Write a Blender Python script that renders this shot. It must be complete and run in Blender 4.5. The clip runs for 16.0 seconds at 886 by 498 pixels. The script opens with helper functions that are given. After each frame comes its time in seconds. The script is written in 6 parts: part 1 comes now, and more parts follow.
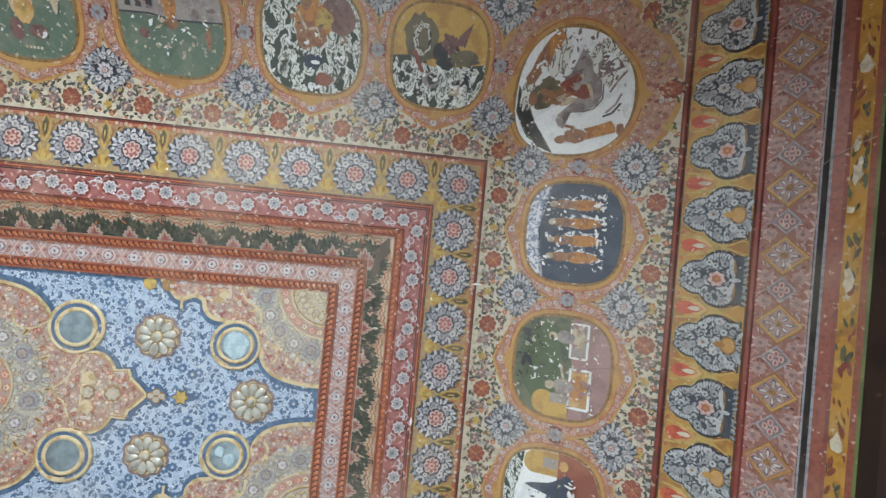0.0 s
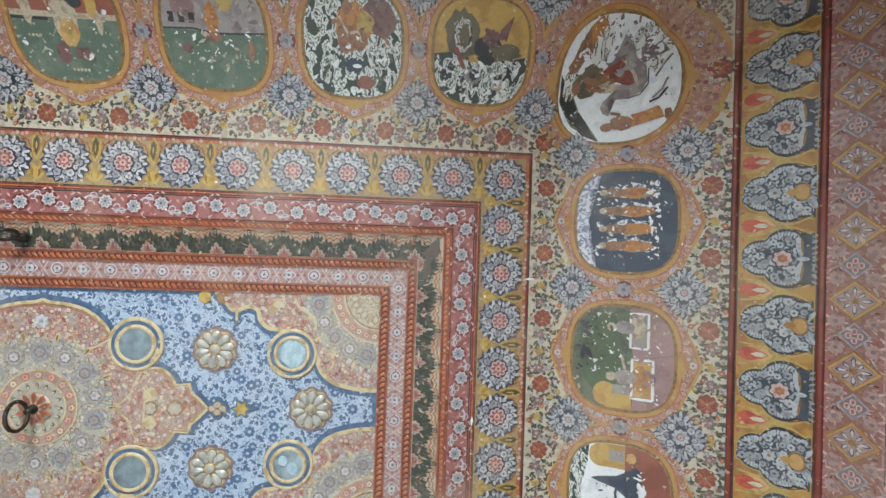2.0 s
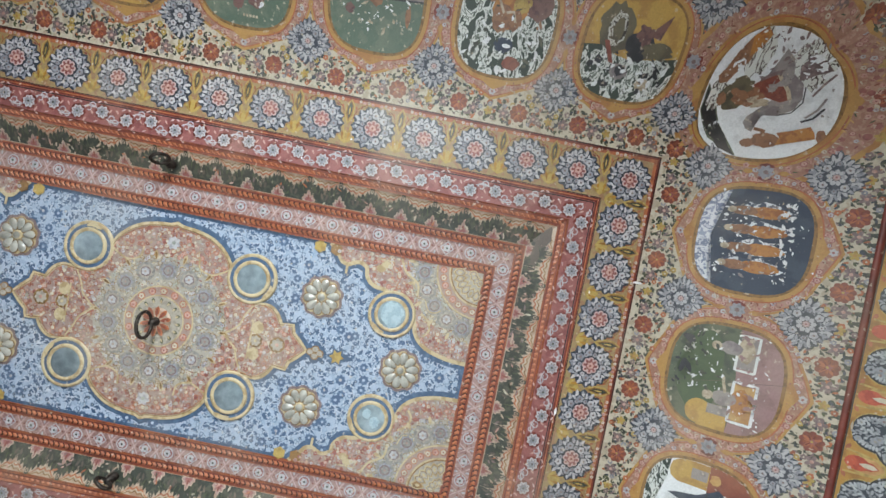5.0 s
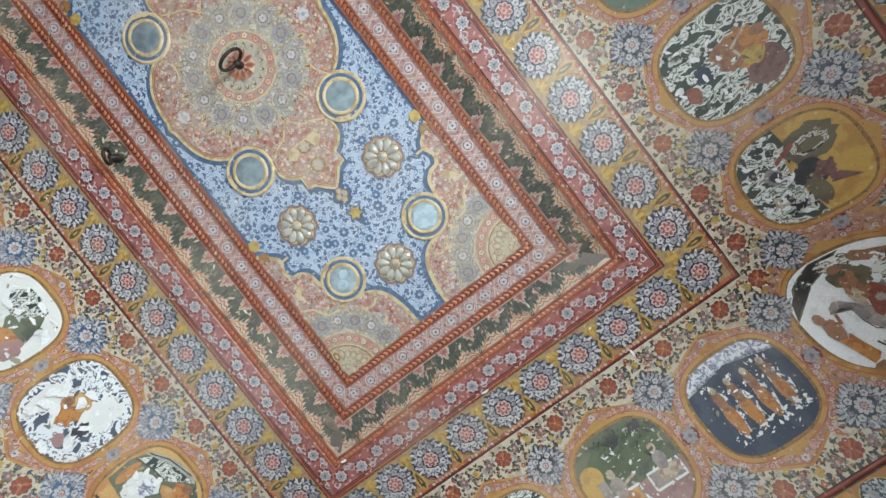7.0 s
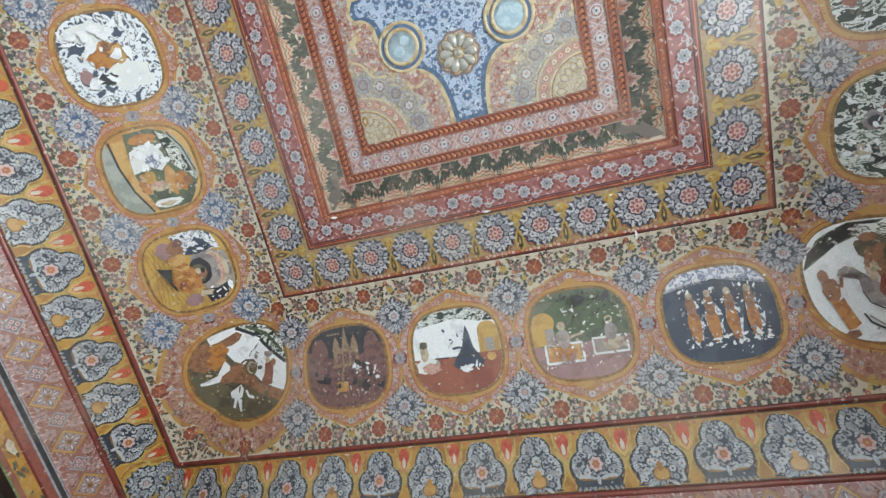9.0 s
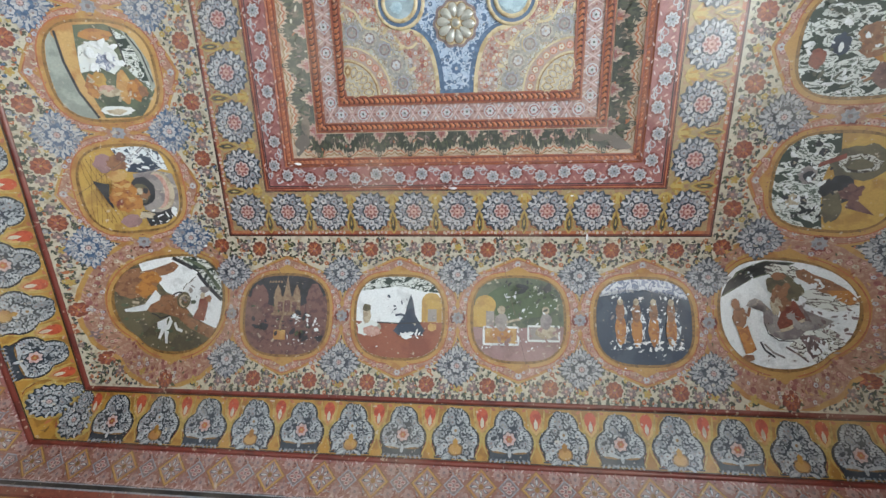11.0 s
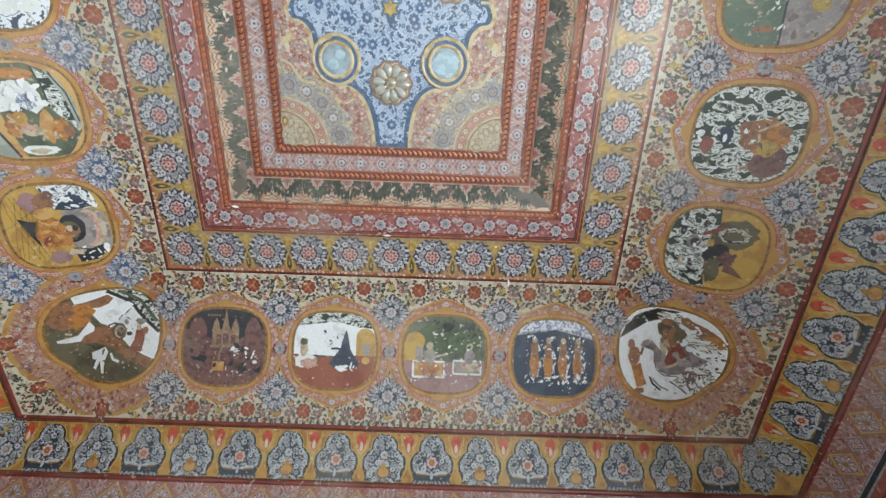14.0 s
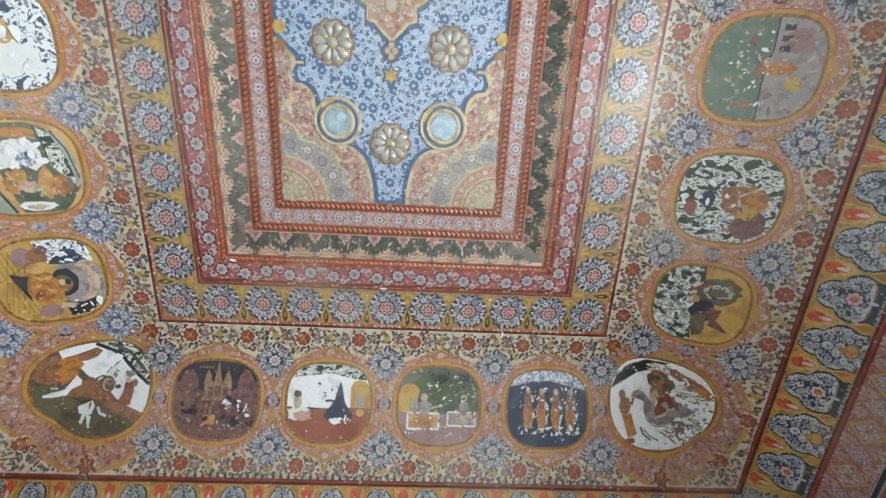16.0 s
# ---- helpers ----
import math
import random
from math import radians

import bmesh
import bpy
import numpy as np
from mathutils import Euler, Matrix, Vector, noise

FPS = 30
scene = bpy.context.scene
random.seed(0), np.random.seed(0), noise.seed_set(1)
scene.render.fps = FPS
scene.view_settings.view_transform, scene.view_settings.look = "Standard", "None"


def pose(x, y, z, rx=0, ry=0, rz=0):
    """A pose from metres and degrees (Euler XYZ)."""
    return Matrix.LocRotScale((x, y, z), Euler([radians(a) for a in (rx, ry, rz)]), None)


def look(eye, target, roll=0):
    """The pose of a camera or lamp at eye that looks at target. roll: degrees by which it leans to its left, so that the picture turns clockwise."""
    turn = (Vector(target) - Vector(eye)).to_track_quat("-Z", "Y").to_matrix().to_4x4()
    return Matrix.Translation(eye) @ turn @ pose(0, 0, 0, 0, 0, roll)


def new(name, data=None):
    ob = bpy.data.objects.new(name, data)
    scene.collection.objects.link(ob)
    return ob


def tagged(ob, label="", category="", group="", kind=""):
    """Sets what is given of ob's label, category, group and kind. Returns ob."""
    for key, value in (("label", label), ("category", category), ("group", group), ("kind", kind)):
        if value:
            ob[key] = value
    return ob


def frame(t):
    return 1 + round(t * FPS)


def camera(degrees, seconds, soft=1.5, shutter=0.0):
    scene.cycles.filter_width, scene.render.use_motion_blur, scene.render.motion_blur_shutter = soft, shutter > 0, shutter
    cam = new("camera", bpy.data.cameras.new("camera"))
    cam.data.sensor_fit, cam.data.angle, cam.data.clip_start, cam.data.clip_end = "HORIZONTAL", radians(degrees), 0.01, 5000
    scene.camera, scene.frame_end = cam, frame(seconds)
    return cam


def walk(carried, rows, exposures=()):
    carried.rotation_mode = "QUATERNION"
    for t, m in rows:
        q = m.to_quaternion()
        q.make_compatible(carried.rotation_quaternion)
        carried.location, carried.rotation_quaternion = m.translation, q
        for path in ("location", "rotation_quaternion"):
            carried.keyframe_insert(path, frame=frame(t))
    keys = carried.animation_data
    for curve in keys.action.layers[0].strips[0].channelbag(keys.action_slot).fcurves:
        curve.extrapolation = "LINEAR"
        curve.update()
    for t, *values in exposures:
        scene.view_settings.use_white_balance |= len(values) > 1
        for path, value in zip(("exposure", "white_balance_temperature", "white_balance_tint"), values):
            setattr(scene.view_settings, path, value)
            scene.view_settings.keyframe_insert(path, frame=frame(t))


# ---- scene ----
cam = camera(91.5, 16.0, soft=1.5)
# seconds, place in metres, turn in degrees
PATH = [
    (0, 0.7163, -0.3314, 1.6025, -179.737, 5.218, 84.686),
    (0.5, 0.7000, -0.3619, 1.6088, -179.932, 5.087, 85.054),
    (1, 0.6867, -0.4053, 1.6135, -179.900, 4.914, 85.894),
    (1.5, 0.6989, -0.4629, 1.6232, -179.996, 4.723, 87.098),
    (2, 0.6934, -0.5122, 1.6307, -179.367, 4.093, 88.093),
    (2.5, 0.6924, -0.5635, 1.6397, -179.084, 3.371, 89.148),
    (3, 0.6736, -0.6122, 1.6445, -178.912, 2.513, 90.068),
    (3.5, 0.6535, -0.6488, 1.6386, -178.913, 1.676, 90.548),
    (4, 0.6373, -0.7222, 1.6251, -179.109, 0.890, 90.262),
    (4.2, 0.6338, -0.7556, 1.6218, -179.350, 0.458, 89.300),
    (6.3, 0.4880, -0.9520, 1.6060, 178.740, -2.301, 50.527),
    (6.5, 0.4770, -0.9770, 1.6130, 177.171, -2.224, 46.371),
    (7, 0.4160, -0.9080, 1.6140, 175.064, -3.630, 37.700),
    (7.5, 0.3530, -0.8170, 1.6020, 172.220, -5.024, 30.139),
    (8, 0.2620, -0.7150, 1.5820, 169.115, -5.830, 23.810),
    (8.5, 0.1970, -0.6480, 1.5620, 165.661, -7.009, 18.449),
    (9, 0.1700, -0.5320, 1.5340, 165.215, -9.129, 13.443),
    (9.2, 0.1570, -0.5060, 1.5290, 165.048, -9.619, 11.568),
    (11.3, 0.1278, -0.5835, 1.5015, 162.080, -4.400, 0.622),
    (11.5, 0.1372, -0.6067, 1.4963, 161.716, -3.814, 0.177),
    (12, 0.1396, -0.6685, 1.4814, 160.740, -2.055, -0.780),
    (12.5, 0.1975, -0.7304, 1.4822, 159.895, -1.898, -0.982),
    (13, 0.2387, -0.8070, 1.4851, 159.090, -1.620, -1.230),
    (13.5, 0.2596, -0.8840, 1.4893, 158.656, -1.191, -1.527),
    (14, 0.2502, -0.9570, 1.4927, 158.476, -0.521, -1.937),
    (14.5, 0.2297, -1.0144, 1.4947, 158.775, 0.183, -2.357),
    (15, 0.2097, -1.0677, 1.5019, 159.177, 0.733, -2.713),
    (15.5, 0.2013, -1.0982, 1.5038, 160.191, 0.993, -2.866),
    (16, 0.1891, -1.1196, 1.5063, 161.324, 1.266, -2.937),
]
walk(cam, [(row[0], pose(*row[1:])) for row in PATH])

# ---- light ----
world = bpy.data.worlds.new("world")
scene.world = world
world.use_nodes = True
sky = world.node_tree.nodes.new("ShaderNodeTexSky")
sky.sky_type, sky.sun_disc = "NISHITA", False
sky.sun_elevation, sky.sun_rotation = radians(27.3), radians(100.6)
back = world.node_tree.nodes["Background"]
back.inputs["Strength"].default_value = 0.12
world.node_tree.links.new(sky.outputs[0], back.inputs["Color"])
sun = new("sun", bpy.data.lights.new("sun", "SUN"))
sun.data.energy, sun.data.angle, sun.data.color = 4.5, radians(0.5), (1, 0.95, 0.88)
sun.matrix_world = look((8, -1.5, 4.2), (0, 0, 0))
scene.view_settings.exposure = 1.23


def window_light(name, eye, target, w, h, power, tint=(0.87, 0.97, 1.0)):
    lamp = new(name, bpy.data.lights.new(name, "AREA"))
    lamp.data.shape, lamp.data.size, lamp.data.size_y = "RECTANGLE", w, h
    lamp.data.energy, lamp.data.color = power, tint
    lamp.matrix_world = look(eye, target)
    return lamp


# ---- plan ----
HW, LEN, H = 1.15, 4.10, 3.50        # inner flat field: half width, length, height
YC = -LEN / 2
PROFILE = [(-0.40, 3.5), (0.0, 3.5), (0.06, 3.496), (0.18, 3.474), (0.37, 3.395), (0.56, 3.305), (0.745, 3.196), (0.85, 3.11), (0.928, 3.022), (0.975, 2.945), (1.0, 2.894)]
PD = np.array([p[0] for p in PROFILE])
PZ = np.array([p[1] for p in PROFILE])
DD = np.linspace(-0.4, 1.0, 561)
kern = np.ones(25) / 25
ZZ = np.interp(DD, PD, PZ)
ZZ[12:-12] = np.convolve(ZZ, kern, "valid")
UU = np.concatenate([[0], np.cumsum(np.hypot(np.diff(DD), np.diff(ZZ)))])
UU = UU - np.interp(0, DD, UU)


def d_of(u):
    return float(np.interp(u, UU, DD))


def u_of(d):
    return float(np.interp(d, DD, UU))


def z_of(d):
    return float(np.interp(d, DD, ZZ))


def cove(s, u, h=0.0):
    """A point of a side's surface: s along, u outwards along the curve, h proud of it."""
    d = d_of(u)
    e = 0.01
    nx, nz = z_of(d + e) - z_of(d - e), -2 * e
    n = math.hypot(nx, nz)
    return (s, d + h * nx / n, z_of(d) + h * nz / n)


def over(x, y, h=0.0):
    """A point of the ceiling above x, y, across the mitres too."""
    d = max(abs(x) - HW, y, -LEN - y)
    return (x, y, z_of(d) - h)


SIDES = {"E": (pose(0, 0, 0), HW), "R": (pose(HW, YC, 0, 0, 0, -90), LEN / 2),
         "W": (pose(0, -LEN, 0, 0, 0, 180), HW), "L": (pose(-HW, YC, 0, 0, 0, 90), LEN / 2)}
U_O, U_A, U_D = u_of(0.722), u_of(0.914), u_of(0.998)
RISE = 3.545                           # the panel's face


# ---- materials ----
def lin(r, g, b):
    return tuple(((c / 255) / 12.92 if c <= 10 else ((c / 255 + 0.055) / 1.055) ** 2.4) for c in (r, g, b)) + (1,)


def dulled(rgb):
    """Puts a veil of haze into a colour: drawn towards grey, yellows least."""
    if not rgb:
        return rgb
    keep = 0.87 if rgb[2] < 0.6 * rgb[1] and rgb[1] > 0.5 * rgb[0] else 0.76
    g = 0.3 * rgb[0] + 0.59 * rgb[1] + 0.11 * rgb[2]
    return tuple(g + (c - g) * keep for c in rgb)


def paint(name, rgb, other=None, scale=14.0, share=0.5, rough=0.38, wear=0.10, metal=0.0, fine=140.0, worn=(196, 184, 164)):
    """Old distemper paint: clouds of a second tone, fine grain, small worn spots."""
    m = bpy.data.materials.new(name)
    m.use_nodes = True
    nt = m.node_tree
    N, L = nt.nodes, nt.links
    b = N["Principled BSDF"]
    geo = N.new("ShaderNodeNewGeometry")

    def nz(sc, det):
        k = N.new("ShaderNodeTexNoise")
        k.inputs["Scale"].default_value, k.inputs["Detail"].default_value = sc, det
        L.new(geo.outputs["Position"], k.inputs["Vector"])
        return k.outputs["Fac"]

    def ramp(src, a, c):
        r = N.new("ShaderNodeMapRange")
        r.inputs["From Min"].default_value, r.inputs["From Max"].default_value = a, c
        L.new(src, r.inputs["Value"])
        return r.outputs["Result"]

    def mix(fac, a, c):
        x = N.new("ShaderNodeMix")
        x.data_type = "RGBA"
        for sock, v in ((x.inputs["Factor"], fac), (x.inputs["A"], a), (x.inputs["B"], c)):
            if isinstance(v, (tuple, float, int)):
                sock.default_value = v
            else:
                L.new(v, sock)
        return x.outputs["Result"]

    rgb, other = dulled(rgb), dulled(other)
    base = lin(*rgb)
    tone = lin(*other) if other else tuple(c * 0.72 for c in base[:3]) + (1,)
    col = mix(ramp(nz(scale, 3), 0.62 - 0.24 * share, 0.72 - 0.24 * share), base, tone)
    grain = ramp(nz(fine, 2), 0.3, 0.7)
    col = mix(grain, col, mix(0.16, col, (0.02, 0.015, 0.01, 1)))
    big = nz(2.3, 4)
    col = mix(ramp(big, 0.5, 0.85), col, mix(0.35, col, lin(*worn)))
    if wear > 0:
        spots = ramp(nz(46, 5), 0.70 - wear * 0.5, 0.74 - wear * 0.5)
        col = mix(spots, col, mix(0.65, col, lin(*worn)))
    L.new(col, b.inputs["Base Color"])
    b.inputs["Roughness"].default_value = rough
    b.inputs["Metallic"].default_value = metal
    b.inputs["Specular IOR Level"].default_value = 0.75 if rough < 0.5 else 0.4
    rr = N.new("ShaderNodeMapRange")
    rr.inputs["To Min"].default_value, rr.inputs["To Max"].default_value = rough - 0.08, rough + 0.14
    L.new(nz(9, 3), rr.inputs["Value"])
    L.new(rr.outputs["Result"], b.inputs["Roughness"])
    bump = N.new("ShaderNodeBump")
    bump.inputs["Strength"].default_value, bump.inputs["Distance"].default_value = 0.25, 0.002
    L.new(nz(70, 4), bump.inputs["Height"])
    L.new(bump.outputs["Normal"], b.inputs["Normal"])
    return m


M = {}


def mat(name, *a, **k):
    M[name] = paint(name, *a, **k)


mat("ochre", (190, 142, 70), (178, 120, 58))
mat("ochre_pale", (204, 160, 92), (188, 132, 70))
mat("mustard", (184, 132, 42), (158, 106, 34))
mat("cream", (200, 190, 164), (180, 164, 136), scale=30)
mat("pink_field", (174, 118, 94), (190, 144, 118), scale=60)
mat("pink", (206, 156, 140), (192, 130, 114), scale=60)
mat("rose", (166, 90, 86), (150, 74, 72), scale=20)
mat("red_flower", (152, 70, 50), (134, 60, 46), scale=60)
mat("red_line", (140, 48, 34), (116, 38, 30), scale=10)
mat("terracotta", (188, 104, 60), (170, 84, 48), scale=20)
mat("flame", (214, 72, 30), (190, 54, 24), scale=40)
mat("leaf", (60, 68, 58), (88, 94, 76), scale=60, wear=0.05)
mat("leaf_green", (84, 92, 56), (58, 70, 50), scale=60)
mat("navy", (58, 68, 84), (78, 86, 98), scale=30, wear=0.08)
mat("lilac", (150, 152, 162), (126, 130, 142), scale=60)
mat("lilac_pale", (186, 186, 190), (160, 160, 168), scale=60)
mat("stone_mid", (150, 146, 140), (128, 124, 120), scale=60)
mat("lattice_red", (152, 90, 76), (162, 108, 92), scale=60)
mat("band_ochre", (168, 138, 84), (168, 120, 82), scale=40)
mat("arch_ground", (40, 54, 70), (56, 68, 80), scale=30, wear=0.04)
mat("arch_leaf", (146, 152, 160), (124, 130, 138), scale=60)
mat("arch_leaf_pale", (176, 182, 188), (152, 158, 164), scale=60)
mat("blush", (202, 168, 162), (186, 146, 140), scale=60)
mat("plum", (126, 102, 102), (146, 120, 118), scale=60)
mat("white", (232, 236, 238), (214, 218, 220), scale=16, share=0.3, wear=0, worn=(214, 214, 210))
mat("gold", (200, 178, 130), (178, 148, 96), scale=30, rough=0.35)
mat("gold_dark", (150, 108, 52), (118, 84, 40), scale=60)
mat("yellow", (186, 156, 74), (162, 130, 60), scale=40)
mat("bead", (164, 84, 46), (140, 66, 38), scale=30)
mat("bead_dark", (92, 38, 22), (72, 30, 20), scale=60, wear=0)
mat("frieze", (194, 168, 142), (176, 138, 112), scale=12)
mat("frieze_green", (54, 60, 50), (80, 82, 64), scale=40, wear=0.08)
mat("grey_brown", (96, 82, 72), (120, 100, 84), scale=12)
mat("diaper_white", (172, 134, 126), (154, 108, 102), scale=60)
mat("blue_ground", (166, 186, 212), (150, 174, 204), scale=30)
mat("blue_pale", (196, 208, 224), (182, 196, 214), scale=40)
mat("blue", (62, 96, 140), (84, 118, 158), scale=60)
mat("blue_deep", (58, 92, 132), (76, 110, 148), scale=30)
mat("field", (170, 140, 128), (158, 122, 112), scale=44, fine=220)
mat("field_grey", (172, 163, 147), (152, 142, 128), scale=44, fine=220)
mat("black", (34, 34, 36), (52, 50, 48), scale=20, wear=0.04)
mat("green_line", (88, 120, 58), (70, 98, 50), scale=10)
mat("shaded_wall", (58, 40, 32), (44, 32, 28), scale=6, rough=0.6, wear=0.02, worn=(110, 80, 64))
mat("wall_plaster", (98, 60, 40), (80, 50, 36), scale=3, rough=0.8, wear=0.05, worn=(112, 90, 76))
mat("floor_stone", (214, 214, 212), (196, 196, 196), scale=5, rough=0.4, worn=(180, 178, 174))
mat("iron", (70, 62, 56), (48, 42, 40), scale=60, rough=0.5, metal=0.7, wear=0.03)


def link(name, verts, faces, mats, idx=None, parent=None, label="", smooth=False):
    me = bpy.data.meshes.new(name)
    me.from_pydata(verts, [], faces)
    for m in mats:
        me.materials.append(m)
    if idx:
        me.polygons.foreach_set("material_index", idx)
    if smooth:
        me.polygons.foreach_set("use_smooth", [True] * len(me.polygons))
    me.update()
    ob = new(name, me)
    ob.parent = parent
    if label:
        ob["label"] = label
    return ob


class Art:
    """Painted and modelled shapes, laid proud of a surface by layers."""
    STEP = 0.0009

    def __init__(self, where):
        self.where, self.v, self.f, self.i, self.m, self.n = where, [], [], [], [], 0

    def _mat(self, name):
        if name not in self.m:
            self.m.append(name)
        return self.m.index(name)

    def lift(self, layer):
        """A layer's height, with a hair's breadth for each shape so that no two share a plane."""
        self.n = (self.n + 1) % 90
        return layer * self.STEP + self.n * 9e-6

    def face(self, pts, layer, name):
        k, hh = len(self.v), self.lift(layer)
        self.v += [self.where(a, b, hh) for a, b in pts]
        self.f.append(list(range(k, k + len(pts))))
        self.i.append(self._mat(name))

    def fan(self, pts, layer, name, c=None, dome=0.0, rings=1):
        """A star-shaped outline about c, in rings that follow the surface."""
        n = len(pts)
        if c is None:
            c = (sum(p[0] for p in pts) / n, sum(p[1] for p in pts) / n)
        k, q, hh = len(self.v), self._mat(name), self.lift(layer)
        self.v.append(self.where(*c, hh + dome))
        for r in range(1, rings + 1):
            t = r / rings
            self.v += [self.where(c[0] + (a - c[0]) * t, c[1] + (b - c[1]) * t, hh + dome * (1 - t * t)) for a, b in pts]
        for j in range(n):
            j2 = (j + 1) % n
            self.f.append([k, k + 1 + j, k + 1 + j2])
            self.i.append(q)
            for r in range(1, rings):
                o = k + 1 + (r - 1) * n
                self.f.append([o + j, o + n + j, o + n + j2, o + j2])
                self.i.append(q)

    def band(self, outer, inner, layer, name):
        """The ring between two outlines of as many points."""
        n, k, q, hh = len(outer), len(self.v), self._mat(name), self.lift(layer)
        self.v += [self.where(a, b, hh) for a, b in outer] + [self.where(a, b, hh) for a, b in inner]
        for j in range(n):
            j2 = (j + 1) % n
            self.f.append([k + j, k + j2, k + n + j2, k + n + j])
            self.i.append(q)

    def stroke(self, pts, w, layer, name, closed=False):
        """A line of width w along pts."""
        n = len(pts)
        left, right = [], []
        for j in range(n):
            a = pts[j - 1] if (j or closed) else pts[0]
            b = pts[(j + 1) % n] if (j < n - 1 or closed) else pts[-1]
            dx, dy = b[0] - a[0], b[1] - a[1]
            l = math.hypot(dx, dy) or 1
            ox, oy = -dy / l * w / 2, dx / l * w / 2
            left.append((pts[j][0] + ox, pts[j][1] + oy))
            right.append((pts[j][0] - ox, pts[j][1] - oy))
        k, q, hh = len(self.v), self._mat(name), self.lift(layer)
        self.v += [self.where(a, b, hh) for a, b in left] + [self.where(a, b, hh) for a, b in right]
        for j in range(n if closed else n - 1):
            j2 = (j + 1) % n
            self.f.append([k + j, k + j2, k + n + j2, k + n + j])
            self.i.append(q)

    def petal(self, x, y, ang, length, width, layer, name):
        c, s = math.cos(ang), math.sin(ang)
        self.face([(x + c * a * length - s * b * width, y + s * a * length + c * b * width)
                   for a, b in ((0, 0), (0.35, 0.42), (0.75, 0.42), (1, 0), (0.75, -0.42), (0.35, -0.42))], layer, name)

    def blossom(self, x, y, r, layer, name, heart="yellow", n=6, rot=0.0, edge=None):
        if edge:
            self.fan(ring(x, y, r * 1.22, r * 1.22, 10), layer, edge)
        for j in range(n):
            self.petal(x, y, rot + j * math.tau / n, r, r * 5.0 / n, layer + 1, name)
        self.fan(ring(x, y, r * 0.3, r * 0.3, 6), layer + 2, heart)

    def object(self, name, parent=None, label=""):
        return link(name, self.v, self.f, [M[n] for n in self.m], self.i, parent, label)


def ring(x, y, a, b, n=32, p=2.0, rot=0.0):
    """A super-ellipse."""
    out = []
    for j in range(n):
        t = j * math.tau / n + rot
        c, s = math.cos(t), math.sin(t)
        k = (abs(c) ** p + abs(s) ** p) ** (-1 / p)
        out.append((x + a * k * c, y + b * k * s))
    return out


def scallop(x, y, r, lobes, depth, n=6):
    return [(x + r * (1 - depth + depth * abs(math.cos(lobes * t / 2))) * math.cos(t), y + r * (1 - depth + depth * abs(math.cos(lobes * t / 2))) * math.sin(t))
            for t in (j * math.tau / (lobes * n) for j in range(lobes * n))]


def smooth(pts, n=4, closed=False):
    """Catmull-Rom through the points."""
    out = []
    m = len(pts)
    for j in range(m if closed else m - 1):
        p0 = pts[(j - 1) % m] if (closed or j) else pts[0]
        p1, p2 = pts[j], pts[(j + 1) % m]
        p3 = pts[(j + 2) % m] if (closed or j + 2 < m) else pts[-1]
        for k in range(n):
            t = k / n
            out.append(tuple(0.5 * (2 * p1[i] + (p2[i] - p0[i]) * t + (2 * p0[i] - 5 * p1[i] + 4 * p2[i] - p3[i]) * t * t + (3 * p1[i] - p0[i] - 3 * p2[i] + p3[i]) * t ** 3) for i in (0, 1)))
    if not closed:
        out.append(pts[-1])
    return out


rng = random.Random(7)

# ---- structure: ceiling, walls, floor ----
ceiling = tagged(new("ceiling"), "coved ceiling covered in painted flowers, scrolls and medallions", "ceiling", kind="structure")


def strip(art, k, u0, u1, name, layer=0, step=0.03, half=None):
    """A band of a side, mitred at both ends."""
    n = max(1, int(math.ceil((u1 - u0) / step)))
    hw = SIDES[k][1]
    for j in range(n):
        a, b = u0 + (u1 - u0) * j / n, u0 + (u1 - u0) * (j + 1) / n
        da, db = d_of(a), d_of(b)
        art.face([(-hw - da, a), (hw + da, a), (hw + db, b), (-hw - db, b)], layer, name)


def ring_of_strips(bands, name, label):
    """The same bands on all four sides, in one mesh."""
    v, f, i, ms = [], [], [], []
    for k, (m, hw) in SIDES.items():
        art = Art(cove)
        for u0, u1, mt, layer in bands:
            strip(art, k, u0, u1, mt, layer)
        o = len(v)
        v += [tuple(m @ Vector(p)) for p in art.v]
        f += [[q + o for q in ff] for ff in art.f]
        for q in art.i:
            if art.m[q] not in ms:
                ms.append(art.m[q])
            i.append(ms.index(art.m[q]))
    return link(name, v, f, [M[n] for n in ms], i, ceiling, label)


ring_of_strips([(-0.34, -0.222, "rose", 0), (-0.222, 0.0, "band_ochre", 0), (0.0, U_O, "cream", 0),
                (U_O, U_A, "mustard", 0), (U_A, U_D, "lattice_red", 0)], "cove_plaster", "painted plaster ground of the coved ceiling")


def box(x0, y0, z0, x1, y1, z1):
    v = [(x, y, z) for x in (x0, x1) for y in (y0, y1) for z in (z0, z1)]
    f = [(0, 1, 3, 2), (4, 6, 7, 5), (0, 4, 5, 1), (2, 3, 7, 6), (0, 2, 6, 4), (1, 5, 7, 3)]
    return v, f


def boxes(name, items, material, parent=None, label=""):
    v, f = [], []
    for b in items:
        a, c = box(*b)
        o = len(v)
        v += a
        f += [tuple(q + o for q in ff) for ff in c]
    return link(name, v, f, [M[material]], None, parent, label)


WX, WY0, WY1 = HW + 1.12, -LEN - 1.12, 1.12      # faces of the walls
T = 0.35


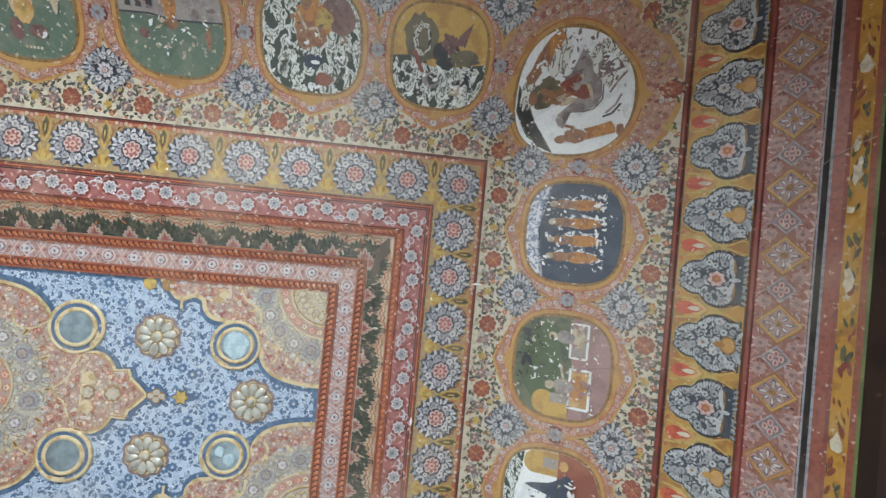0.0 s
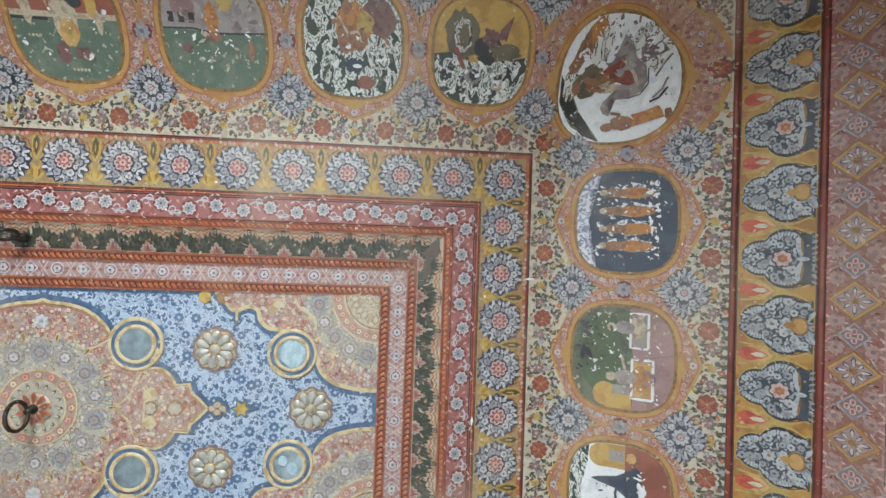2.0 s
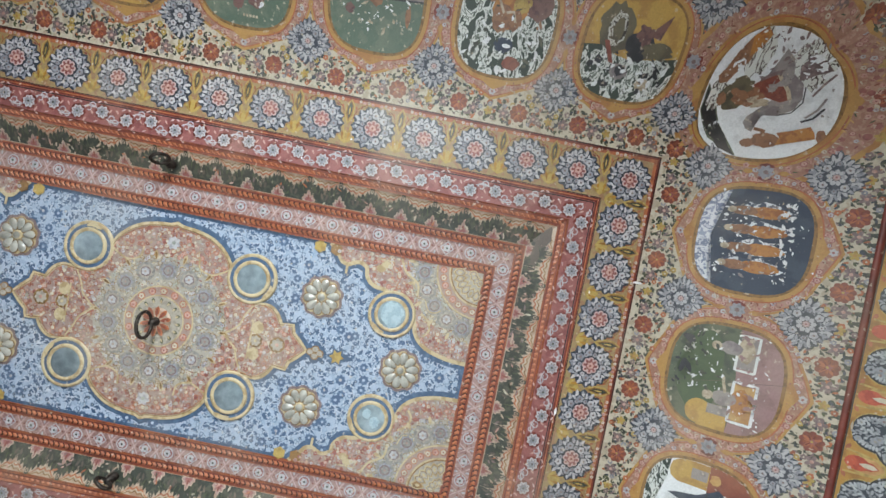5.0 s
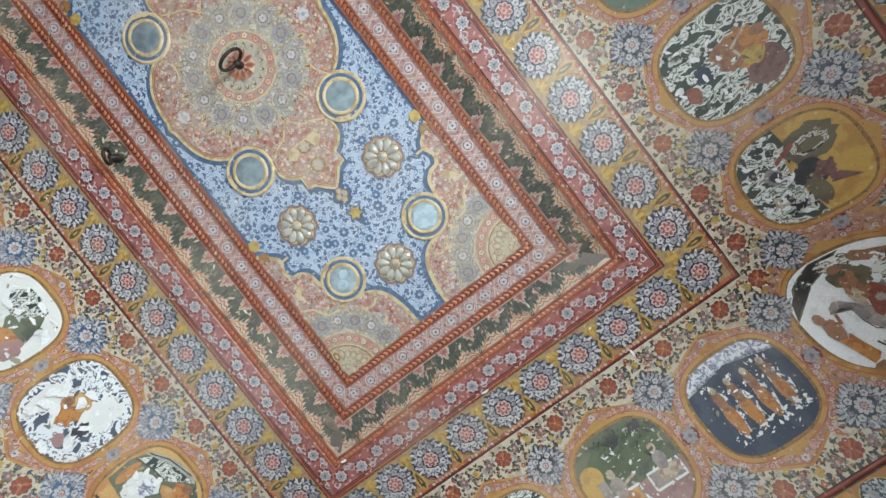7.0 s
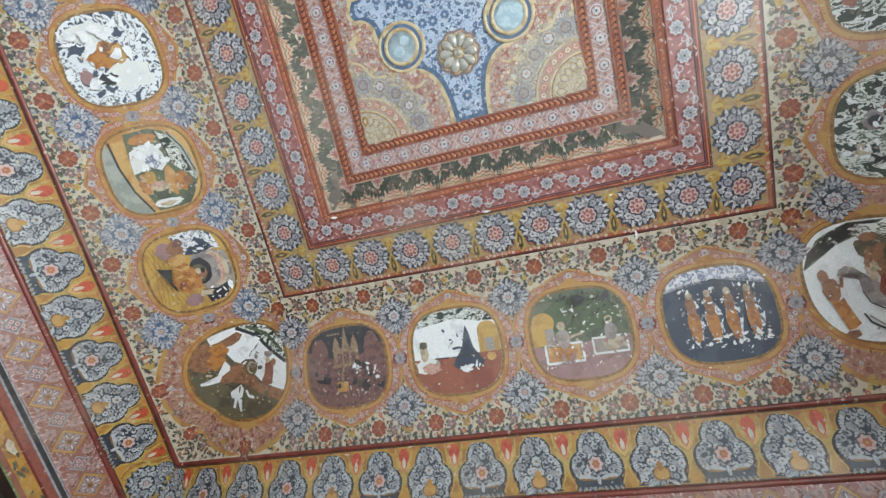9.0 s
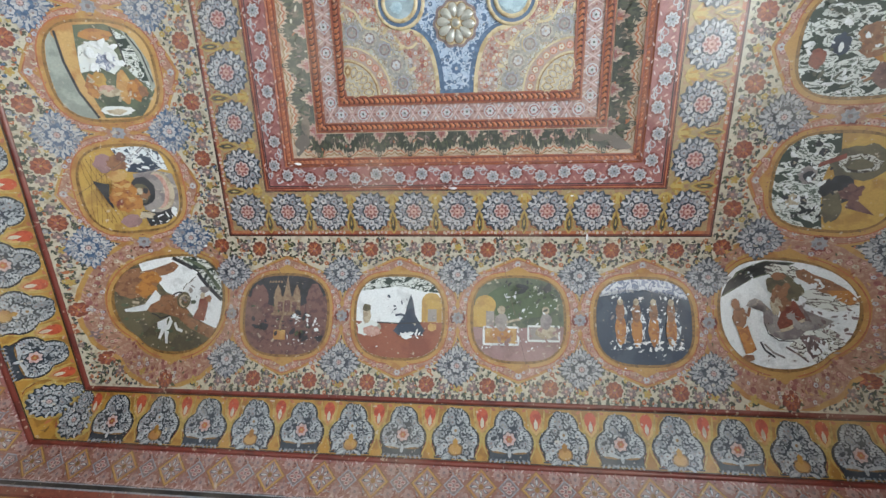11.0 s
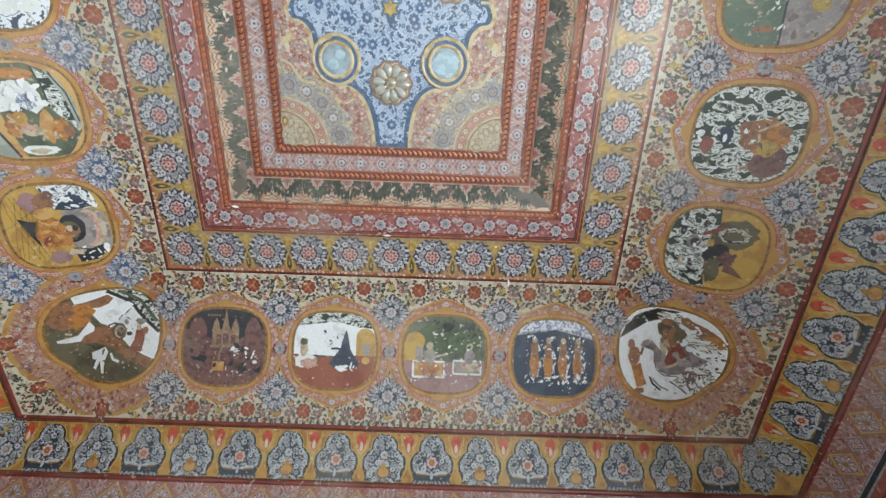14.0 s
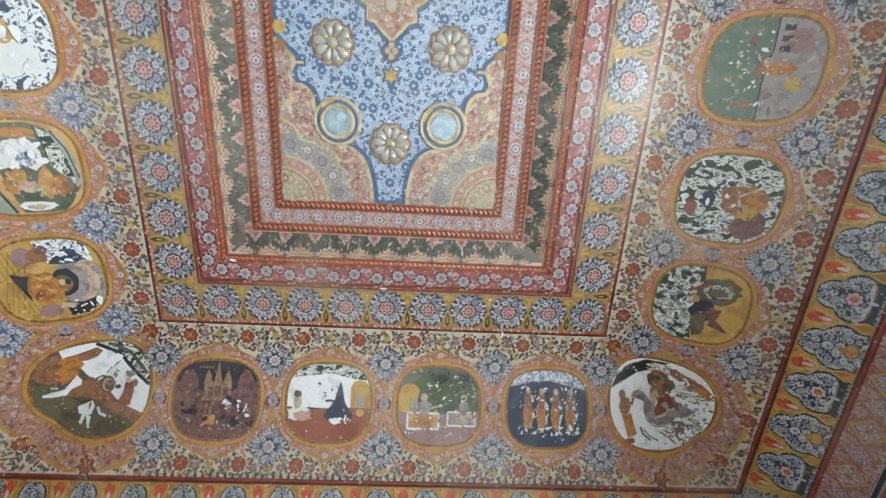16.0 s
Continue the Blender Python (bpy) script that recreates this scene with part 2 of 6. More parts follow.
def wall(name, horizontal, fixed, a0, a1, out, holes):
    """A wall with real openings: fixed is its face, out the way it thickens."""
    items = []
    f0, f1 = sorted((fixed, fixed + out * T))
    cuts = sorted({a0, a1, *[h[0] for h in holes], *[h[1] for h in holes]})
    for p, q in zip(cuts, cuts[1:]):
        mid = (p + q) / 2
        hs = [h for h in holes if h[0] < mid < h[1]]
        spans = [(0.0, 3.0)] if not hs else [(0.0, hs[0][2]), (hs[0][3], 3.0)]
        for z0, z1 in spans:
            if z1 - z0 > 0.01:
                items.append((p, f0, z0, q, f1, z1) if horizontal else (f0, p, z0, f1, q, z1))
    ob = boxes(name, items, "wall_plaster")
    return tagged(ob, "plain lime-plastered wall below the painted cornice", "wall", kind="structure")


# unseen openings, placed to suit the light on the ceiling
R_HOLES = [(-1.95, -0.95, 0.7, 2.0)]
L_HOLES = [(-1.55, -0.55, 0.7, 2.0), (-3.5, -2.5, 0.7, 2.0)]
W_HOLES = [(-0.6, 0.6, 0.0, 2.1)]
wall("wall_east", True, WY1, -WX - T, WX + T, 1, [])
wall("wall_west", True, WY0, -WX - T, WX + T, -1, W_HOLES)
wall("wall_right", False, WX, WY0, WY1, 1, R_HOLES)
wall("wall_left", False, -WX, WY0, WY1, -1, L_HOLES)
fl = boxes("floor", [(-WX - T, WY0 - T, -0.2, WX + T, WY1 + T, 0.0)], "floor_stone")
tagged(fl, "worn grey stone floor of the room", "floor", kind="structure")
gr = boxes("ground", [(-400, -400, -0.6, 400, 400, -0.2)], "floor_stone")
tagged(gr, "pale dusty ground outside", "ground", kind="structure")
rf = boxes("roof", [(-WX - T, WY0 - T, 3.75, WX + T, WY1 + T, 4.0)], "wall_plaster")
tagged(rf, "flat lime-plastered roof slab above the ceiling", "roof", kind="structure")
ap = boxes("trim", [(-WX - T, WY1, 3.0, WX + T, WY1 + T, 3.75), (-WX - T, WY0 - T, 3.0, WX + T, WY0, 3.75),
                    (WX, WY0, 3.0, WX + T, WY1, 3.75), (-WX - T, WY0, 3.0, -WX, WY1, 3.75)], "wall_plaster")
tagged(ap, "masonry behind the cove above the walls", "wall", kind="structure")
# area lamps stand in for sky light; rear and west ones are added fill
window_light("window_light_right", (WX + T, -1.45, 1.35), (0, -1.75, 0.5), 1.0, 1.3, 132)
window_light("window_light_left", (-WX - T, -1.05, 1.35), (0, -1.35, 0.1), 1.0, 1.3, 30, (0.80, 0.94, 1.0))
window_light("added_fill_rear", (-WX - T, -3.0, 1.35), (0, -3.0, 0.1), 1.0, 1.3, 6, (0.80, 0.94, 1.0))
window_light("added_fill_west", (0, WY0 - T, 1.05), (0, -2.6, 0.0), 1.2, 2.1, 2)

# recessed frame round the panel, and the panel itself
def step_ring(name, parts, label):
    """Flat or sloping rings inside the field: (offset, z) to (offset, z)."""
    v, f, i, ms = [], [], [], []
    for o0, z0, o1, z1, mt in parts:
        k = len(v)
        for o, z in ((o0, z0), (o1, z1)):
            x, y0, y1 = HW + o, o, -LEN - o
            v += [(-x, y0, z), (x, y0, z), (x, y1, z), (-x, y1, z)]
        if mt not in ms:
            ms.append(mt)
        for j in range(4):
            j2 = (j + 1) % 4
            f.append([k + j, k + j2, k + 4 + j2, k + 4 + j])
            i.append(ms.index(mt))
    return link(name, v, f, [M[n] for n in ms], i, ceiling, label)


step_ring("recess_frame", [(-0.335, 3.5, -0.342, 3.510, "bead"), (-0.342, 3.510, -0.376, 3.512, "bead"), (-0.376, 3.512, -0.487, 3.554, "frieze"),
                           (-0.487, 3.554, -0.531, 3.556, "bead"), (-0.531, 3.558, -0.603, 3.560, "diaper_white"), (-0.603, 3.560, -0.648, 3.560, "bead"),
                           (-0.648, 3.560, -0.648, RISE + 0.03, "bead")], "stepped frame round the sunk panel")
PX, PY = HW - 0.648, LEN / 2 - 0.648
pv = [(-PX, YC - PY, 3.566), (PX, YC - PY, 3.566), (PX, YC + PY, 3.566), (-PX, YC + PY, 3.566)]
link("panel_ground", pv, [[0, 1, 2, 3]], [M["blue_ground"]], None, ceiling, "pale blue painted ground of the sunk panel")

# cornice below the cove
def cornice(parts, name, label):
    v, f, i, ms = [], [], [], []
    for d0, z0, d1, z1, mt in parts:
        k = len(v)
        for d, z in ((d0, z0), (d1, z1)):
            x, y0, y1 = HW + d, d, -LEN - d
            v += [(-x, y0, z), (x, y0, z), (x, y1, z), (-x, y1, z)]
        if mt not in ms:
            ms.append(mt)
        for j in range(4):
            j2 = (j + 1) % 4
            f.append([k + j, k + j2, k + 4 + j2, k + 4 + j])
            i.append(ms.index(mt))
    ob = link(name, v, f, [M[n] for n in ms], i)
    return tagged(ob, label, "cornice", kind="structure")


# last two faces: brown wall, its shadow put into the dark colour
CORNICE = [(0.998, 2.896, 1.0, 2.890, "lilac"), (1.0, 2.890, 1.004, 2.872, "black"), (1.004, 2.872, 1.006, 2.864, "lilac"), (1.006, 2.864, 1.022, 2.838, "red_flower"),
           (1.022, 2.838, 1.03, 2.832, "red_line"), (1.03, 2.832, 1.045, 2.785, "mustard"), (1.045, 2.785, 1.05, 2.768, "red_flower"), (1.05, 2.768, 1.052, 2.76, "green_line"),
           (1.052, 2.76, 1.115, 2.755, "shaded_wall"), (1.115, 2.755, 1.115, 2.50, "shaded_wall")]
cornice(CORNICE, "trim", "red, black and yellow striped cornice under the cove")


def merge(name, items, label="", parent=None, kind=""):
    """Many shapes at their poses, as one mesh of the ceiling."""
    v, f, i, ms = [], [], [], []
    for art, m in items:
        o = len(v)
        if art.v:
            a = np.array(art.v) @ np.array(m.to_3x3()).T + np.array(m.translation)
            v += a.tolist()
        f += [[q + o for q in ff] for ff in art.f]
        loc = []
        for n in art.m:
            if n not in ms:
                ms.append(n)
            loc.append(ms.index(n))
        i += [loc[q] for q in art.i]
    ob = link(name, v, f, [M[n] for n in ms], i, parent or ceiling, label)
    if kind:
        ob["kind"] = kind
    return ob


def at(k, s):
    return SIDES[k][0] @ Matrix.Translation((s, 0, 0))


def steps(k, pitch, u, end=0.0):
    """Even places along a side, between its mitres at u."""
    half = SIDES[k][1] + d_of(u) - end
    n = max(1, round(2 * half / pitch))
    return [(-half + 2 * half * (j + 0.5) / n) for j in range(n)]


def wob(x, y, rx, ry, jag, n=18, seed=None):
    r = random.Random(seed if seed is not None else int(1e4 * (x + 3.1 * y + rx)))
    return [(x + rx * (1 + r.uniform(-jag, jag)) * math.cos(t), y + ry * (1 + r.uniform(-jag, jag)) * math.sin(t)) for t in (j * math.tau / n for j in range(n))]


# ---- flower motifs ----
def scatter(art, x0, x1, y0, y1, count, gap, draw, keep=lambda x, y: True, seed=3):
    r = random.Random(seed)
    got = {}
    for _ in range(count * 6):
        x, y = r.uniform(x0, x1), r.uniform(y0, y1)
        if not keep(x, y):
            continue
        c = (int(x // gap), int(y // gap))
        if any((x - p) ** 2 + (y - q) ** 2 < gap * gap for i in (-1, 0, 1) for j in (-1, 0, 1) for p, q in got.get((c[0] + i, c[1] + j), ())):
            continue
        got.setdefault(c, []).append((x, y))
        draw(x, y, r)
        count -= 1
        if count <= 0:
            return


def bunch(art, x, y, rad, layer, heart, R, lobes=16, heads=6, turn=0.0, ground="navy", pale="lilac_pale", mid="lilac"):
    """Leaves and flower heads on a dark ground; rad(t) is the outline's radius, R its mean."""
    n = lobes * 4
    out = [(x + rad(t) * (0.95 + 0.06 * math.cos(lobes * t)) * math.cos(t), y + rad(t) * (0.95 + 0.06 * math.cos(lobes * t)) * math.sin(t)) for t in (j * math.tau / n for j in range(n))]
    art.fan(out, layer, ground, (x, y), rings=4)
    r = random.Random(int(R * 1e4) + lobes)
    for j in range(lobes):
        t = j * math.tau / lobes
        q = rad(t)
        for dt, far, long, wide in ((0.0, 0.64, 0.35, 0.15), (-0.34, 0.56, 0.30, 0.11), (0.34, 0.56, 0.30, 0.11), (0.5, 0.68, 0.25, 0.10)):
            a = t + (dt + r.uniform(-0.1, 0.1)) * math.tau / lobes
            art.petal(x + q * far * math.cos(a), y + q * far * math.sin(a), a + dt * 1.8 + r.uniform(-0.3, 0.3), q * long * r.uniform(0.85, 1.1), R * wide, layer + 2, pale if r.random() < 0.6 else mid)
    for j in range(heads * 2):
        t = turn + j * math.pi / heads + r.uniform(-0.12, 0.12)
        q = rad(t) * (0.57 if j % 2 == 0 else 0.50)
        hx, hy, hr = x + q * math.cos(t), y + q * math.sin(t), R * (0.17 if j % 2 == 0 else 0.11)
        art.fan(scallop(hx, hy, hr * 1.22, 5, 0.2, 3), layer + 4, ground)
        art.blossom(hx, hy, hr, layer + 5, mid if r.random() < 0.5 else pale, "plum", 5, t + r.uniform(-0.4, 0.4))
        for e in (-1, 1):
            art.petal(hx, hy, t + e * 1.9, hr * 1.7, hr * 0.5, layer + 3.4, mid)
    art.fan(scallop(x, y, R * 0.40, 9, 0.12, 3), layer + 7, ground)
    if heart == "pink":
        for j in range(8):
            t = j * math.tau / 8
            hx, hy = x + R * 0.25 * math.cos(t), y + R * 0.25 * math.sin(t)
            art.fan(ring(hx, hy, R * 0.125, R * 0.125, 8), layer + 8, "blush")
            art.fan(ring(hx, hy, R * 0.065, R * 0.065, 6), layer + 9, "rose")
        art.blossom(x, y, R * 0.17, layer + 9.5, "pink", "red_flower", 6, 0.2, "rose")
    else:
        for j in range(9):
            t = j * math.tau / 9
            art.petal(x + R * 0.12 * math.cos(t), y + R * 0.12 * math.sin(t), t, R * 0.25, R * 0.20, layer + 8, pale)
        art.fan(ring(x, y, R * 0.15, R * 0.15, 10), layer + 9, "plum")
        art.blossom(x, y, R * 0.13, layer + 10, "blush", "rose", 6)


def rosette(art, x, y, r, layer=2, heart="pink", flat=0.0, **k):
    """A round bunch with a leafy edge; flat cuts its foot off level."""
    bunch(art, x, y, lambda t: min(r, flat / -math.sin(t)) if flat and math.sin(t) < -0.2 else r, layer, heart, r, 16, 7, math.pi / 2, **k)


def lozenge(art, x, y, a, b, layer=6):
    """A pointed bunch of lilac flowers between two medallions."""
    def rad(t):
        c, s = abs(math.cos(t)) / a, abs(math.sin(t)) / b
        return 0.98 / (c ** 1.22 + s ** 1.22) ** (1 / 1.22)
    bunch(art, x, y, rad, layer, "pale", 0.80 * a, 24, 4, math.pi / 4)


# ---- the round of medallions ----
UM = u_of(0.380)
U_DI, U_DO = u_of(0.182), u_of(0.578)
# widths of the medallions' cells along each side, in the order of s
CELLS = {"E": [0.5725] * 4, "W": [0.5725] * 4, "R": [0.5125, 0.530, 0.550, 0.560, 0.487, 0.487, 0.487, 0.487], "L": [0.5125] * 8}
PLACES = {k: [sum(w[:j]) + w[j] / 2 - sum(w) / 2 for j in range(len(w))] for k, w in CELLS.items()}


def ogee(a, b, tip, p=2.5, n=56, lobes=0.0):
    out = []
    for j in range(n):
        t = j * math.tau / n
        c, s = math.cos(t), math.sin(t)
        k = (abs(c) ** p + abs(s) ** p) ** (-1 / p)
        bump = max(0.0, 1 - abs(abs(t if t < math.pi else t - math.pi) - math.pi / 2) / 0.42)
        out.append((a * k * c * (1 + lobes * math.cos(14 * t)), UM + math.copysign(abs(b * k * s) + tip * bump, s)))
    return out


def leafy(art, x, y, r, layer=1):
    t = r.uniform(0, math.tau)
    if r.random() < 0.10:
        art.blossom(x, y, r.uniform(0.009, 0.014), layer + 0.5, r.choice(("plum", "lilac", "terracotta", "yellow", "plum")), "cream", 5, t)
        return
    n = r.choice((2, 3))
    for j in range(n):
        art.petal(x, y, t + (j - n / 2) * 0.8, r.uniform(0.014, 0.024), 0.0092, layer, r.choice(("leaf", "leaf", "leaf_green", "navy", "terracotta", "plum")))


def border_flower(art, x, y, k, layer=3):
    if k == 0:
        for j in range(8):
            art.petal(x, y, j * math.tau / 8 + 0.3, 0.066 if j % 2 else 0.054, 0.016, layer - 0.5, "leaf" if j % 3 else "leaf_green")
        art.fan(scallop(x, y, 0.049, 10, 0.20, 4), layer, "cream", rings=4)
        art.fan(scallop(x, y, 0.040, 9, 0.16, 4), layer + 1, "red_flower", rings=3)
        for j in range(9):
            art.petal(x, y, (j + 0.5) * math.tau / 9, 0.034, 0.011, layer + 1.8, "terracotta" if j % 2 else "bead")
        for j in range(7):
            art.petal(x, y, j * math.tau / 7 + 0.3, 0.026, 0.005, layer + 2, "terracotta" if j % 2 else "red_line")
        for j in range(5):
            art.petal(x, y + 0.004, j * math.tau / 5, 0.013, 0.008, layer + 2.5, "rose")
        art.fan(ring(x, y, 0.005, 0.005, 6), layer + 3, "yellow")
    elif k == 1:
        for j in range(5):
            art.petal(x, y, j * 1.257 + 0.3, 0.026, 0.016, layer + 1, "plum")
        art.fan(ring(x, y, 0.007, 0.007, 6), layer + 2, "pink")
    else:
        for j in range(5):
            art.petal(x, y, j * 1.257, 0.020, 0.015, layer + 1, "yellow")
        art.fan(ring(x, y, 0.006, 0.006, 6), layer + 2, "ochre")


def cell(p):
    """Scrolls and flowers round one medallion, for a pitch p."""
    art = Art(cove)
    a, b = p / 2, 0.246
    outer = ogee(a + 0.008, b + 0.008, 0.043)
    inside = lambda x, y, g=0.0: (abs(x) / (a + g)) ** 2.5 + (abs(y - UM) / (b + 0.02 + g)) ** 2.5 < 1
    scatter(art, -p / 2, p / 2, 0.018, U_O - 0.014, 560, 0.0135, lambda x, y, r: leafy(art, x, y, r), lambda x, y: not inside(x, y, 0.006), 11)
    art.fan(outer, 2, "ochre", (0, UM), rings=12)
    art.fan(ogee(a + 0.0, b - 0.002, 0.040), 3, "pink_field", (0, UM), rings=12)
    for sgn in (-1, 1):
        pts = [(x * 0.955, UM + (y - UM) * 0.955) for x, y in outer if (y - UM) * sgn > 0.03]
        pts.sort(key=lambda q: q[0])
        art.stroke(pts, 0.004, 4, "terracotta")

    def scroll(x, y, r):
        k = r.random()
        if k < 0.5:
            art.blossom(x, y, r.uniform(0.007, 0.011), 4, r.choice(("pink", "lilac_pale", "pink", "pink")), "rose", 5, r.uniform(0, 6), "rose" if r.random() < 0.6 else None)
        else:
            art.petal(x, y, r.uniform(0, 6.28), 0.018, 0.006, 4, r.choice(("pink", "cream", "red_flower", "rose", "ochre_pale")))
    for j in range(36):
        t = j * math.tau / 36
        k = (abs(math.cos(t)) ** 2.5 + abs(math.sin(t)) ** 2.5) ** -0.4
        x, y, w = (a - 0.028) * k * math.cos(t), UM + (b - 0.006) * k * math.sin(t), 0.014 * (1 if j % 2 else -1)
        art.stroke([(x + w * math.cos(t + 0.5 * q) * (1 - q * 0.11), y + w * math.sin(t + 0.5 * q) * (1 - q * 0.11)) for q in range(7)], 0.0042, 5, "cream" if j % 3 else "pink")
    scatter(art, -a, a, UM - b - 0.06, UM + b + 0.06, 460, 0.0132, scroll,
            lambda x, y: inside(x, y, -0.012) and (abs(x) / (a - 0.055)) ** 3 + (abs(y - UM) / (b - 0.030)) ** 3 > 1, 5)
    # inner and outer borders of flowers
    for u in (0.068, U_O - 0.075):
        for s, k in ((-p / 4, 0), (p / 4, 0), (-p / 8, 1), (p / 8, 1), (-3 * p / 8, 1), (3 * p / 8, 1), (0, 2), (p / 2, 2)):
            border_flower(art, s, u + (0.012 if k else 0) * (1 if u > 0.4 else -1), k)
    for j in range(int(p / 0.0185)):
        x = -p / 2 + (j + 0.5) * 0.0185
        art.petal(x, U_O - 0.006, -math.pi / 2 + (0.5 if j % 2 else -0.5), 0.032, 0.013, 2.5, "leaf")
    # tips of the cartouche and the small flower at the joint
    for sgn in (-1, 1):
        art.fan([(-0.07, UM + sgn * 0.19), (0.07, UM + sgn * 0.19), (0.0, UM + sgn * 0.25)], 4, "ochre")
        art.blossom(0, UM + sgn * 0.262, 0.016, 5, "lilac_pale", "rose", 6)
    art.fan(ring(p / 2, UM, 0.036, 0.042, 12), 6, "pink_field")
    art.blossom(p / 2, UM, 0.031, 6, "lilac", "plum", 8, 0.2, "red_line")
    for sgn in (-1, 1):
        art.petal(p / 2, UM + sgn * 0.04, sgn * math.pi / 2, 0.04, 0.022, 6, "ochre")
        art.blossom(p / 2 - 0.022, UM + sgn * 0.072, 0.012, 6, "pink", "rose", 5)
        art.blossom(p / 2 + 0.022, UM + sgn * 0.072, 0.012, 6, "pink", "rose", 5)
    lozenge(art, p / 2, U_DI + 0.006, 0.106, 0.100, 7)
    lozenge(art, p / 2, U_DO + 0.004, 0.112, 0.102, 7)
    return art


cells = {p: cell(p) for p in sorted({w for side in CELLS.values() for w in side})}
blue_cell = cell(0.5125)
blue_cell.m = ["blue" if q == "navy" else q for q in blue_cell.m]
items = []
for k in "ERWL":
    for p, s in zip(CELLS[k], PLACES[k]):
        items.append((blue_cell if k == "L" else cells[p], at(k, s)))
    one = Art(cove)
    lozenge(one, 0, U_DI + 0.006, 0.106, 0.100, 7)
    lozenge(one, 0, U_DO + 0.004, 0.112, 0.102, 7)
    one.fan(ring(0, UM, 0.036, 0.042, 12), 6, "pink_field")
    one.blossom(0, UM, 0.031, 6, "lilac", "plum", 8, 0.2, "red_line")
    if k == "L":
        one.m = ["blue" if q == "navy" else q for q in one.m]
    items.append((one, at(k, -sum(CELLS[k]) / 2)))
merge("medallion_scrollwork", items, "painted scrolls, leaves and flower bunches round the medallions")

# the four corners of the round
CX, CY = 1.445, 0.322


def corner_cell():
    art = Art(over)
    art.fan(wob(CX + 0.02, CY + 0.02, 0.375, 0.375, 0.015, 48, 4), 2, "ochre", (CX, CY), rings=16)
    art.fan(wob(CX + 0.02, CY + 0.02, 0.355, 0.355, 0.015, 48, 4), 3, "pink_field", (CX, CY), rings=16)
    art.fan(ring(CX, CY, 0.285, 0.270, 48, 2.3), 4, "ochre", (CX, CY), rings=16)

    def scroll(x, y, r):
        if r.random() < 0.5:
            art.blossom(x, y, r.uniform(0.007, 0.011), 6, r.choice(("pink", "pink", "lilac_pale", "cream", "rose")), "rose", 5, r.uniform(0, 6), "rose" if r.random() < 0.5 else None)
        else:
            art.petal(x, y, r.uniform(0, 6.28), 0.019, 0.006, 6, r.choice(("pink", "cream", "red_flower", "rose", "ochre_pale", "leaf_green")))
    scatter(art, CX - 0.4, CX + 0.4, CY - 0.4, CY + 0.4, 640, 0.0132, scroll,
            lambda x, y: math.hypot(x - CX - 0.02, y - CY - 0.02) < 0.345 and ((x - CX) / 0.295) ** 2 + ((y - CY) / 0.28) ** 2 > 1, 9)
    free = lambda x, y: math.hypot(x - CX - 0.02, y - CY - 0.02) > 0.38 and max(x - HW, y) < 0.706 and min(x - HW, y) > -0.02
    scatter(art, HW, HW + 0.74, 0.0, 0.74, 1000, 0.0135, lambda x, y, r: leafy(art, x, y, r), free, 21)
    fl = [(HW + 0.05, 0.05), (HW + 0.66, 0.02), (HW + 0.67, 0.16), (HW + 0.67, 0.30), (HW + 0.03, 0.67), (HW + 0.16, 0.67), (HW + 0.31, 0.67), (HW + 0.64, 0.44), (HW + 0.44, 0.64), (HW + 0.62, 0.58), (HW + 0.56, 0.64)]
    for j, (x, y) in enumerate(fl):
        border_flower(art, x, y, j % 3, 3)
    return art


cc = corner_cell()
merge("corner_scrollwork", [(cc, Matrix()), (cc, Matrix.Diagonal((-1, 1, 1, 1))), (cc, Matrix.Translation((0, -LEN, 0)) @ Matrix.Diagonal((1, -1, 1, 1))),
                            (cc, Matrix.Translation((0, -LEN, 0)) @ Matrix.Diagonal((-1, -1, 1, 1)))], "painted pink scrolls round the corner medallions")

# ---- red fillets and lines ----
ring_of_strips([(-0.010, 0.004, "red_line", 2), (-0.002, 0.002, "black", 3), (-0.024, -0.010, "terracotta", 1),
                (-0.240, -0.222, "red_line", 2), (-0.233, -0.228, "terracotta", 3), (-0.247, -0.243, "black", 2), (-0.221, -0.218, "black", 2),
                (0.005, 0.010, "cream", 1)], "painted_lines", "dark red painted lines between the bands")


def fillet(u, w, rise, name):
    """A half-round red moulding along all four sides."""
    v, f, n = [], [], 6
    for k, (m, hw) in SIDES.items():
        o = len(v)
        for j in range(n + 1):
            t = math.pi * j / n
            uu = u - w * math.cos(t)
            for sg in (-1, 1):
                s, d, z = cove(0, uu, rise * math.sin(t))
                v.append(tuple(m @ Vector((sg * (hw + d), d, z))))
        for j in range(n):
            f.append([o + 2 * j, o + 2 * j + 1, o + 2 * j + 3, o + 2 * j + 2])
    return link(name, v, f, [M["red_line"]], None, ceiling, "dark red half-round moulding", True)


fillet(U_O, 0.012, 0.009, "moulding")
fillet(U_A, 0.012, 0.009, "moulding")
ring_of_strips([(U_O + 0.012, U_O + 0.016, "black", 2), (U_A - 0.016, U_A - 0.012, "black", 2), (U_O - 0.019, U_O - 0.012, "cream", 2),
                (U_A + 0.012, U_A + 0.022, "rose", 2), (U_D - 0.006, U_D, "diaper_white", 2)], "painted_lines", "thin black and cream lines beside the mouldings")

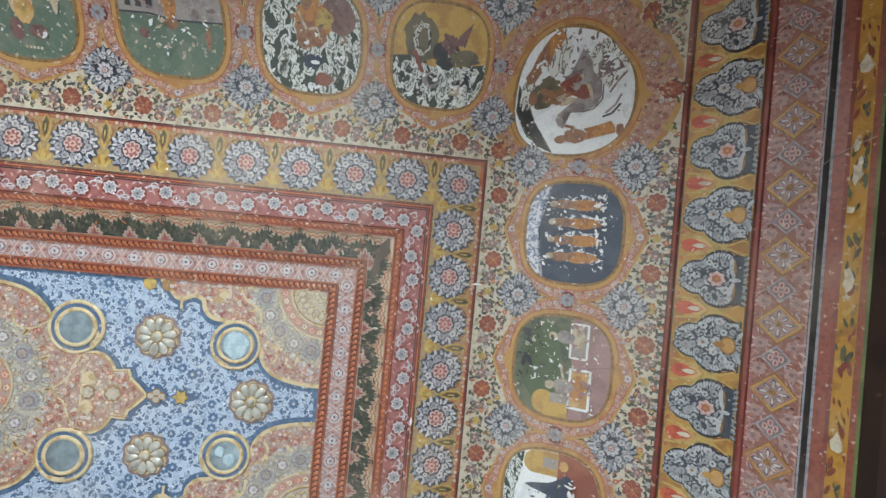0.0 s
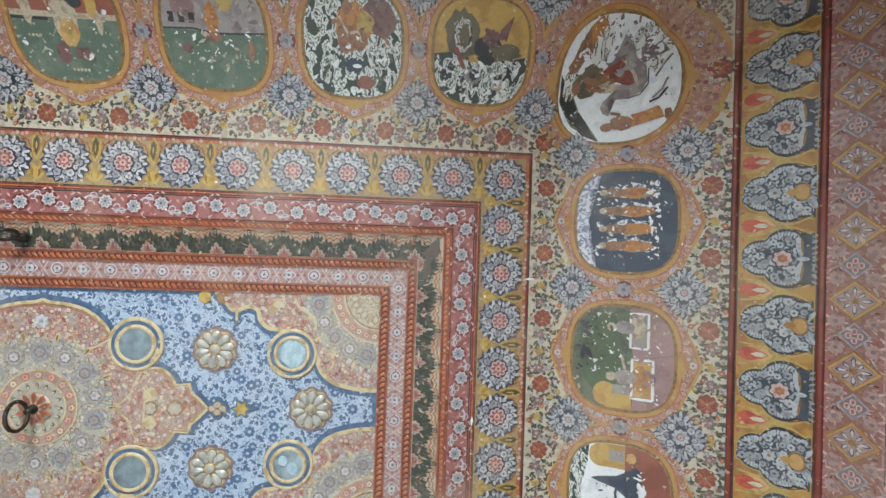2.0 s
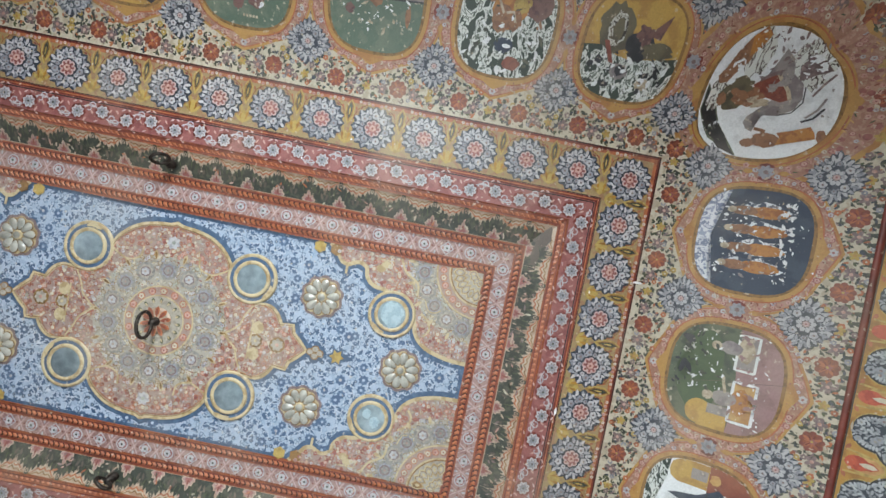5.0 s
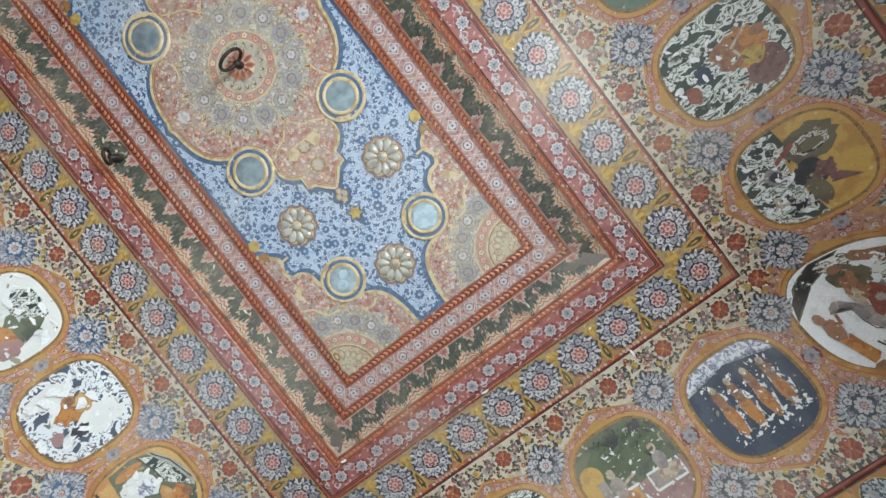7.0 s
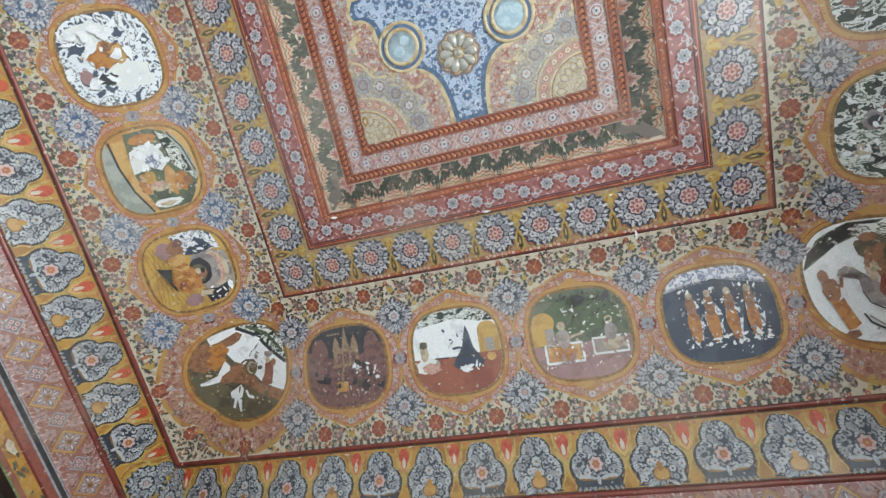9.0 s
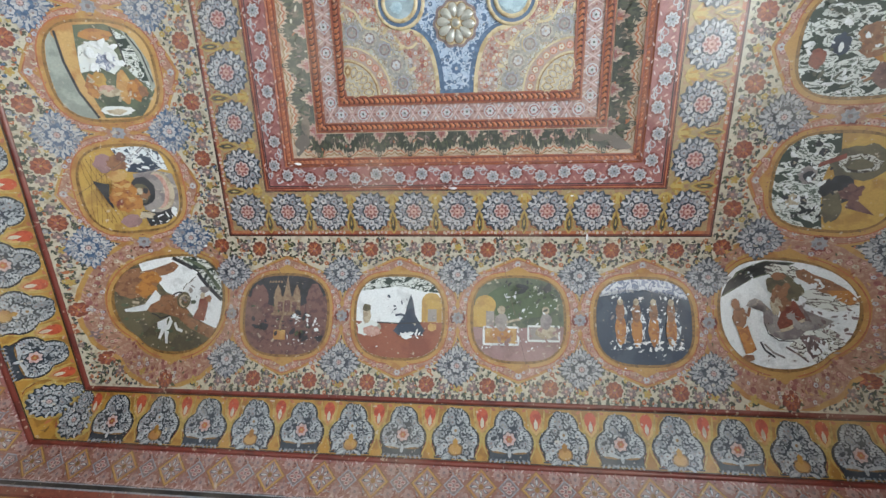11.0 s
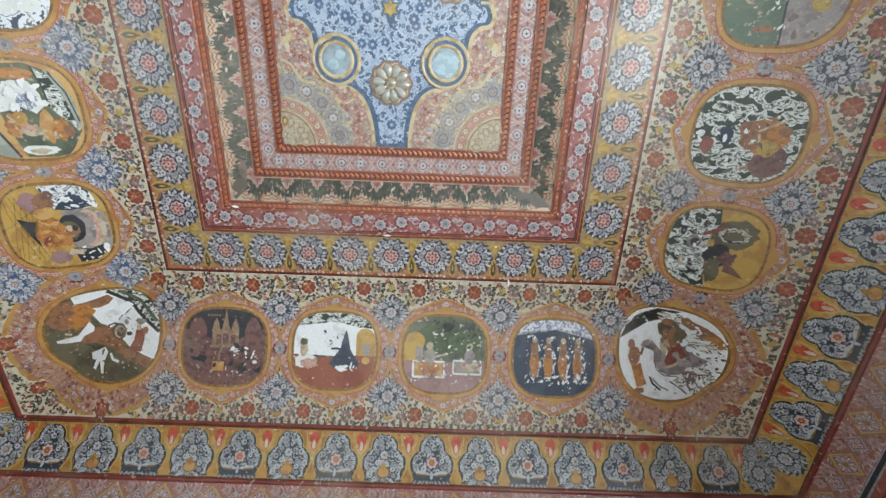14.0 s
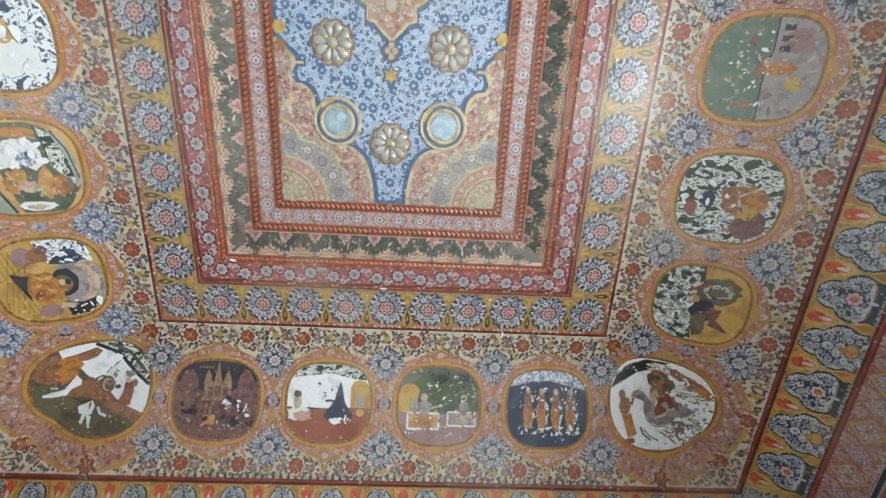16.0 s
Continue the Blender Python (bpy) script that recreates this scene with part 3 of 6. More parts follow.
# ---- band of rosettes and vases inside the field ----
items = []
UB = -0.116
ros = Art(cove)
rosette(ros, 0, UB - 0.006, 0.099, 3, flat=0.092)
vase = Art(cove)
vase.fan([(-0.11, UB + 0.112), (-0.07, UB + 0.098), (-0.035, UB + 0.104), (0, UB + 0.094), (0.035, UB + 0.104), (0.07, UB + 0.098), (0.11, UB + 0.112)], 1, "terracotta")
for sg in (-1, 1):
    vase.stroke(smooth([(sg * 0.006, UB - 0.08), (sg * 0.010, UB - 0.04), (sg * 0.022, UB + 0.0), (sg * 0.026, UB + 0.05), (sg * 0.055, UB + 0.086), (sg * 0.10, UB + 0.098)], 3), 0.006, 2, "yellow")
    vase.stroke(smooth([(sg * 0.020, UB + 0.02), (sg * 0.034, UB + 0.066), (sg * 0.075, UB + 0.094)], 3), 0.0035, 2.5, "red_flower")
    vase.petal(sg * 0.004, UB - 0.088, math.pi / 2 - sg * 0.75, 0.044, 0.015, 3, "yellow")
    vase.petal(sg * 0.004, UB - 0.084, math.pi / 2 - sg * 0.30, 0.050, 0.014, 3.4, "mustard")
    for q in range(4):
        vase.blossom(sg * (0.040 + 0.018 * q), UB + 0.100 - 0.004 * (q % 2), 0.0075, 3, "pink" if q % 2 else "cream", "rose", 5)
        vase.petal(sg * (0.030 + 0.016 * q), UB + 0.060 + 0.008 * q, 1.2 - 0.7 * q * sg, 0.020, 0.008, 2, ("terracotta", "red_flower", "gold_dark", "leaf_green")[q])
        vase.petal(sg * (0.026 + 0.006 * q), UB - 0.070 + 0.016 * q, 1.57 - sg * 0.7, 0.020, 0.007, 2, ("mustard", "terracotta", "yellow", "leaf_green")[q])
vase.fan(ring(0, UB - 0.062, 0.010, 0.030, 10), 3.6, "yellow")
vase.petal(0, UB - 0.010, math.pi / 2, 0.116, 0.046, 4, "yellow")
vase.petal(0, UB + 0.004, math.pi / 2, 0.094, 0.032, 4.6, "gold_dark")
vase.petal(0, UB + 0.018, math.pi / 2, 0.072, 0.020, 5.2, "leaf")
vase.petal(0, UB + 0.030, math.pi / 2, 0.040, 0.008, 5.8, "yellow")
for k in "ERWL":
    half = SIDES[k][1] + UB
    n = {"E": 10, "W": 10, "R": 17, "L": 18}[k]
    for j in range(n):
        s = -half + 2 * half * j / n
        items.append((ros, at(k, s)))
        items.append((vase, at(k, s + half / n)))
merge("rosette_band", items, "band of lilac flower bunches with yellow vases between")

# ---- rose-red band of small flowers on a vine ----
UP = -0.290
pf = Art(cove)
VW = 0.111
pf.stroke([(-VW + 2 * VW * j / 32, UP + 0.030 * math.cos(j * math.tau / 32)) for j in range(33)], 0.0058, 1.5, "lilac_pale")
for q, sg in ((-0.5, -1), (0.5, 1)):
    fx, fy = q * VW + sg * 0.0, UP + (0.008 if q > 0 else -0.008)
    pf.fan(scallop(fx, fy, 0.036, 8, 0.16, 3), 2, "red_line")
    pf.blossom(fx, fy, 0.030, 2.6, "lilac_pale", "leaf", 8, q)
    pf.blossom(fx, fy, 0.017, 5, "lilac", "leaf", 8, q + 0.4)
    for j in range(8):
        t = j * math.tau / 8 + q
        pf.petal(fx + 0.008 * math.cos(t), fy + 0.008 * math.sin(t), t, 0.015, 0.0045, 4.4, "plum")
    for e in (-1, 1):
        pf.stroke([(fx + e * 0.046 + 0.016 * math.cos(t * 0.8) * (1 - t * 0.08), fy + e * sg * 0.022 + 0.016 * math.sin(t * 0.8) * (1 - t * 0.08)) for t in range(8)], 0.0045, 2, "lilac_pale")
        pf.petal(fx + e * 0.040, fy - e * sg * 0.018, 1.0 * e, 0.022, 0.009, 2, "pink")
        pf.petal(fx + e * 0.030, fy + e * 0.036, 2.6 * e, 0.022, 0.008, 2, "blush")
        pf.petal(fx + e * 0.014, fy - e * 0.041, -0.4 * e, 0.020, 0.007, 2, "blush")
items = []
for k in "ERWL":
    half = SIDES[k][1] + UP
    n = round(half / VW)
    items += [(pf, at(k, -half + 2 * half * (j + 0.5) / n)) for j in range(n)]
merge("rose_band", items, "rose-red band of small white flowers on a pale vine")

# ---- sunk frame: twisted beads, leaf frieze, white lattice band ----
STEP_O = np.array([-0.648, -0.603, -0.531, -0.487, -0.376, -0.342, -0.335])
STEP_Z = np.array([3.560, 3.560, 3.558, 3.554, 3.512, 3.510, 3.500])


def sunk(s, o, h=0.0):
    return (s, o, float(np.interp(o, STEP_O, STEP_Z)) - h)


def rope(o0, o1, pitch):
    one = Art(sunk)
    w = o1 - o0
    one.face([(-pitch / 2, o0), (pitch / 2, o0), (pitch / 2, o1), (-pitch / 2, o1)], 1, "bead")
    one.face([(-pitch / 2, o0 + w * 0.2), (pitch / 2, o0 + w * 0.2), (pitch / 2, o1 - w * 0.2), (-pitch / 2, o1 - w * 0.2)], 2, "bead_dark")
    e = pitch * 0.34
    one.fan([(-e - 0.006, o0 + w * 0.24), (e - 0.008, o0 + w * 0.22), (e + 0.006, o0 + w * 0.55), (e + 0.002, o1 - w * 0.24), (-e + 0.004, o1 - w * 0.22), (-e + 0.004, o0 + w * 0.55)], 3, "terracotta", dome=0.005)
    out = []
    for k in "ERWL":
        half = SIDES[k][1] + (o0 + o1) / 2
        n = round(2 * half / pitch)
        out += [(one, at(k, -half + 2 * half * (j + 0.5) / n)) for j in range(n)]
        for oo, mt in ((o0, "bead"), (o0 + 0.006, "red_line"), (o1 - 0.011, "red_line"), (o1 - 0.005, "bead")):
            e2 = Art(sunk)
            hw = SIDES[k][1]
            e2.face([(-hw - oo, oo), (hw + oo, oo), (hw + oo + 0.005, oo + 0.005), (-hw - oo - 0.005, oo + 0.005)], 9, mt)
            out.append((e2, SIDES[k][0]))
    return merge("twisted_bead", out, "carved twisted bead moulding in orange and brown")


rope(-0.377, -0.337, 0.024)
rope(-0.531, -0.488, 0.024)
rope(-0.647, -0.603, 0.024)

fr = Art(sunk)
a0, a1 = -0.377, -0.487
P = 0.143
# dark palmette with a tall spire, a pink lily at its foot, swags hanging between
fr.fan([(-P / 2, a1 + 0.004), (-P * 0.50, a1 + 0.040), (-P * 0.42, a1 + 0.074), (-P * 0.36, a1 + 0.052), (-P * 0.29, a1 + 0.088), (-P * 0.22, a1 + 0.066), (-P * 0.15, a1 + 0.096), (-P * 0.08, a1 + 0.082),
        (-0.008, a1 + 0.112), (0.008, a1 + 0.112), (P * 0.08, a1 + 0.082), (P * 0.15, a1 + 0.096), (P * 0.22, a1 + 0.066), (P * 0.29, a1 + 0.088), (P * 0.36, a1 + 0.052), (P * 0.42, a1 + 0.074), (P * 0.50, a1 + 0.040), (P / 2, a1 + 0.004)],
       2, "frieze_green", (0, a1 + 0.020))
for sg in (-1, 1):
    for x, l, t in ((0.30, 0.040, 0.25), (0.42, 0.034, 0.5), (0.16, 0.046, 0.15)):
        fr.petal(sg * P * x, a1 + 0.036, math.pi / 2 - sg * t, l, 0.005, 3, "leaf_green" if x < 0.4 else "grey_brown")
    fr.petal(sg * P * 0.45, a1 + 0.020, math.pi / 2 + sg * 0.3, 0.030, 0.012, 3.4, "grey_brown")
    for q, (w, mt) in enumerate(((0.0055, "terracotta"), (0.0030, "cream"), (0.0040, "gold_dark"))):
        e = 0.007 * q
        fr.stroke(smooth([(sg * 0.010, a0 - 0.004), (sg * P * 0.18, a0 - 0.010 + e * 0.4), (sg * P * 0.30, a0 - 0.028 + e), (sg * P * 0.40, a0 - 0.024 + e), (sg * P * 0.5, a0 - 0.036 + e)], 3), w, 4 + 0.4 * q, mt)
for t, l in ((-1.25, 0.030), (-0.62, 0.032), (0, 0.046), (0.62, 0.032), (1.25, 0.030)):
    fr.petal(0, a1 + 0.004, math.pi / 2 + t, l + 0.004, 0.021, 4.4, "frieze")
    fr.petal(0, a1 + 0.004, math.pi / 2 + t, l, 0.014, 5, "diaper_white")
    fr.petal(0, a1 + 0.006, math.pi / 2 + t, l * 0.6, 0.009, 5.6, "rose" if t else "red_flower")
fr.fan(ring(0, a0 - 0.014, 0.0065, 0.009, 8), 4, "frieze")
fr.fan(ring(0, a0 - 0.014, 0.0035, 0.006, 8), 4.5, "frieze_green")
items = []
for k in "ERWL":
    half = SIDES[k][1] - 0.43
    n = round(2 * half / P)
    items += [(fr, at(k, -half + 2 * half * (j + 0.5) / n)) for j in range(n)]
    rag, rr = Art(sunk), random.Random(40 + ord(k))
    for j in range(int(2 * half / (0.012 if k in "EW" else 0.022))):
        x, o = rr.uniform(-half, half), rr.uniform(a1 + 0.012, a0 - 0.024)
        rag.petal(x, o, rr.uniform(0, 6.28), rr.uniform(0.012, 0.034), rr.uniform(0.005, 0.011), 7, rr.choice(("frieze", "grey_brown", "frieze_green", "cream", "leaf_green", "plum", "pink", "terracotta")))
    items.append((rag, SIDES[k][0]))
    grey_brown = Art(sunk)
    grey_brown.fan(wob(SIDES[k][1] - 0.43, -0.43, 0.055, 0.038, 0.25, 14, 5), 8, "grey_brown")
    grey_brown.fan(wob(SIDES[k][1] - 0.52, -0.445, 0.05, 0.016, 0.3, 14, 6), 8, "grey_brown")
    items.append((grey_brown, SIDES[k][0]))
merge("leaf_frieze", items, "cream frieze of dark green leaves, grey-brown at the corners")

wl = Art(sunk)
b0, b1 = -0.603, -0.531
bm = (b0 + b1) / 2
LP = 0.104
for q, x in enumerate((-LP / 2, LP / 2)):
    out = ring(x, bm, 0.027, 0.027, 16) if q else [(x + 0.032 * math.cos(t), bm + 0.032 * math.sin(t)) for t in (j * math.tau / 4 for j in range(4))]
    inn = [(x + (u - x) * 0.80, bm + (v - bm) * 0.80) for u, v in out]
    wl.fan(out, 2, "lilac_pale", (x, bm))
    wl.fan(inn, 3, "rose", (x, bm))
    wl.blossom(x, bm, 0.018, 4, "lilac_pale", "leaf", 4 if q == 0 else 6, 0.78 if q == 0 else 0)
for x in (-LP, 0.0):
    for sg in (-1, 1):
        wl.stroke(smooth([(x - 0.022, bm + sg * 0.034), (x - 0.006, bm + sg * 0.010), (x + 0.006, bm - sg * 0.010), (x + 0.022, bm - sg * 0.034)], 3), 0.005, 2, "blush")
        wl.petal(x, bm + sg * 0.016, sg * 1.57, 0.020, 0.010, 2.5, "lilac_pale")
        wl.petal(x + sg * 0.010, bm, 0 if sg > 0 else math.pi, 0.012, 0.008, 2.5, "red_flower")
        wl.petal(x + LP / 2 - 0.014, bm + sg * 0.029, 0.3 * sg, 0.026, 0.007, 2, "blush")
        wl.petal(x + LP / 2 + 0.010, bm + sg * 0.028, 2.0 * sg, 0.008, 0.007, 2, "red_flower")
items = []
for k in "ERWL":
    half = SIDES[k][1] + bm
    n = round(half / LP)
    items += [(wl, at(k, -half + 2 * half * (j + 0.5) / n)) for j in range(n)]
merge("lattice_band", items, "whitish lattice band of tiny flowers")

# ---- band of flower arches ----
UAm = (U_O + U_A) / 2
AH = U_A - U_O


def arch(kind):
    art = Art(cove)
    y0, y1 = U_O + 0.028, U_A - 0.020
    left, right = [], []
    for j in range(22):
        v = j / 21
        y = y0 + (y1 - y0) * v
        w = 0.060 * math.sqrt(max(0, 1 - ((v - 0.27) / 0.28) ** 2)) if v < 0.42 else 0.0
        w = max(w, 0.101 * math.sqrt(max(0, 1 - ((v - 0.62) / 0.36) ** 2)) if v > 0.28 else 0)
        w = max(w, 0.086 if v > 0.8 else 0.0)
        right.append((w + 0.004, y))
        left.append((-w - 0.004, y))
    art.fan([(x * 1.09, y - 0.003) for x, y in left] + [(x * 1.09, y - 0.003) for x, y in reversed(right)], 1, "yellow", (0, y0 + 0.6 * (y1 - y0)), rings=6)
    art.fan([(x * 1.035, y - 0.001) for x, y in left] + [(x * 1.035, y - 0.001) for x, y in reversed(right)], 1.5, "black", (0, y0 + 0.6 * (y1 - y0)), rings=6)
    art.fan(left + right[::-1], 2, "arch_ground", (0, y0 + 0.6 * (y1 - y0)), rings=6)

    def inside(x, y):
        v = (y - y0) / (y1 - y0)
        if not 0.05 < v < 0.95:
            return False
        w = abs(np.interp(y, [q[1] for q in right], [q[0] for q in right]))
        return abs(x) < w - 0.014

    def draw(x, y, r):
        t = math.atan2(y - y0 - 0.10, x) + r.uniform(-0.5, 0.5)
        if r.random() < 0.30:
            art.blossom(x, y, r.uniform(0.012, 0.017), 3.6, r.choice(("arch_leaf", "arch_leaf_pale")), r.choice(("plum", "arch_ground", "stone_mid")), 6, t, "arch_ground")
        else:
            for q in (-0.5, 0.5):
                art.petal(x, y, t + q, r.uniform(0.015, 0.022), 0.0095, 3, r.choice(("arch_leaf", "arch_leaf", "arch_leaf_pale")))
    scatter(art, -0.11, 0.11, y0, y1, 280, 0.0122, draw, inside, 31 + kind)
    art.stroke([(x * 0.97, y) for x, y in left[1:-1]], 0.0045, 4, "black")
    art.stroke([(x * 0.97, y) for x, y in right[1:-1]], 0.0045, 4, "black")
    for j in range(2, 21):
        for sg, (x, y) in ((-1, left[j]), (1, right[j])):
            t = math.atan2(y - y0 - 0.5 * (y1 - y0), x) if j > 8 else math.atan2(y - y0 - 0.28 * (y1 - y0), x)
            art.petal(x * 0.94 - 0.021 * math.cos(t), y - 0.021 * math.sin(t), t, 0.021, 0.0085, 4.4, "arch_leaf_pale")
    yc = y0 + 0.66 * (y1 - y0)
    if kind:
        art.fan([(-0.088, yc + 0.066), (0.0, yc + 0.066), (0.088, yc + 0.066), (0.084, yc + 0.022), (0.0, yc + 0.022), (-0.084, yc + 0.022)], 6, "arch_ground", rings=5)
        for sg in (-1, 1):
            side = 0 if sg > 0 else math.pi
            art.petal(0, yc + 0.036, side - sg * 0.12, 0.086, 0.024, 8, "arch_leaf_pale")
            art.petal(sg * 0.008, yc + 0.042, side - sg * 0.10, 0.074, 0.009, 9.2, "gold_dark")
            for q in range(4):
                art.petal(sg * (0.016 + 0.020 * q), yc + 0.062, math.pi / 2 - sg * 0.5, 0.022, 0.010, 8, "arch_leaf")
        art.fan(ring(0, yc + 0.040, 0.008, 0.020, 8), 9.8, "arch_leaf_pale")
        art.fan(scallop(0, yc - 0.018, 0.034, 7, 0.16, 3), 6.4, "arch_ground")
        art.blossom(0, yc - 0.018, 0.031, 7, "blush", "red_flower", 7)
        art.blossom(0, yc - 0.018, 0.017, 8.6, "terracotta", "yellow", 6)
    else:
        art.fan(scallop(0, yc - 0.045, 0.026, 8, 0.12, 3), 6, "arch_ground")
        art.blossom(0, yc - 0.045, 0.023, 6.6, "arch_leaf_pale", "gold_dark", 8)
        art.fan(ring(0, yc + 0.034, 0.034, 0.026, 12, 2.4), 6, "gold_dark", rings=2)
        art.fan(ring(0, yc + 0.034, 0.027, 0.020, 12, 2.4), 6.8, "ochre", rings=2)
        art.petal(0, yc + 0.030, -math.pi / 2, 0.044, 0.026, 7.6, "mustard")
        for sg in (-1, 1):
            art.petal(sg * 0.02, yc + 0.058, math.pi / 2 - sg * 1.1, 0.042, 0.014, 6.8, "arch_leaf_pale")
    return art


def flame():
    art = Art(cove)
    y0 = U_O + 0.018
    art.petal(0, y0 - 0.002, math.pi / 2, 0.128, 0.082, 1, "yellow")
    art.petal(0, y0 + 0.004, math.pi / 2, 0.108, 0.062, 1.5, "ochre_pale")
    art.fan(ring(0, y0 + 0.038, 0.026, 0.034, 14), 2, "flame", rings=3)
    art.petal(0, y0 + 0.020, math.pi / 2, 0.076, 0.034, 2.5, "flame")
    art.petal(0, y0 + 0.042, math.pi / 2, 0.050, 0.020, 3.2, "cream")
    for sg in (-1, 1):
        art.stroke(smooth([(sg * 0.040, y0 + 0.004), (sg * 0.030, y0 + 0.08), (sg * 0.008, y0 + 0.115), (sg * 0.006, y0 + AH - 0.10), (sg * 0.034, y0 + AH - 0.045)], 4), 0.007, 3, "yellow")
        art.stroke(smooth([(sg * 0.014, y0 + AH - 0.10), (sg * 0.030, y0 + AH - 0.06), (sg * 0.05, y0 + AH - 0.045)], 3), 0.0035, 3.5, "red_line")
        art.petal(sg * 0.034, y0 + 0.002, math.pi / 2 - sg * 1.2, 0.030, 0.014, 2, "terracotta")
    return art


arches, fl = [arch(0), arch(1)], flame()
items = []
for k in "ERWL":
    n = 16 if k in "EW" else 24
    pitch = 2 * (SIDES[k][1] + 0.70) / 15.4 if k in "EW" else 2 * (SIDES[k][1] + 0.70) / 23.8
    for j in range(n):
        s = (j - (n - 1) / 2) * pitch
        items.append((fl, at(k, s)))
        if j < n - 1:
            items.append((arches[(j + 1) % 2], at(k, s + pitch / 2)))
# half bunches on both sides of each mitre
for k in "ERWL":
    for sg in (-1, 1):
        ce = Art(cove)
        for u, back, r in ((UAm + 0.022, 0.108, 0.090), (U_O + 0.056, 0.056, 0.044)):
            x = sg * (SIDES[k][1] + d_of(u) - back)
            ce.fan(scallop(x, u, r * 1.14, 11, 0.07, 4), 1, "yellow", rings=3)
            rosette(ce, x, u, r, 3, "pale", ground="arch_ground", pale="arch_leaf_pale", mid="arch_leaf")
        for j, u in enumerate((U_O + 0.03, UAm - 0.02, UAm + 0.03, U_A - 0.04)):
            x = sg * (SIDES[k][1] + d_of(u) - 0.016)
            ce.petal(x, u, -1.2 if j % 2 else 1.2, 0.04, 0.014, 2, "gold_dark" if j % 2 else "terracotta")
        items.append((ce, SIDES[k][0]))
merge("arch_band", items, "mustard band of flower-filled arches with red buds between")

# ---- outer lattice band ----
UL = (U_A + U_D) / 2 + 0.004
LH = (U_D - U_A) / 2
dl = Art(cove)


def square(x, a, b):
    return [(x - a, UL), (x, UL + b), (x + a, UL), (x, UL - b)]


for q, (k, mt) in enumerate(((1.0, "gold_dark"), (0.92, "ochre"), (0.78, "plum"), (0.74, "diaper_white"))):
    dl.fan(square(0, 0.070 * k, LH * 0.90 * k), 2 + 0.7 * q, mt, rings=2)
for j in range(8):
    t = j * math.tau / 8
    dl.petal(0.012 * math.cos(t), UL + 0.012 * math.sin(t), t, 0.036 if j % 2 == 0 else 0.026, 0.013, 5.2, "arch_ground")
    dl.petal(0.014 * math.cos(t), UL + 0.014 * math.sin(t), t, 0.028 if j % 2 == 0 else 0.020, 0.009, 5.8, "lilac_pale")
dl.fan(ring(0, UL, 0.011, 0.011, 8), 6.4, "gold_dark")
for sx in (-0.12, 0.12):
    for q, (k, mt) in enumerate(((1.0, "lilac"), (0.82, "plum"))):
        dl.fan(square(sx, 0.042 * k, 0.042 * k), 2 + 0.7 * q, mt)
    for t in range(4):
        a = t * math.pi / 2
        dl.fan(ring(sx + 0.015 * math.cos(a), UL + 0.015 * math.sin(a), 0.0085, 0.0085, 8), 4, "blush")
        dl.fan(ring(sx + 0.015 * math.cos(a), UL + 0.015 * math.sin(a), 0.0045, 0.0045, 6), 4.6, "rose")
rl = random.Random(4)
for sx in (-0.065, 0.065):
    for sy in (-1, 1):
        fx, fy = sx * 1.12, UL + sy * LH * 0.58
        dl.blossom(fx, fy, 0.024, 2, "diaper_white", "plum", 5, 0.3 * sy)
        dl.petal(fx, fy, sy * 1.0, 0.040, 0.010, 1.6, "blush")
        dl.petal(fx, fy, math.pi - sy * 1.0, 0.040, 0.010, 1.6, "blush")
        for j in range(30):
            dl.petal(sx + rl.uniform(-0.055, 0.055), UL + sy * rl.uniform(0.25, 0.98) * LH, rl.uniform(0, 6.28), 0.018, 0.006, 1.5, rl.choice(("blush", "red_flower", "pink", "diaper_white", "lilac", "bead_dark", "blush", "plum")))
items = []
for k in "ERWL":
    half = SIDES[k][1] + 0.96
    n = round(2 * half / 0.24)
    items += [(dl, at(k, -half + 2 * half * (j + 0.5) / n)) for j in range(n)]
merge("outer_lattice_band", items, "pink lattice band of gold and white lozenges at the foot of the cove")

# painted scroll on the cornice
def corn(s, q, h=0.0):
    return (s, 1.03 + 0.015 * q - h, 2.832 - 0.047 * q - 0.3 * h)


def scroll_piece(seed):
    cs, r = Art(corn), random.Random(seed)
    for j in range(11):
        x, q = r.uniform(-0.1, 0.1), r.uniform(0.12, 0.88)
        t = r.uniform(-0.7, 0.7) + (math.pi if j % 2 else 0)
        l = r.uniform(0.02, 0.055)
        cs.face([(x + l * (c * math.cos(t) - 0.3 * d * math.sin(t)), min(0.97, max(0.03, q + l * 16 * (c * math.sin(t) + 0.3 * d * math.cos(t))))) for c, d in ((0, 0), (0.3, 0.6), (0.8, 0.5), (1, 0), (0.7, -0.5), (0.3, -0.5))],
                2 + j * 0.4, r.choice(("red_line", "ochre", "red_flower", "leaf_green", "leaf", "yellow", "gold_dark")))
    if seed % 3 == 0:
        cs.face([(x * 0.03, 0.5 + y * 0.3) for x, y in wob(0, 0, 1, 1, 0.5, 9, seed)], 8, "cream")
    return cs


pieces = [scroll_piece(q) for q in range(7)]
items = []
for k in "ERWL":
    half = SIDES[k][1] + 1.02
    n = round(2 * half / 0.17)
    items += [(pieces[(j * 5 + ord(k)) % 7], at(k, -half + 2 * half * (j + 0.5) / n)) for j in range(n)]
merge("cornice_scroll", items, "worn yellow, red and green leaf scroll on the cornice")


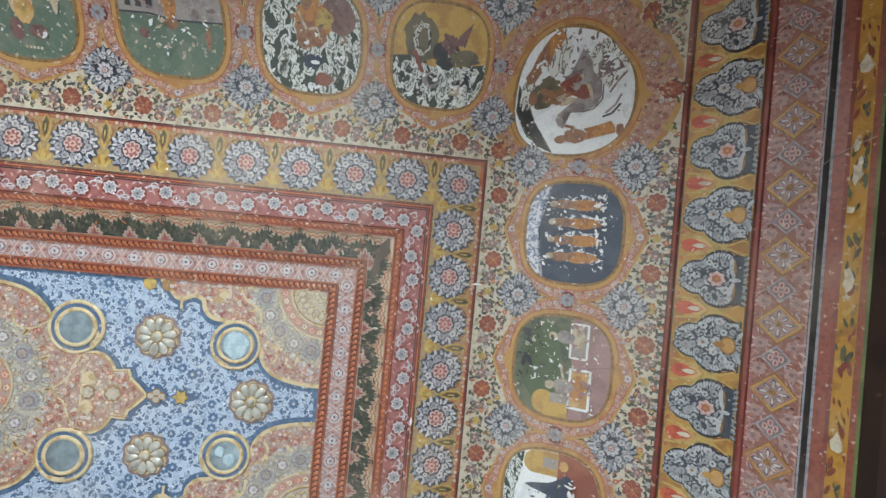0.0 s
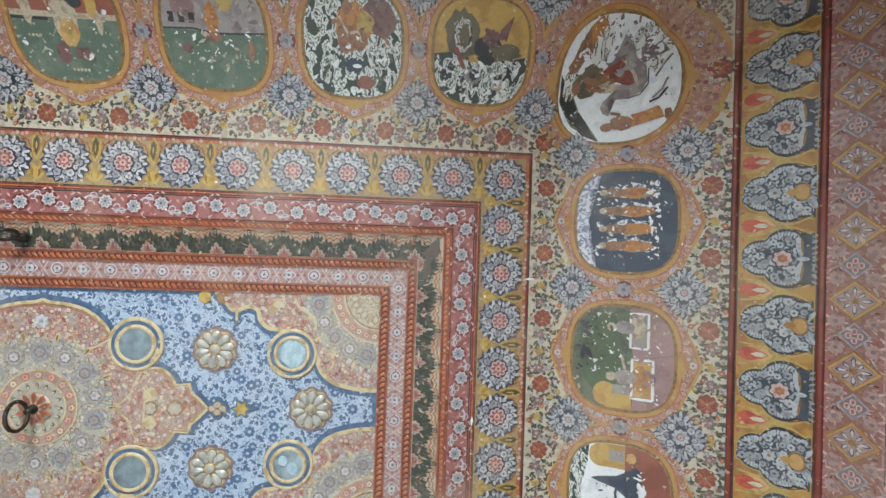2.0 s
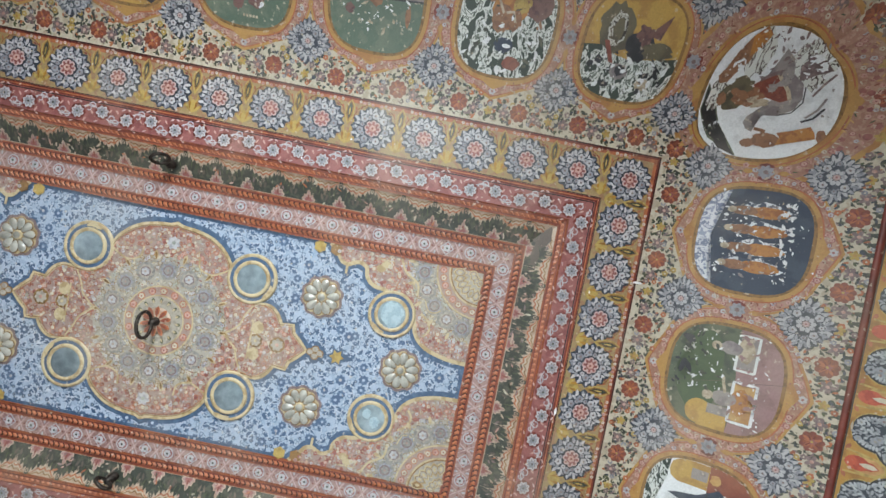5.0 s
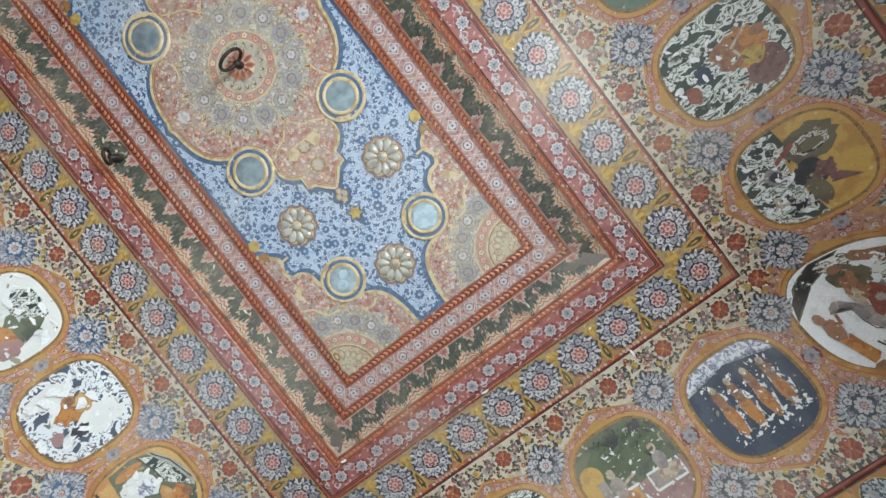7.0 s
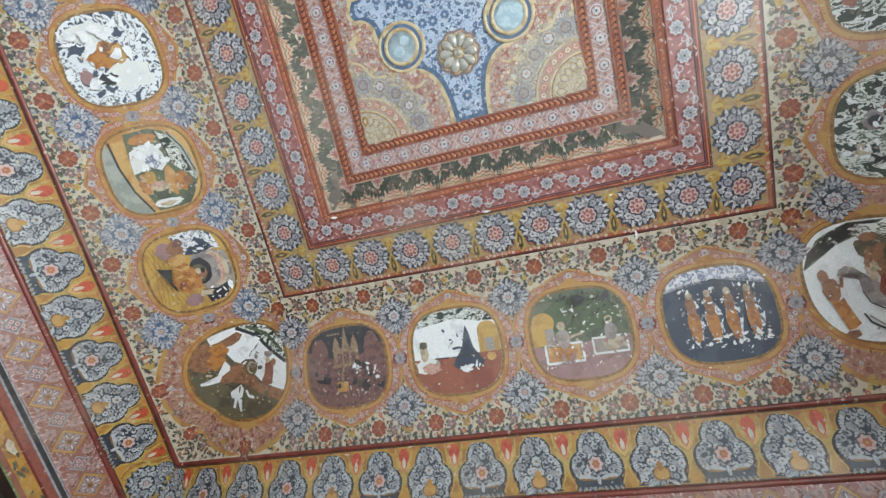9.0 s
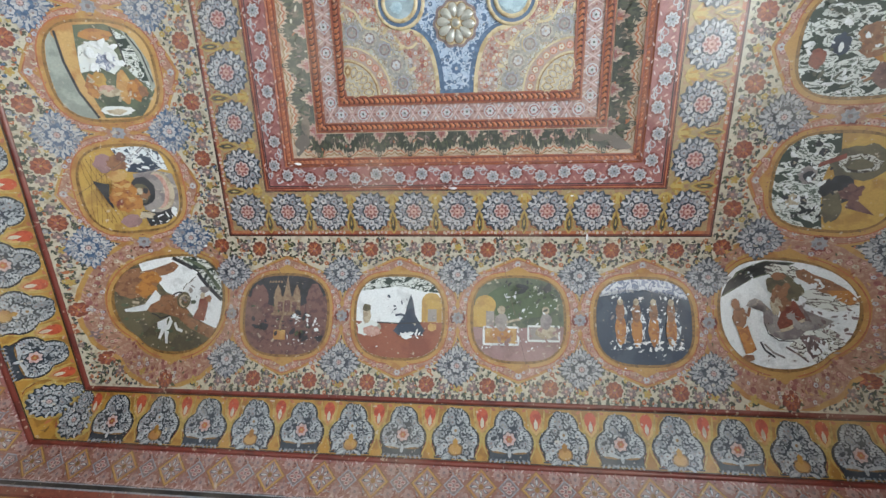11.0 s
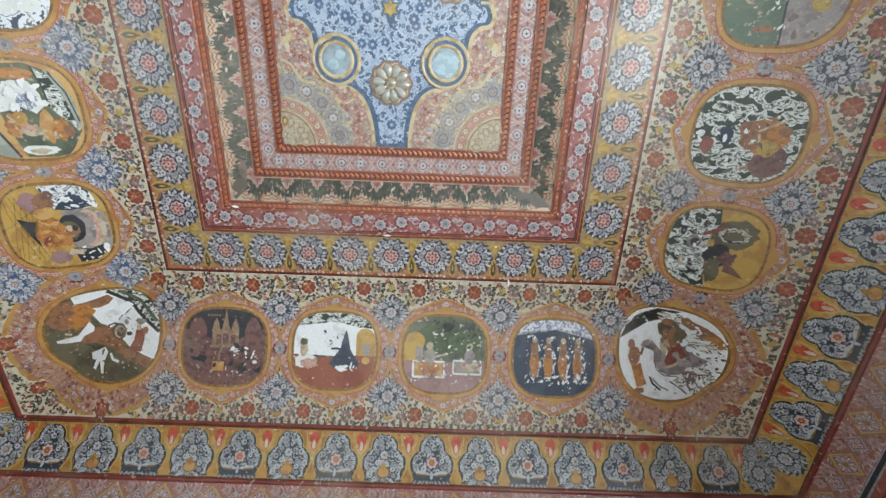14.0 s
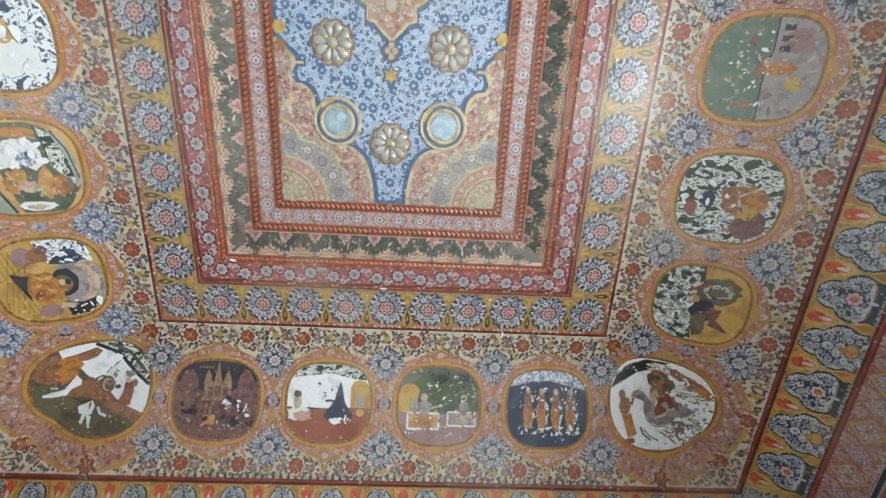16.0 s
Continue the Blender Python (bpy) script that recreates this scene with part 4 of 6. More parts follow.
# ---- picture paints ----
def flaky(name, cols, scale, cuts, stretch=(1, 1, 1)):
    """Flaking paint: patches of two or three tones with hard edges."""
    m = paint(name, cols[0], rough=0.45, wear=0)
    nt = m.node_tree
    N, L = nt.nodes, nt.links
    geo = N.new("ShaderNodeNewGeometry")
    mp = N.new("ShaderNodeMapping")
    mp.inputs["Scale"].default_value = stretch
    L.new(geo.outputs["Position"], mp.inputs["Vector"])
    n = N.new("ShaderNodeTexNoise")
    n.inputs["Scale"].default_value, n.inputs["Detail"].default_value, n.inputs["Distortion"].default_value = scale, 7, 0.35
    L.new(mp.outputs["Vector"], n.inputs["Vector"])
    r = N.new("ShaderNodeValToRGB")
    r.color_ramp.interpolation = "CONSTANT"
    r.color_ramp.elements[0].color = lin(*cols[0])
    r.color_ramp.elements[1].position, r.color_ramp.elements[1].color = cuts[0], lin(*cols[1])
    for c, p in zip(cols[2:], cuts[1:]):
        e = r.color_ramp.elements.new(p)
        e.color = lin(*c)
    L.new(n.outputs["Fac"], r.inputs["Fac"])
    L.new(r.outputs["Color"], N["Principled BSDF"].inputs["Base Color"])
    M[name] = m


mat("temple_tan", (158, 126, 92), (136, 100, 76), scale=50)
mat("maroon", (128, 84, 78), (104, 66, 66), scale=40, wear=0.12)
mat("brick_floor", (164, 82, 54), (148, 70, 48), scale=8)
mat("moss", (92, 104, 76), (70, 84, 66), scale=16, wear=0.16)
mat("pond", (86, 112, 92), (104, 122, 100), scale=16, wear=0.16)
mat("mauve", (166, 122, 122), (150, 110, 108), scale=10)
mat("stone_grey", (156, 146, 142), (134, 122, 124), scale=24, wear=0.16)
mat("ink_blue", (44, 62, 88), (58, 76, 98), scale=14, wear=0.06)
mat("figure_orange", (190, 124, 52), (164, 96, 46), scale=40)
mat("figure_cream", (196, 178, 146), (168, 146, 116), scale=40)
mat("olive", (108, 98, 70), (90, 82, 62), scale=14)
mat("skin_brown", (160, 104, 66), (138, 86, 56), scale=40)
mat("curtain", (164, 172, 160), (140, 150, 140), scale=12)
mat("ochre_wall", (198, 156, 68), (180, 134, 58), scale=14)
mat("dusk", (52, 54, 62), (40, 42, 50), scale=14, wear=0.08)
flaky("flake_green", [(44, 58, 52), (204, 208, 204), (70, 80, 68), (208, 212, 208), (96, 92, 76)], 22, [0.45, 0.52, 0.56, 0.68], (1, 1.8, 1))
flaky("flake_black", [(56, 50, 44), (190, 190, 184), (90, 80, 64), (198, 198, 190), (76, 66, 54)], 28, [0.45, 0.52, 0.57, 0.64])
flaky("flake_big", [(56, 68, 60), (208, 212, 208), (94, 104, 94), (206, 210, 206), (66, 76, 66)], 19, [0.46, 0.53, 0.57, 0.63], (1, 1.5, 1))
flaky("flake_blue", [(70, 80, 98), (214, 220, 224), (104, 106, 114), (216, 220, 224), (84, 92, 108)], 22, [0.43, 0.53, 0.57, 0.66])
flaky("flake_white", [(110, 116, 108), (216, 218, 214), (212, 216, 214), (150, 146, 132)], 16, [0.34, 0.5, 0.66])
flaky("cloud", [(150, 156, 176), (206, 208, 212), (120, 128, 150), (190, 192, 202)], 30, [0.42, 0.52, 0.60])
flaky("flake_moss", [(84, 98, 72), (88, 102, 74), (206, 206, 194), (96, 106, 80)], 22, [0.5, 0.62, 0.66])
flaky("streak", [(212, 214, 208), (84, 72, 66), (206, 208, 200), (120, 104, 92)], 22, [0.5, 0.56, 0.66], (1, 2.4, 1))


# ---- medallions ----
def inside_shape(x, y, p=3.0):
    r = (abs(x) ** p + abs(y) ** p) ** (1 / p)
    return (x, y) if r <= 0.985 else (x / r * 0.985, y / r * 0.985)


def bl(m, x, y, rx, ry, jag=0.15, name="figure", n=20):
    return (name, m, wob(x, y, rx, ry, jag, n))


def rc(m, x0, y0, x1, y1, name="figure"):
    k = 8
    return (name, m, [(x0 + (x1 - x0) * j / k, y0) for j in range(k)] + [(x1, y0 + (y1 - y0) * j / k) for j in range(k)] +
            [(x1 - (x1 - x0) * j / k, y1) for j in range(k)] + [(x0, y1 - (y1 - y0) * j / k) for j in range(k)])


def ln(m, pts, w=0.05, name="line"):
    return (name, m, pts, w)


def fk(m, n, x0, y0, x1, y1, size=0.05, seed=1):
    """Slivers and flakes of lost paint."""
    r, out = random.Random(seed), []
    for _ in range(n):
        x, y, t, l = r.uniform(x0, x1), r.uniform(y0, y1), r.uniform(0, math.pi), size * r.choice((0.5, 0.8, 1.2, 2.0))
        w = l * r.uniform(0.25, 0.7)
        pts = [(c * l * r.uniform(0.6, 1.3), s * w * r.uniform(0.5, 1.4)) for c, s in ((math.cos(j * 0.785), math.sin(j * 0.785)) for j in range(8))]
        out.append(("flake", m, [(x + a * math.cos(t) - b * math.sin(t), y + a * math.sin(t) + b * math.cos(t)) for a, b in pts]))
    return out


def frame_of(m, x0, y0, x1, y1, w=0.04):
    return [ln(m, [(x0, y0), (x1, y0), (x1, y1), (x0, y1), (x0, y0)], w, "mat_edge")]


def bars(m, x, y, n=4):
    return [rc(m, x + j * 0.07, y, x + j * 0.07 + 0.045, y + 0.05, "lettering") for j in range(n)]


def seated(x, y, robe, body="figure_cream", s=1.0):
    return [bl(robe, x, y - 0.12 * s, 0.20 * s, 0.13 * s, 0.08), bl(body, x, y + 0.10 * s, 0.11 * s, 0.17 * s, 0.1), bl("figure_cream", x, y + 0.33 * s, 0.07 * s, 0.08 * s, 0.06)]


TEMPLE = [("scene", "maroon", ring(0, 0, 1, 1, 40, 3)), ("sky", "dusk", [(-0.95, 0.45), (-0.55, 0.30), (-0.3, 0.2), (0.3, 0.2), (0.6, 0.35), (0.95, 0.5), (0.9, 0.9), (0, 1), (-0.9, 0.9)]),
          bl("maroon", -0.66, 0.40, 0.22, 0.34, 0.12, "hill"), bl("maroon", 0.68, 0.42, 0.2, 0.36, 0.12, "hill"), rc("temple_tan", -0.30, 0.02, 0.34, 0.46, "temple"),
          ("spire", "temple_tan", [(-0.08, 0.42), (0.12, 0.42), (0.06, 0.75), (0.02, 1.0), (-0.02, 0.75)]),
          ("spire", "temple_tan", [(-0.30, 0.44), (-0.12, 0.44), (-0.14, 0.6), (-0.21, 0.76), (-0.28, 0.6)]), ("spire", "temple_tan", [(0.16, 0.44), (0.34, 0.44), (0.32, 0.6), (0.25, 0.76), (0.18, 0.6)]),
          rc("maroon", -0.20, 0.08, -0.08, 0.32, "arch"), rc("maroon", -0.04, 0.08, 0.10, 0.36, "arch"), rc("maroon", 0.14, 0.08, 0.26, 0.32, "arch"),
          rc("temple_tan", -0.34, -0.02, 0.38, 0.04, "plinth"), rc("ochre_pale", -0.26, -0.62, 0.02, -0.38, "shrine"), ln("temple_tan", [(-0.05, 0.0), (-0.1, -0.2), (-0.12, -0.4)], 0.05)] + \
    bars("temple_tan", -0.42, 0.80, 5) + fk("dusk", 26, -0.85, -0.8, 0.85, 0.1, 0.055, 3) + fk("white", 36, 0.1, -0.75, 0.85, 0.0, 0.03, 4) + fk("leaf_green", 12, -0.85, -0.8, 0.85, 0.3, 0.04, 5)

WHITE = [("scene", "white", ring(0, 0, 1, 1, 40, 3)), ("ground", "brick_floor", [(-1, -0.12), (-0.5, -0.14), (0, -0.16), (0.5, -0.12), (1, -0.12), (0.98, -0.6), (0.6, -1), (0, -1), (-0.6, -1), (-0.98, -0.6)]),
         ("fringe", "flake_green", [(-0.95, 0.66), (-0.5, 0.74), (0, 0.76), (0.3, 0.72), (0.55, 0.62), (0.9, 0.6), (0.8, 0.95), (0, 1), (-0.8, 0.95)]),
         rc("ochre_wall", 0.52, -0.12, 0.98, 0.42, "house"), bl("ochre_wall", 0.74, 0.40, 0.22, 0.2, 0.04, "dome"), rc("stone_grey", 0.66, -0.10, 0.86, 0.20, "doorway"),
         ("tree", "ink_blue", [(-0.12, -0.34), (0.02, -0.12), (0.14, 0.06), (0.22, 0.40), (0.27, 0.56), (0.32, 0.40), (0.38, 0.05), (0.48, -0.14), (0.60, -0.32), (0.52, -0.44), (0.0, -0.44)]),
         ln("ink_blue", [(0.2, 0.02), (0.05, 0.06), (-0.08, 0.04)], 0.05), bl("flake_white", -0.68, -0.28, 0.26, 0.20, 0.2), bl("pink", -0.62, -0.35, 0.2, 0.12, 0.15), bl("figure_cream", -0.74, 0.02, 0.09, 0.2, 0.15),
         bl("olive", -0.74, 0.22, 0.10, 0.09, 0.2), bl("ochre_pale", 0.76, -0.24, 0.1, 0.1, 0.15), ln("dusk", [(-0.5, -0.14), (0, -0.16), (0.5, -0.13)], 0.03)] + \
    fk("white", 16, 0.0, -0.5, 0.6, -0.35, 0.05, 7) + fk("ink_blue", 14, -0.3, 0.1, 0.35, 0.65, 0.03, 8)

GREEN = [("scene", "moss", ring(0, 0, 1, 1, 40, 3)), ("patch", "flake_moss", wob(0.1, 0.42, 0.8, 0.42, 0.1, 24, 3)), ("ground", "mauve", [(-1, -0.2), (-0.5, -0.25), (0, -0.22), (0.5, -0.16), (1, -0.16), (0.98, -0.6), (0.6, -1), (0, -1), (-0.6, -1), (-0.98, -0.6)]),
         rc("ochre_wall", -0.98, -0.2, -0.52, 0.32, "house"), bl("ochre_wall", -0.72, 0.32, 0.24, 0.24, 0.04, "dome"), rc("stone_grey", -0.70, -0.18, -0.52, 0.18, "doorway"),
         rc("ochre_pale", -0.72, -0.58, -0.04, -0.22, "mat"), rc("stone_grey", 0.26, -0.48, 0.84, -0.18, "mat"), *frame_of("white", -0.75, -0.60, 0.0, -0.20, 0.05), *frame_of("flake_white", 0.22, -0.50, 0.88, -0.16, 0.045),
         *seated(-0.36, -0.20, "figure_orange", "stone_grey", 1.25), *seated(0.60, -0.16, "figure_cream", "stone_grey", 1.15), ln("figure_cream", [(-0.25, -0.08), (-0.05, -0.02), (0.05, 0.0)], 0.05)] + \
    fk("white", 44, -0.3, 0.0, 0.85, 0.8, 0.026, 9) + fk("white", 30, -0.95, -0.75, 0.9, -0.1, 0.022, 10) + fk("mauve", 34, -0.75, -0.62, 0.9, -0.15, 0.035, 47) + fk("leaf", 40, -0.5, 0.1, 0.9, 0.9, 0.035, 36) + fk("dusk", 14, -0.4, 0.6, 0.7, 0.9, 0.07, 11)

NAVY = [("scene", "ink_blue", ring(0, 0, 1, 1, 40, 3)), ("cloud_bank", "cloud", [(-0.95, 0.58), (-0.6, 0.70), (-0.2, 0.74), (0.3, 0.72), (0.7, 0.62), (0.95, 0.5), (0.8, 0.95), (0, 1), (-0.8, 0.95)])]
for q, x in enumerate((-0.48, -0.15, 0.20, 0.56)):
    NAVY += [bl("flake_blue", x + 0.03, -0.10, 0.14, 0.46, 0.3), bl("figure_orange", x, -0.20, 0.11, 0.36, 0.12), bl("skin_brown", x, 0.22, 0.09, 0.24, 0.12), bl("figure_cream", x, 0.45, 0.06, 0.08, 0.1)]
NAVY += fk("white", 56, -0.75, -0.66, 0.8, -0.42, 0.028, 12) + fk("white", 46, -0.7, 0.15, 0.75, 0.6, 0.024, 13) + fk("stone_grey", 40, -0.7, -0.5, 0.75, 0.5, 0.026, 34) + fk("white", 14, -0.9, -0.9, 0.9, 0.2, 0.02, 14)

LION = [("scene", "white", ring(0, 0, 1, 1, 44, 2.4)), ("wedge", "moss", [(-0.97, 0.22), (-0.55, 0.48), (-0.2, 0.70), (0.10, 0.97), (-0.3, 0.95), (-0.7, 0.68)]),
        ("wedge", "black", [(-0.97, 0.24), (-0.80, 0.36), (-0.62, 0.44), (-0.40, 0.60), (-0.22, 0.72), (0.02, 0.95), (-0.3, 0.93), (-0.62, 0.70), (-0.85, 0.50)]),
        ("patch", "streak", wob(0.62, 0.36, 0.36, 0.20, 0.18, 24, 5)), ("patch", "streak", wob(0.55, -0.52, 0.40, 0.30, 0.18, 24, 6)), ("patch", "streak", wob(-0.05, 0.78, 0.24, 0.14, 0.2, 20, 16)),
        ("patch", "plum", [(0.30, -0.42), (0.55, -0.40), (0.74, -0.52), (0.62, -0.72), (0.46, -0.82), (0.40, -0.62)]),
        ("beast", "stone_grey", [(-0.55, 0.08), (-0.50, 0.17), (-0.40, 0.22), (-0.30, 0.18), (-0.23, 0.06), (-0.22, -0.10), (-0.12, -0.28), (0.06, -0.36), (0.28, -0.34), (0.40, -0.20), (0.34, 0.08), (0.50, 0.02), (0.72, -0.05), (0.62, -0.22), (0.42, -0.34),
                                 (0.26, -0.48), (0.02, -0.50), (-0.16, -0.42), (-0.27, -0.24), (-0.27, -0.04), (-0.34, 0.10), (-0.44, 0.10)]),
        ("saddle", "red_flower", [(-0.05, -0.22), (0.02, -0.04), (0.10, 0.14), (0.18, 0.24), (0.28, 0.12), (0.34, 0.0), (0.40, -0.12), (0.28, -0.24), (0.14, -0.30), (0.0, -0.34)]),
        ln("figure_cream", [(0.0, -0.34), (0.14, -0.30), (0.28, -0.22), (0.38, -0.10)], 0.05), ln("plum", [(0.26, 0.16), (0.36, 0.0), (0.42, -0.12)], 0.05),
        bl("olive", -0.04, 0.50, 0.19, 0.24, 0.22), bl("skin_brown", 0.02, 0.28, 0.16, 0.24, 0.25), bl("olive", 0.16, 0.42, 0.10, 0.18, 0.25), bl("figure_cream", -0.06, 0.10, 0.09, 0.16, 0.25), bl("skin_brown", -0.10, 0.68, 0.09, 0.08, 0.2),
        bl("skin_brown", -0.74, 0.11, 0.075, 0.10, 0.14), bl("skin_brown", -0.68, -0.12, 0.12, 0.20, 0.12), ln("skin_brown", [(-0.62, -0.05), (-0.53, -0.08), (-0.50, 0.06)], 0.05),
        ("robe", "figure_orange", [(-0.75, -0.26), (-0.62, -0.30), (-0.55, -0.25), (-0.50, -0.45), (-0.43, -0.66), (-0.52, -0.72), (-0.62, -0.74), (-0.68, -0.52)]), bl("skin_brown", -0.57, -0.80, 0.10, 0.06, 0.15),
        ("figure", "skin_brown", [(0.10, 0.82), (0.20, 0.88), (0.32, 0.80), (0.55, 0.72), (0.78, 0.58), (0.66, 0.44), (0.46, 0.48), (0.28, 0.62), (0.14, 0.70)]),
        ("robe", "figure_orange", [(0.52, 0.52), (0.78, 0.58), (0.93, 0.42), (0.84, 0.30), (0.66, 0.38)]), ln("dusk", [(-0.27, -0.2), (-0.22, -0.38), (-0.05, -0.5), (0.2, -0.5)], 0.016),
        ln("dusk", [(-0.36, -0.52), (-0.30, -0.66), (-0.14, -0.78)], 0.03), ln("stone_grey", [(-0.30, -0.56), (-0.16, -0.70), (0.02, -0.78)], 0.03), ln("plum", [(0.05, -0.60), (0.25, -0.72), (0.40, -0.84)], 0.03)] + \
    fk("plum", 46, 0.30, -0.75, 0.95, 0.30, 0.024, 15) + fk("white", 26, 0.20, 0.40, 0.90, 0.80, 0.03, 35) + fk("white", 20, 0.3, -0.75, 0.75, -0.40, 0.04, 65) + fk("stone_grey", 26, -0.3, -0.8, 0.9, 0.9, 0.024, 16)

HUNT = [("scene", "olive", ring(0, 0, 1, 1, 44, 2.4)), bl("skin_brown", -0.62, 0.50, 0.34, 0.34, 0.10, "hill"),
        ("bare", "white", [(-0.49, 0.92), (-0.2, 0.97), (0.06, 0.99), (0.45, 0.55), (0.98, 0.0), (0.95, -0.55), (0.66, -0.44), (0.38, -0.30), (0.10, -0.02), (-0.17, 0.22), (-0.28, 0.53), (-0.46, 0.72)]),
        ("wedge", "flake_green", [(0.02, 0.99), (0.20, 0.84), (0.38, 0.63), (0.55, 0.38), (0.71, 0.22), (0.99, 0.0), (0.92, 0.45), (0.6, 0.85), (0.3, 0.98)]), ln("dusk", [(0.06, 0.96), (0.30, 0.74), (0.50, 0.46), (0.72, 0.24), (0.97, 0.03)], 0.07), ln("moss", [(0.24, 0.94), (0.55, 0.68), (0.92, 0.24)], 0.07),
        ("figure", "skin_brown", [(-0.46, 0.74), (-0.30, 0.76), (-0.10, 0.82), (0.06, 0.88), (0.14, 0.78), (0.04, 0.66), (-0.10, 0.60), (-0.28, 0.60)]), bl("figure_orange", -0.36, 0.58, 0.16, 0.14, 0.25), bl("figure_orange", -0.46, 0.34, 0.16, 0.18, 0.3),
        ("beast", "skin_brown", [(-0.56, -0.08), (-0.40, 0.02), (-0.20, 0.16), (0.0, 0.12), (0.14, -0.10), (0.30, -0.22), (0.20, -0.36), (-0.05, -0.30), (-0.30, -0.24), (-0.48, -0.20)]),
        ("rock", "skin_brown", [(0.03, -0.16), (0.38, -0.34), (0.66, -0.44), (0.97, -0.55), (0.87, -0.75), (0.60, -0.64), (0.32, -0.52), (0.10, -0.36)]),
        bl("olive", 0.16, 0.02, 0.15, 0.17, 0.06), bl("figure_cream", 0.17, 0.01, 0.11, 0.125, 0.06), bl("olive", 0.19, 0.0, 0.085, 0.10, 0.06), bl("skin_brown", 0.20, 0.0, 0.035, 0.045, 0.1), ln("dusk", [(-0.05, 0.14), (0.05, 0.18), (0.12, 0.17)], 0.03),
        ("robe", "red_flower", [(0.51, 0.06), (0.60, 0.10), (0.70, 0.08), (0.68, -0.16), (0.63, -0.38), (0.50, -0.36), (0.38, -0.32), (0.48, -0.14)]), bl("skin_brown", 0.70, 0.06, 0.06, 0.07, 0.15), bl("stone_grey", 0.60, 0.24, 0.10, 0.07, 0.3), bl("figure_cream", 0.57, 0.12, 0.05, 0.07, 0.2),
        ("dog", "white", [(-0.85, -0.04), (-0.70, -0.07), (-0.56, -0.06), (-0.48, 0.05), (-0.36, 0.12), (-0.31, 0.30), (-0.25, 0.16), (-0.28, 0.06), (-0.44, -0.02), (-0.52, -0.14), (-0.70, -0.13), (-0.84, -0.10)]),
        ("dog", "white", [(-0.36, -0.42), (-0.22, -0.36), (-0.10, -0.30), (-0.03, -0.40), (-0.08, -0.54), (-0.10, -0.70), (-0.09, -0.82), (-0.14, -0.82), (-0.16, -0.62), (-0.21, -0.54), (-0.25, -0.74), (-0.31, -0.73), (-0.27, -0.58), (-0.34, -0.54)]),
        ln("white", [(0.02, -0.42), (0.08, -0.54), (0.20, -0.58)], 0.05), ln("figure_cream", [(-0.70, 0.10), (-0.60, 0.06)], 0.05), ln("dusk", [(-0.45, -0.22), (-0.3, -0.34), (-0.1, -0.28)], 0.02)] + \
    fk("figure_cream", 16, -0.8, -0.85, 0.7, 0.3, 0.026, 17) + fk("moss", 30, -0.9, -0.9, 0.6, 0.2, 0.035, 57) + fk("stone_grey", 10, 0.0, 0.0, 0.5, 0.7, 0.03, 58)

CAVE = [("scene", "ochre_wall", ring(0, 0, 1, 1, 40, 3)), ("lower", "flake_big", [(-1, -0.05), (-0.6, 0.0), (-0.3, -0.15), (0.0, -0.2), (0.5, -0.12), (1, -0.02), (0.98, -0.6), (0.6, -1), (0, -1), (-0.6, -1), (-0.98, -0.6)]),
        ("beast", "olive", wob(-0.42, 0.32, 0.36, 0.46, 0.15, 24, 7)), ("beast", "flake_black", wob(-0.40, 0.32, 0.20, 0.32, 0.12, 20, 8)), ("beast", "olive", wob(-0.38, 0.30, 0.11, 0.22, 0.12, 20, 9)),
        bl("dusk", 0.12, 0.10, 0.28, 0.30, 0.3), bl("maroon", 0.18, 0.30, 0.15, 0.2, 0.3), ("sail", "maroon", [(0.22, 0.30), (0.62, 0.72), (0.5, 0.25)]), bl("olive", 0.52, 0.02, 0.3, 0.16, 0.3), ("oar", "red_flower", [(-0.6, 0.08), (-0.5, 0.1), (-0.30, -0.32), (-0.4, -0.30)]),
        bl("stone_grey", -0.15, -0.45, 0.18, 0.16, 0.15), bl("dusk", -0.12, -0.42, 0.11, 0.10, 0.1), bl("figure_cream", 0.42, -0.62, 0.16, 0.12, 0.2)] + fk("white", 50, -0.9, -0.85, 0.85, -0.15, 0.04, 18) + fk("dusk", 40, -0.9, -0.85, 0.85, -0.1, 0.05, 38)

SHINY = [("scene", "flake_big", ring(0, 0, 1, 1, 40, 3)), ("patch", "maroon", wob(0.5, 0.5, 0.4, 0.34, 0.2, 20, 9)), bl("figure_orange", 0.02, 0.34, 0.34, 0.40, 0.15), bl("yellow", 0.24, 0.42, 0.18, 0.2, 0.15), bl("skin_brown", -0.14, 0.12, 0.2, 0.28, 0.2),
         bl("skin_brown", -0.12, 0.66, 0.1, 0.12, 0.1), bl("skin_brown", 0.16, 0.10, 0.14, 0.2, 0.2), bl("ink_blue", 0.02, -0.38, 0.20, 0.15, 0.12), bl("red_flower", 0.26, -0.70, 0.18, 0.14, 0.15), ln("figure_cream", [(-0.3, 0.55), (-0.1, 0.2), (0.1, 0.25), (0.2, 0.0)], 0.05)] + \
    fk("white", 26, -0.9, -0.9, 0.9, 0.2, 0.05, 19) + fk("skin_brown", 16, -0.4, 0.0, 0.7, 0.8, 0.04, 48) + fk("leaf", 30, -0.9, -0.9, 0.9, 0.3, 0.05, 39)

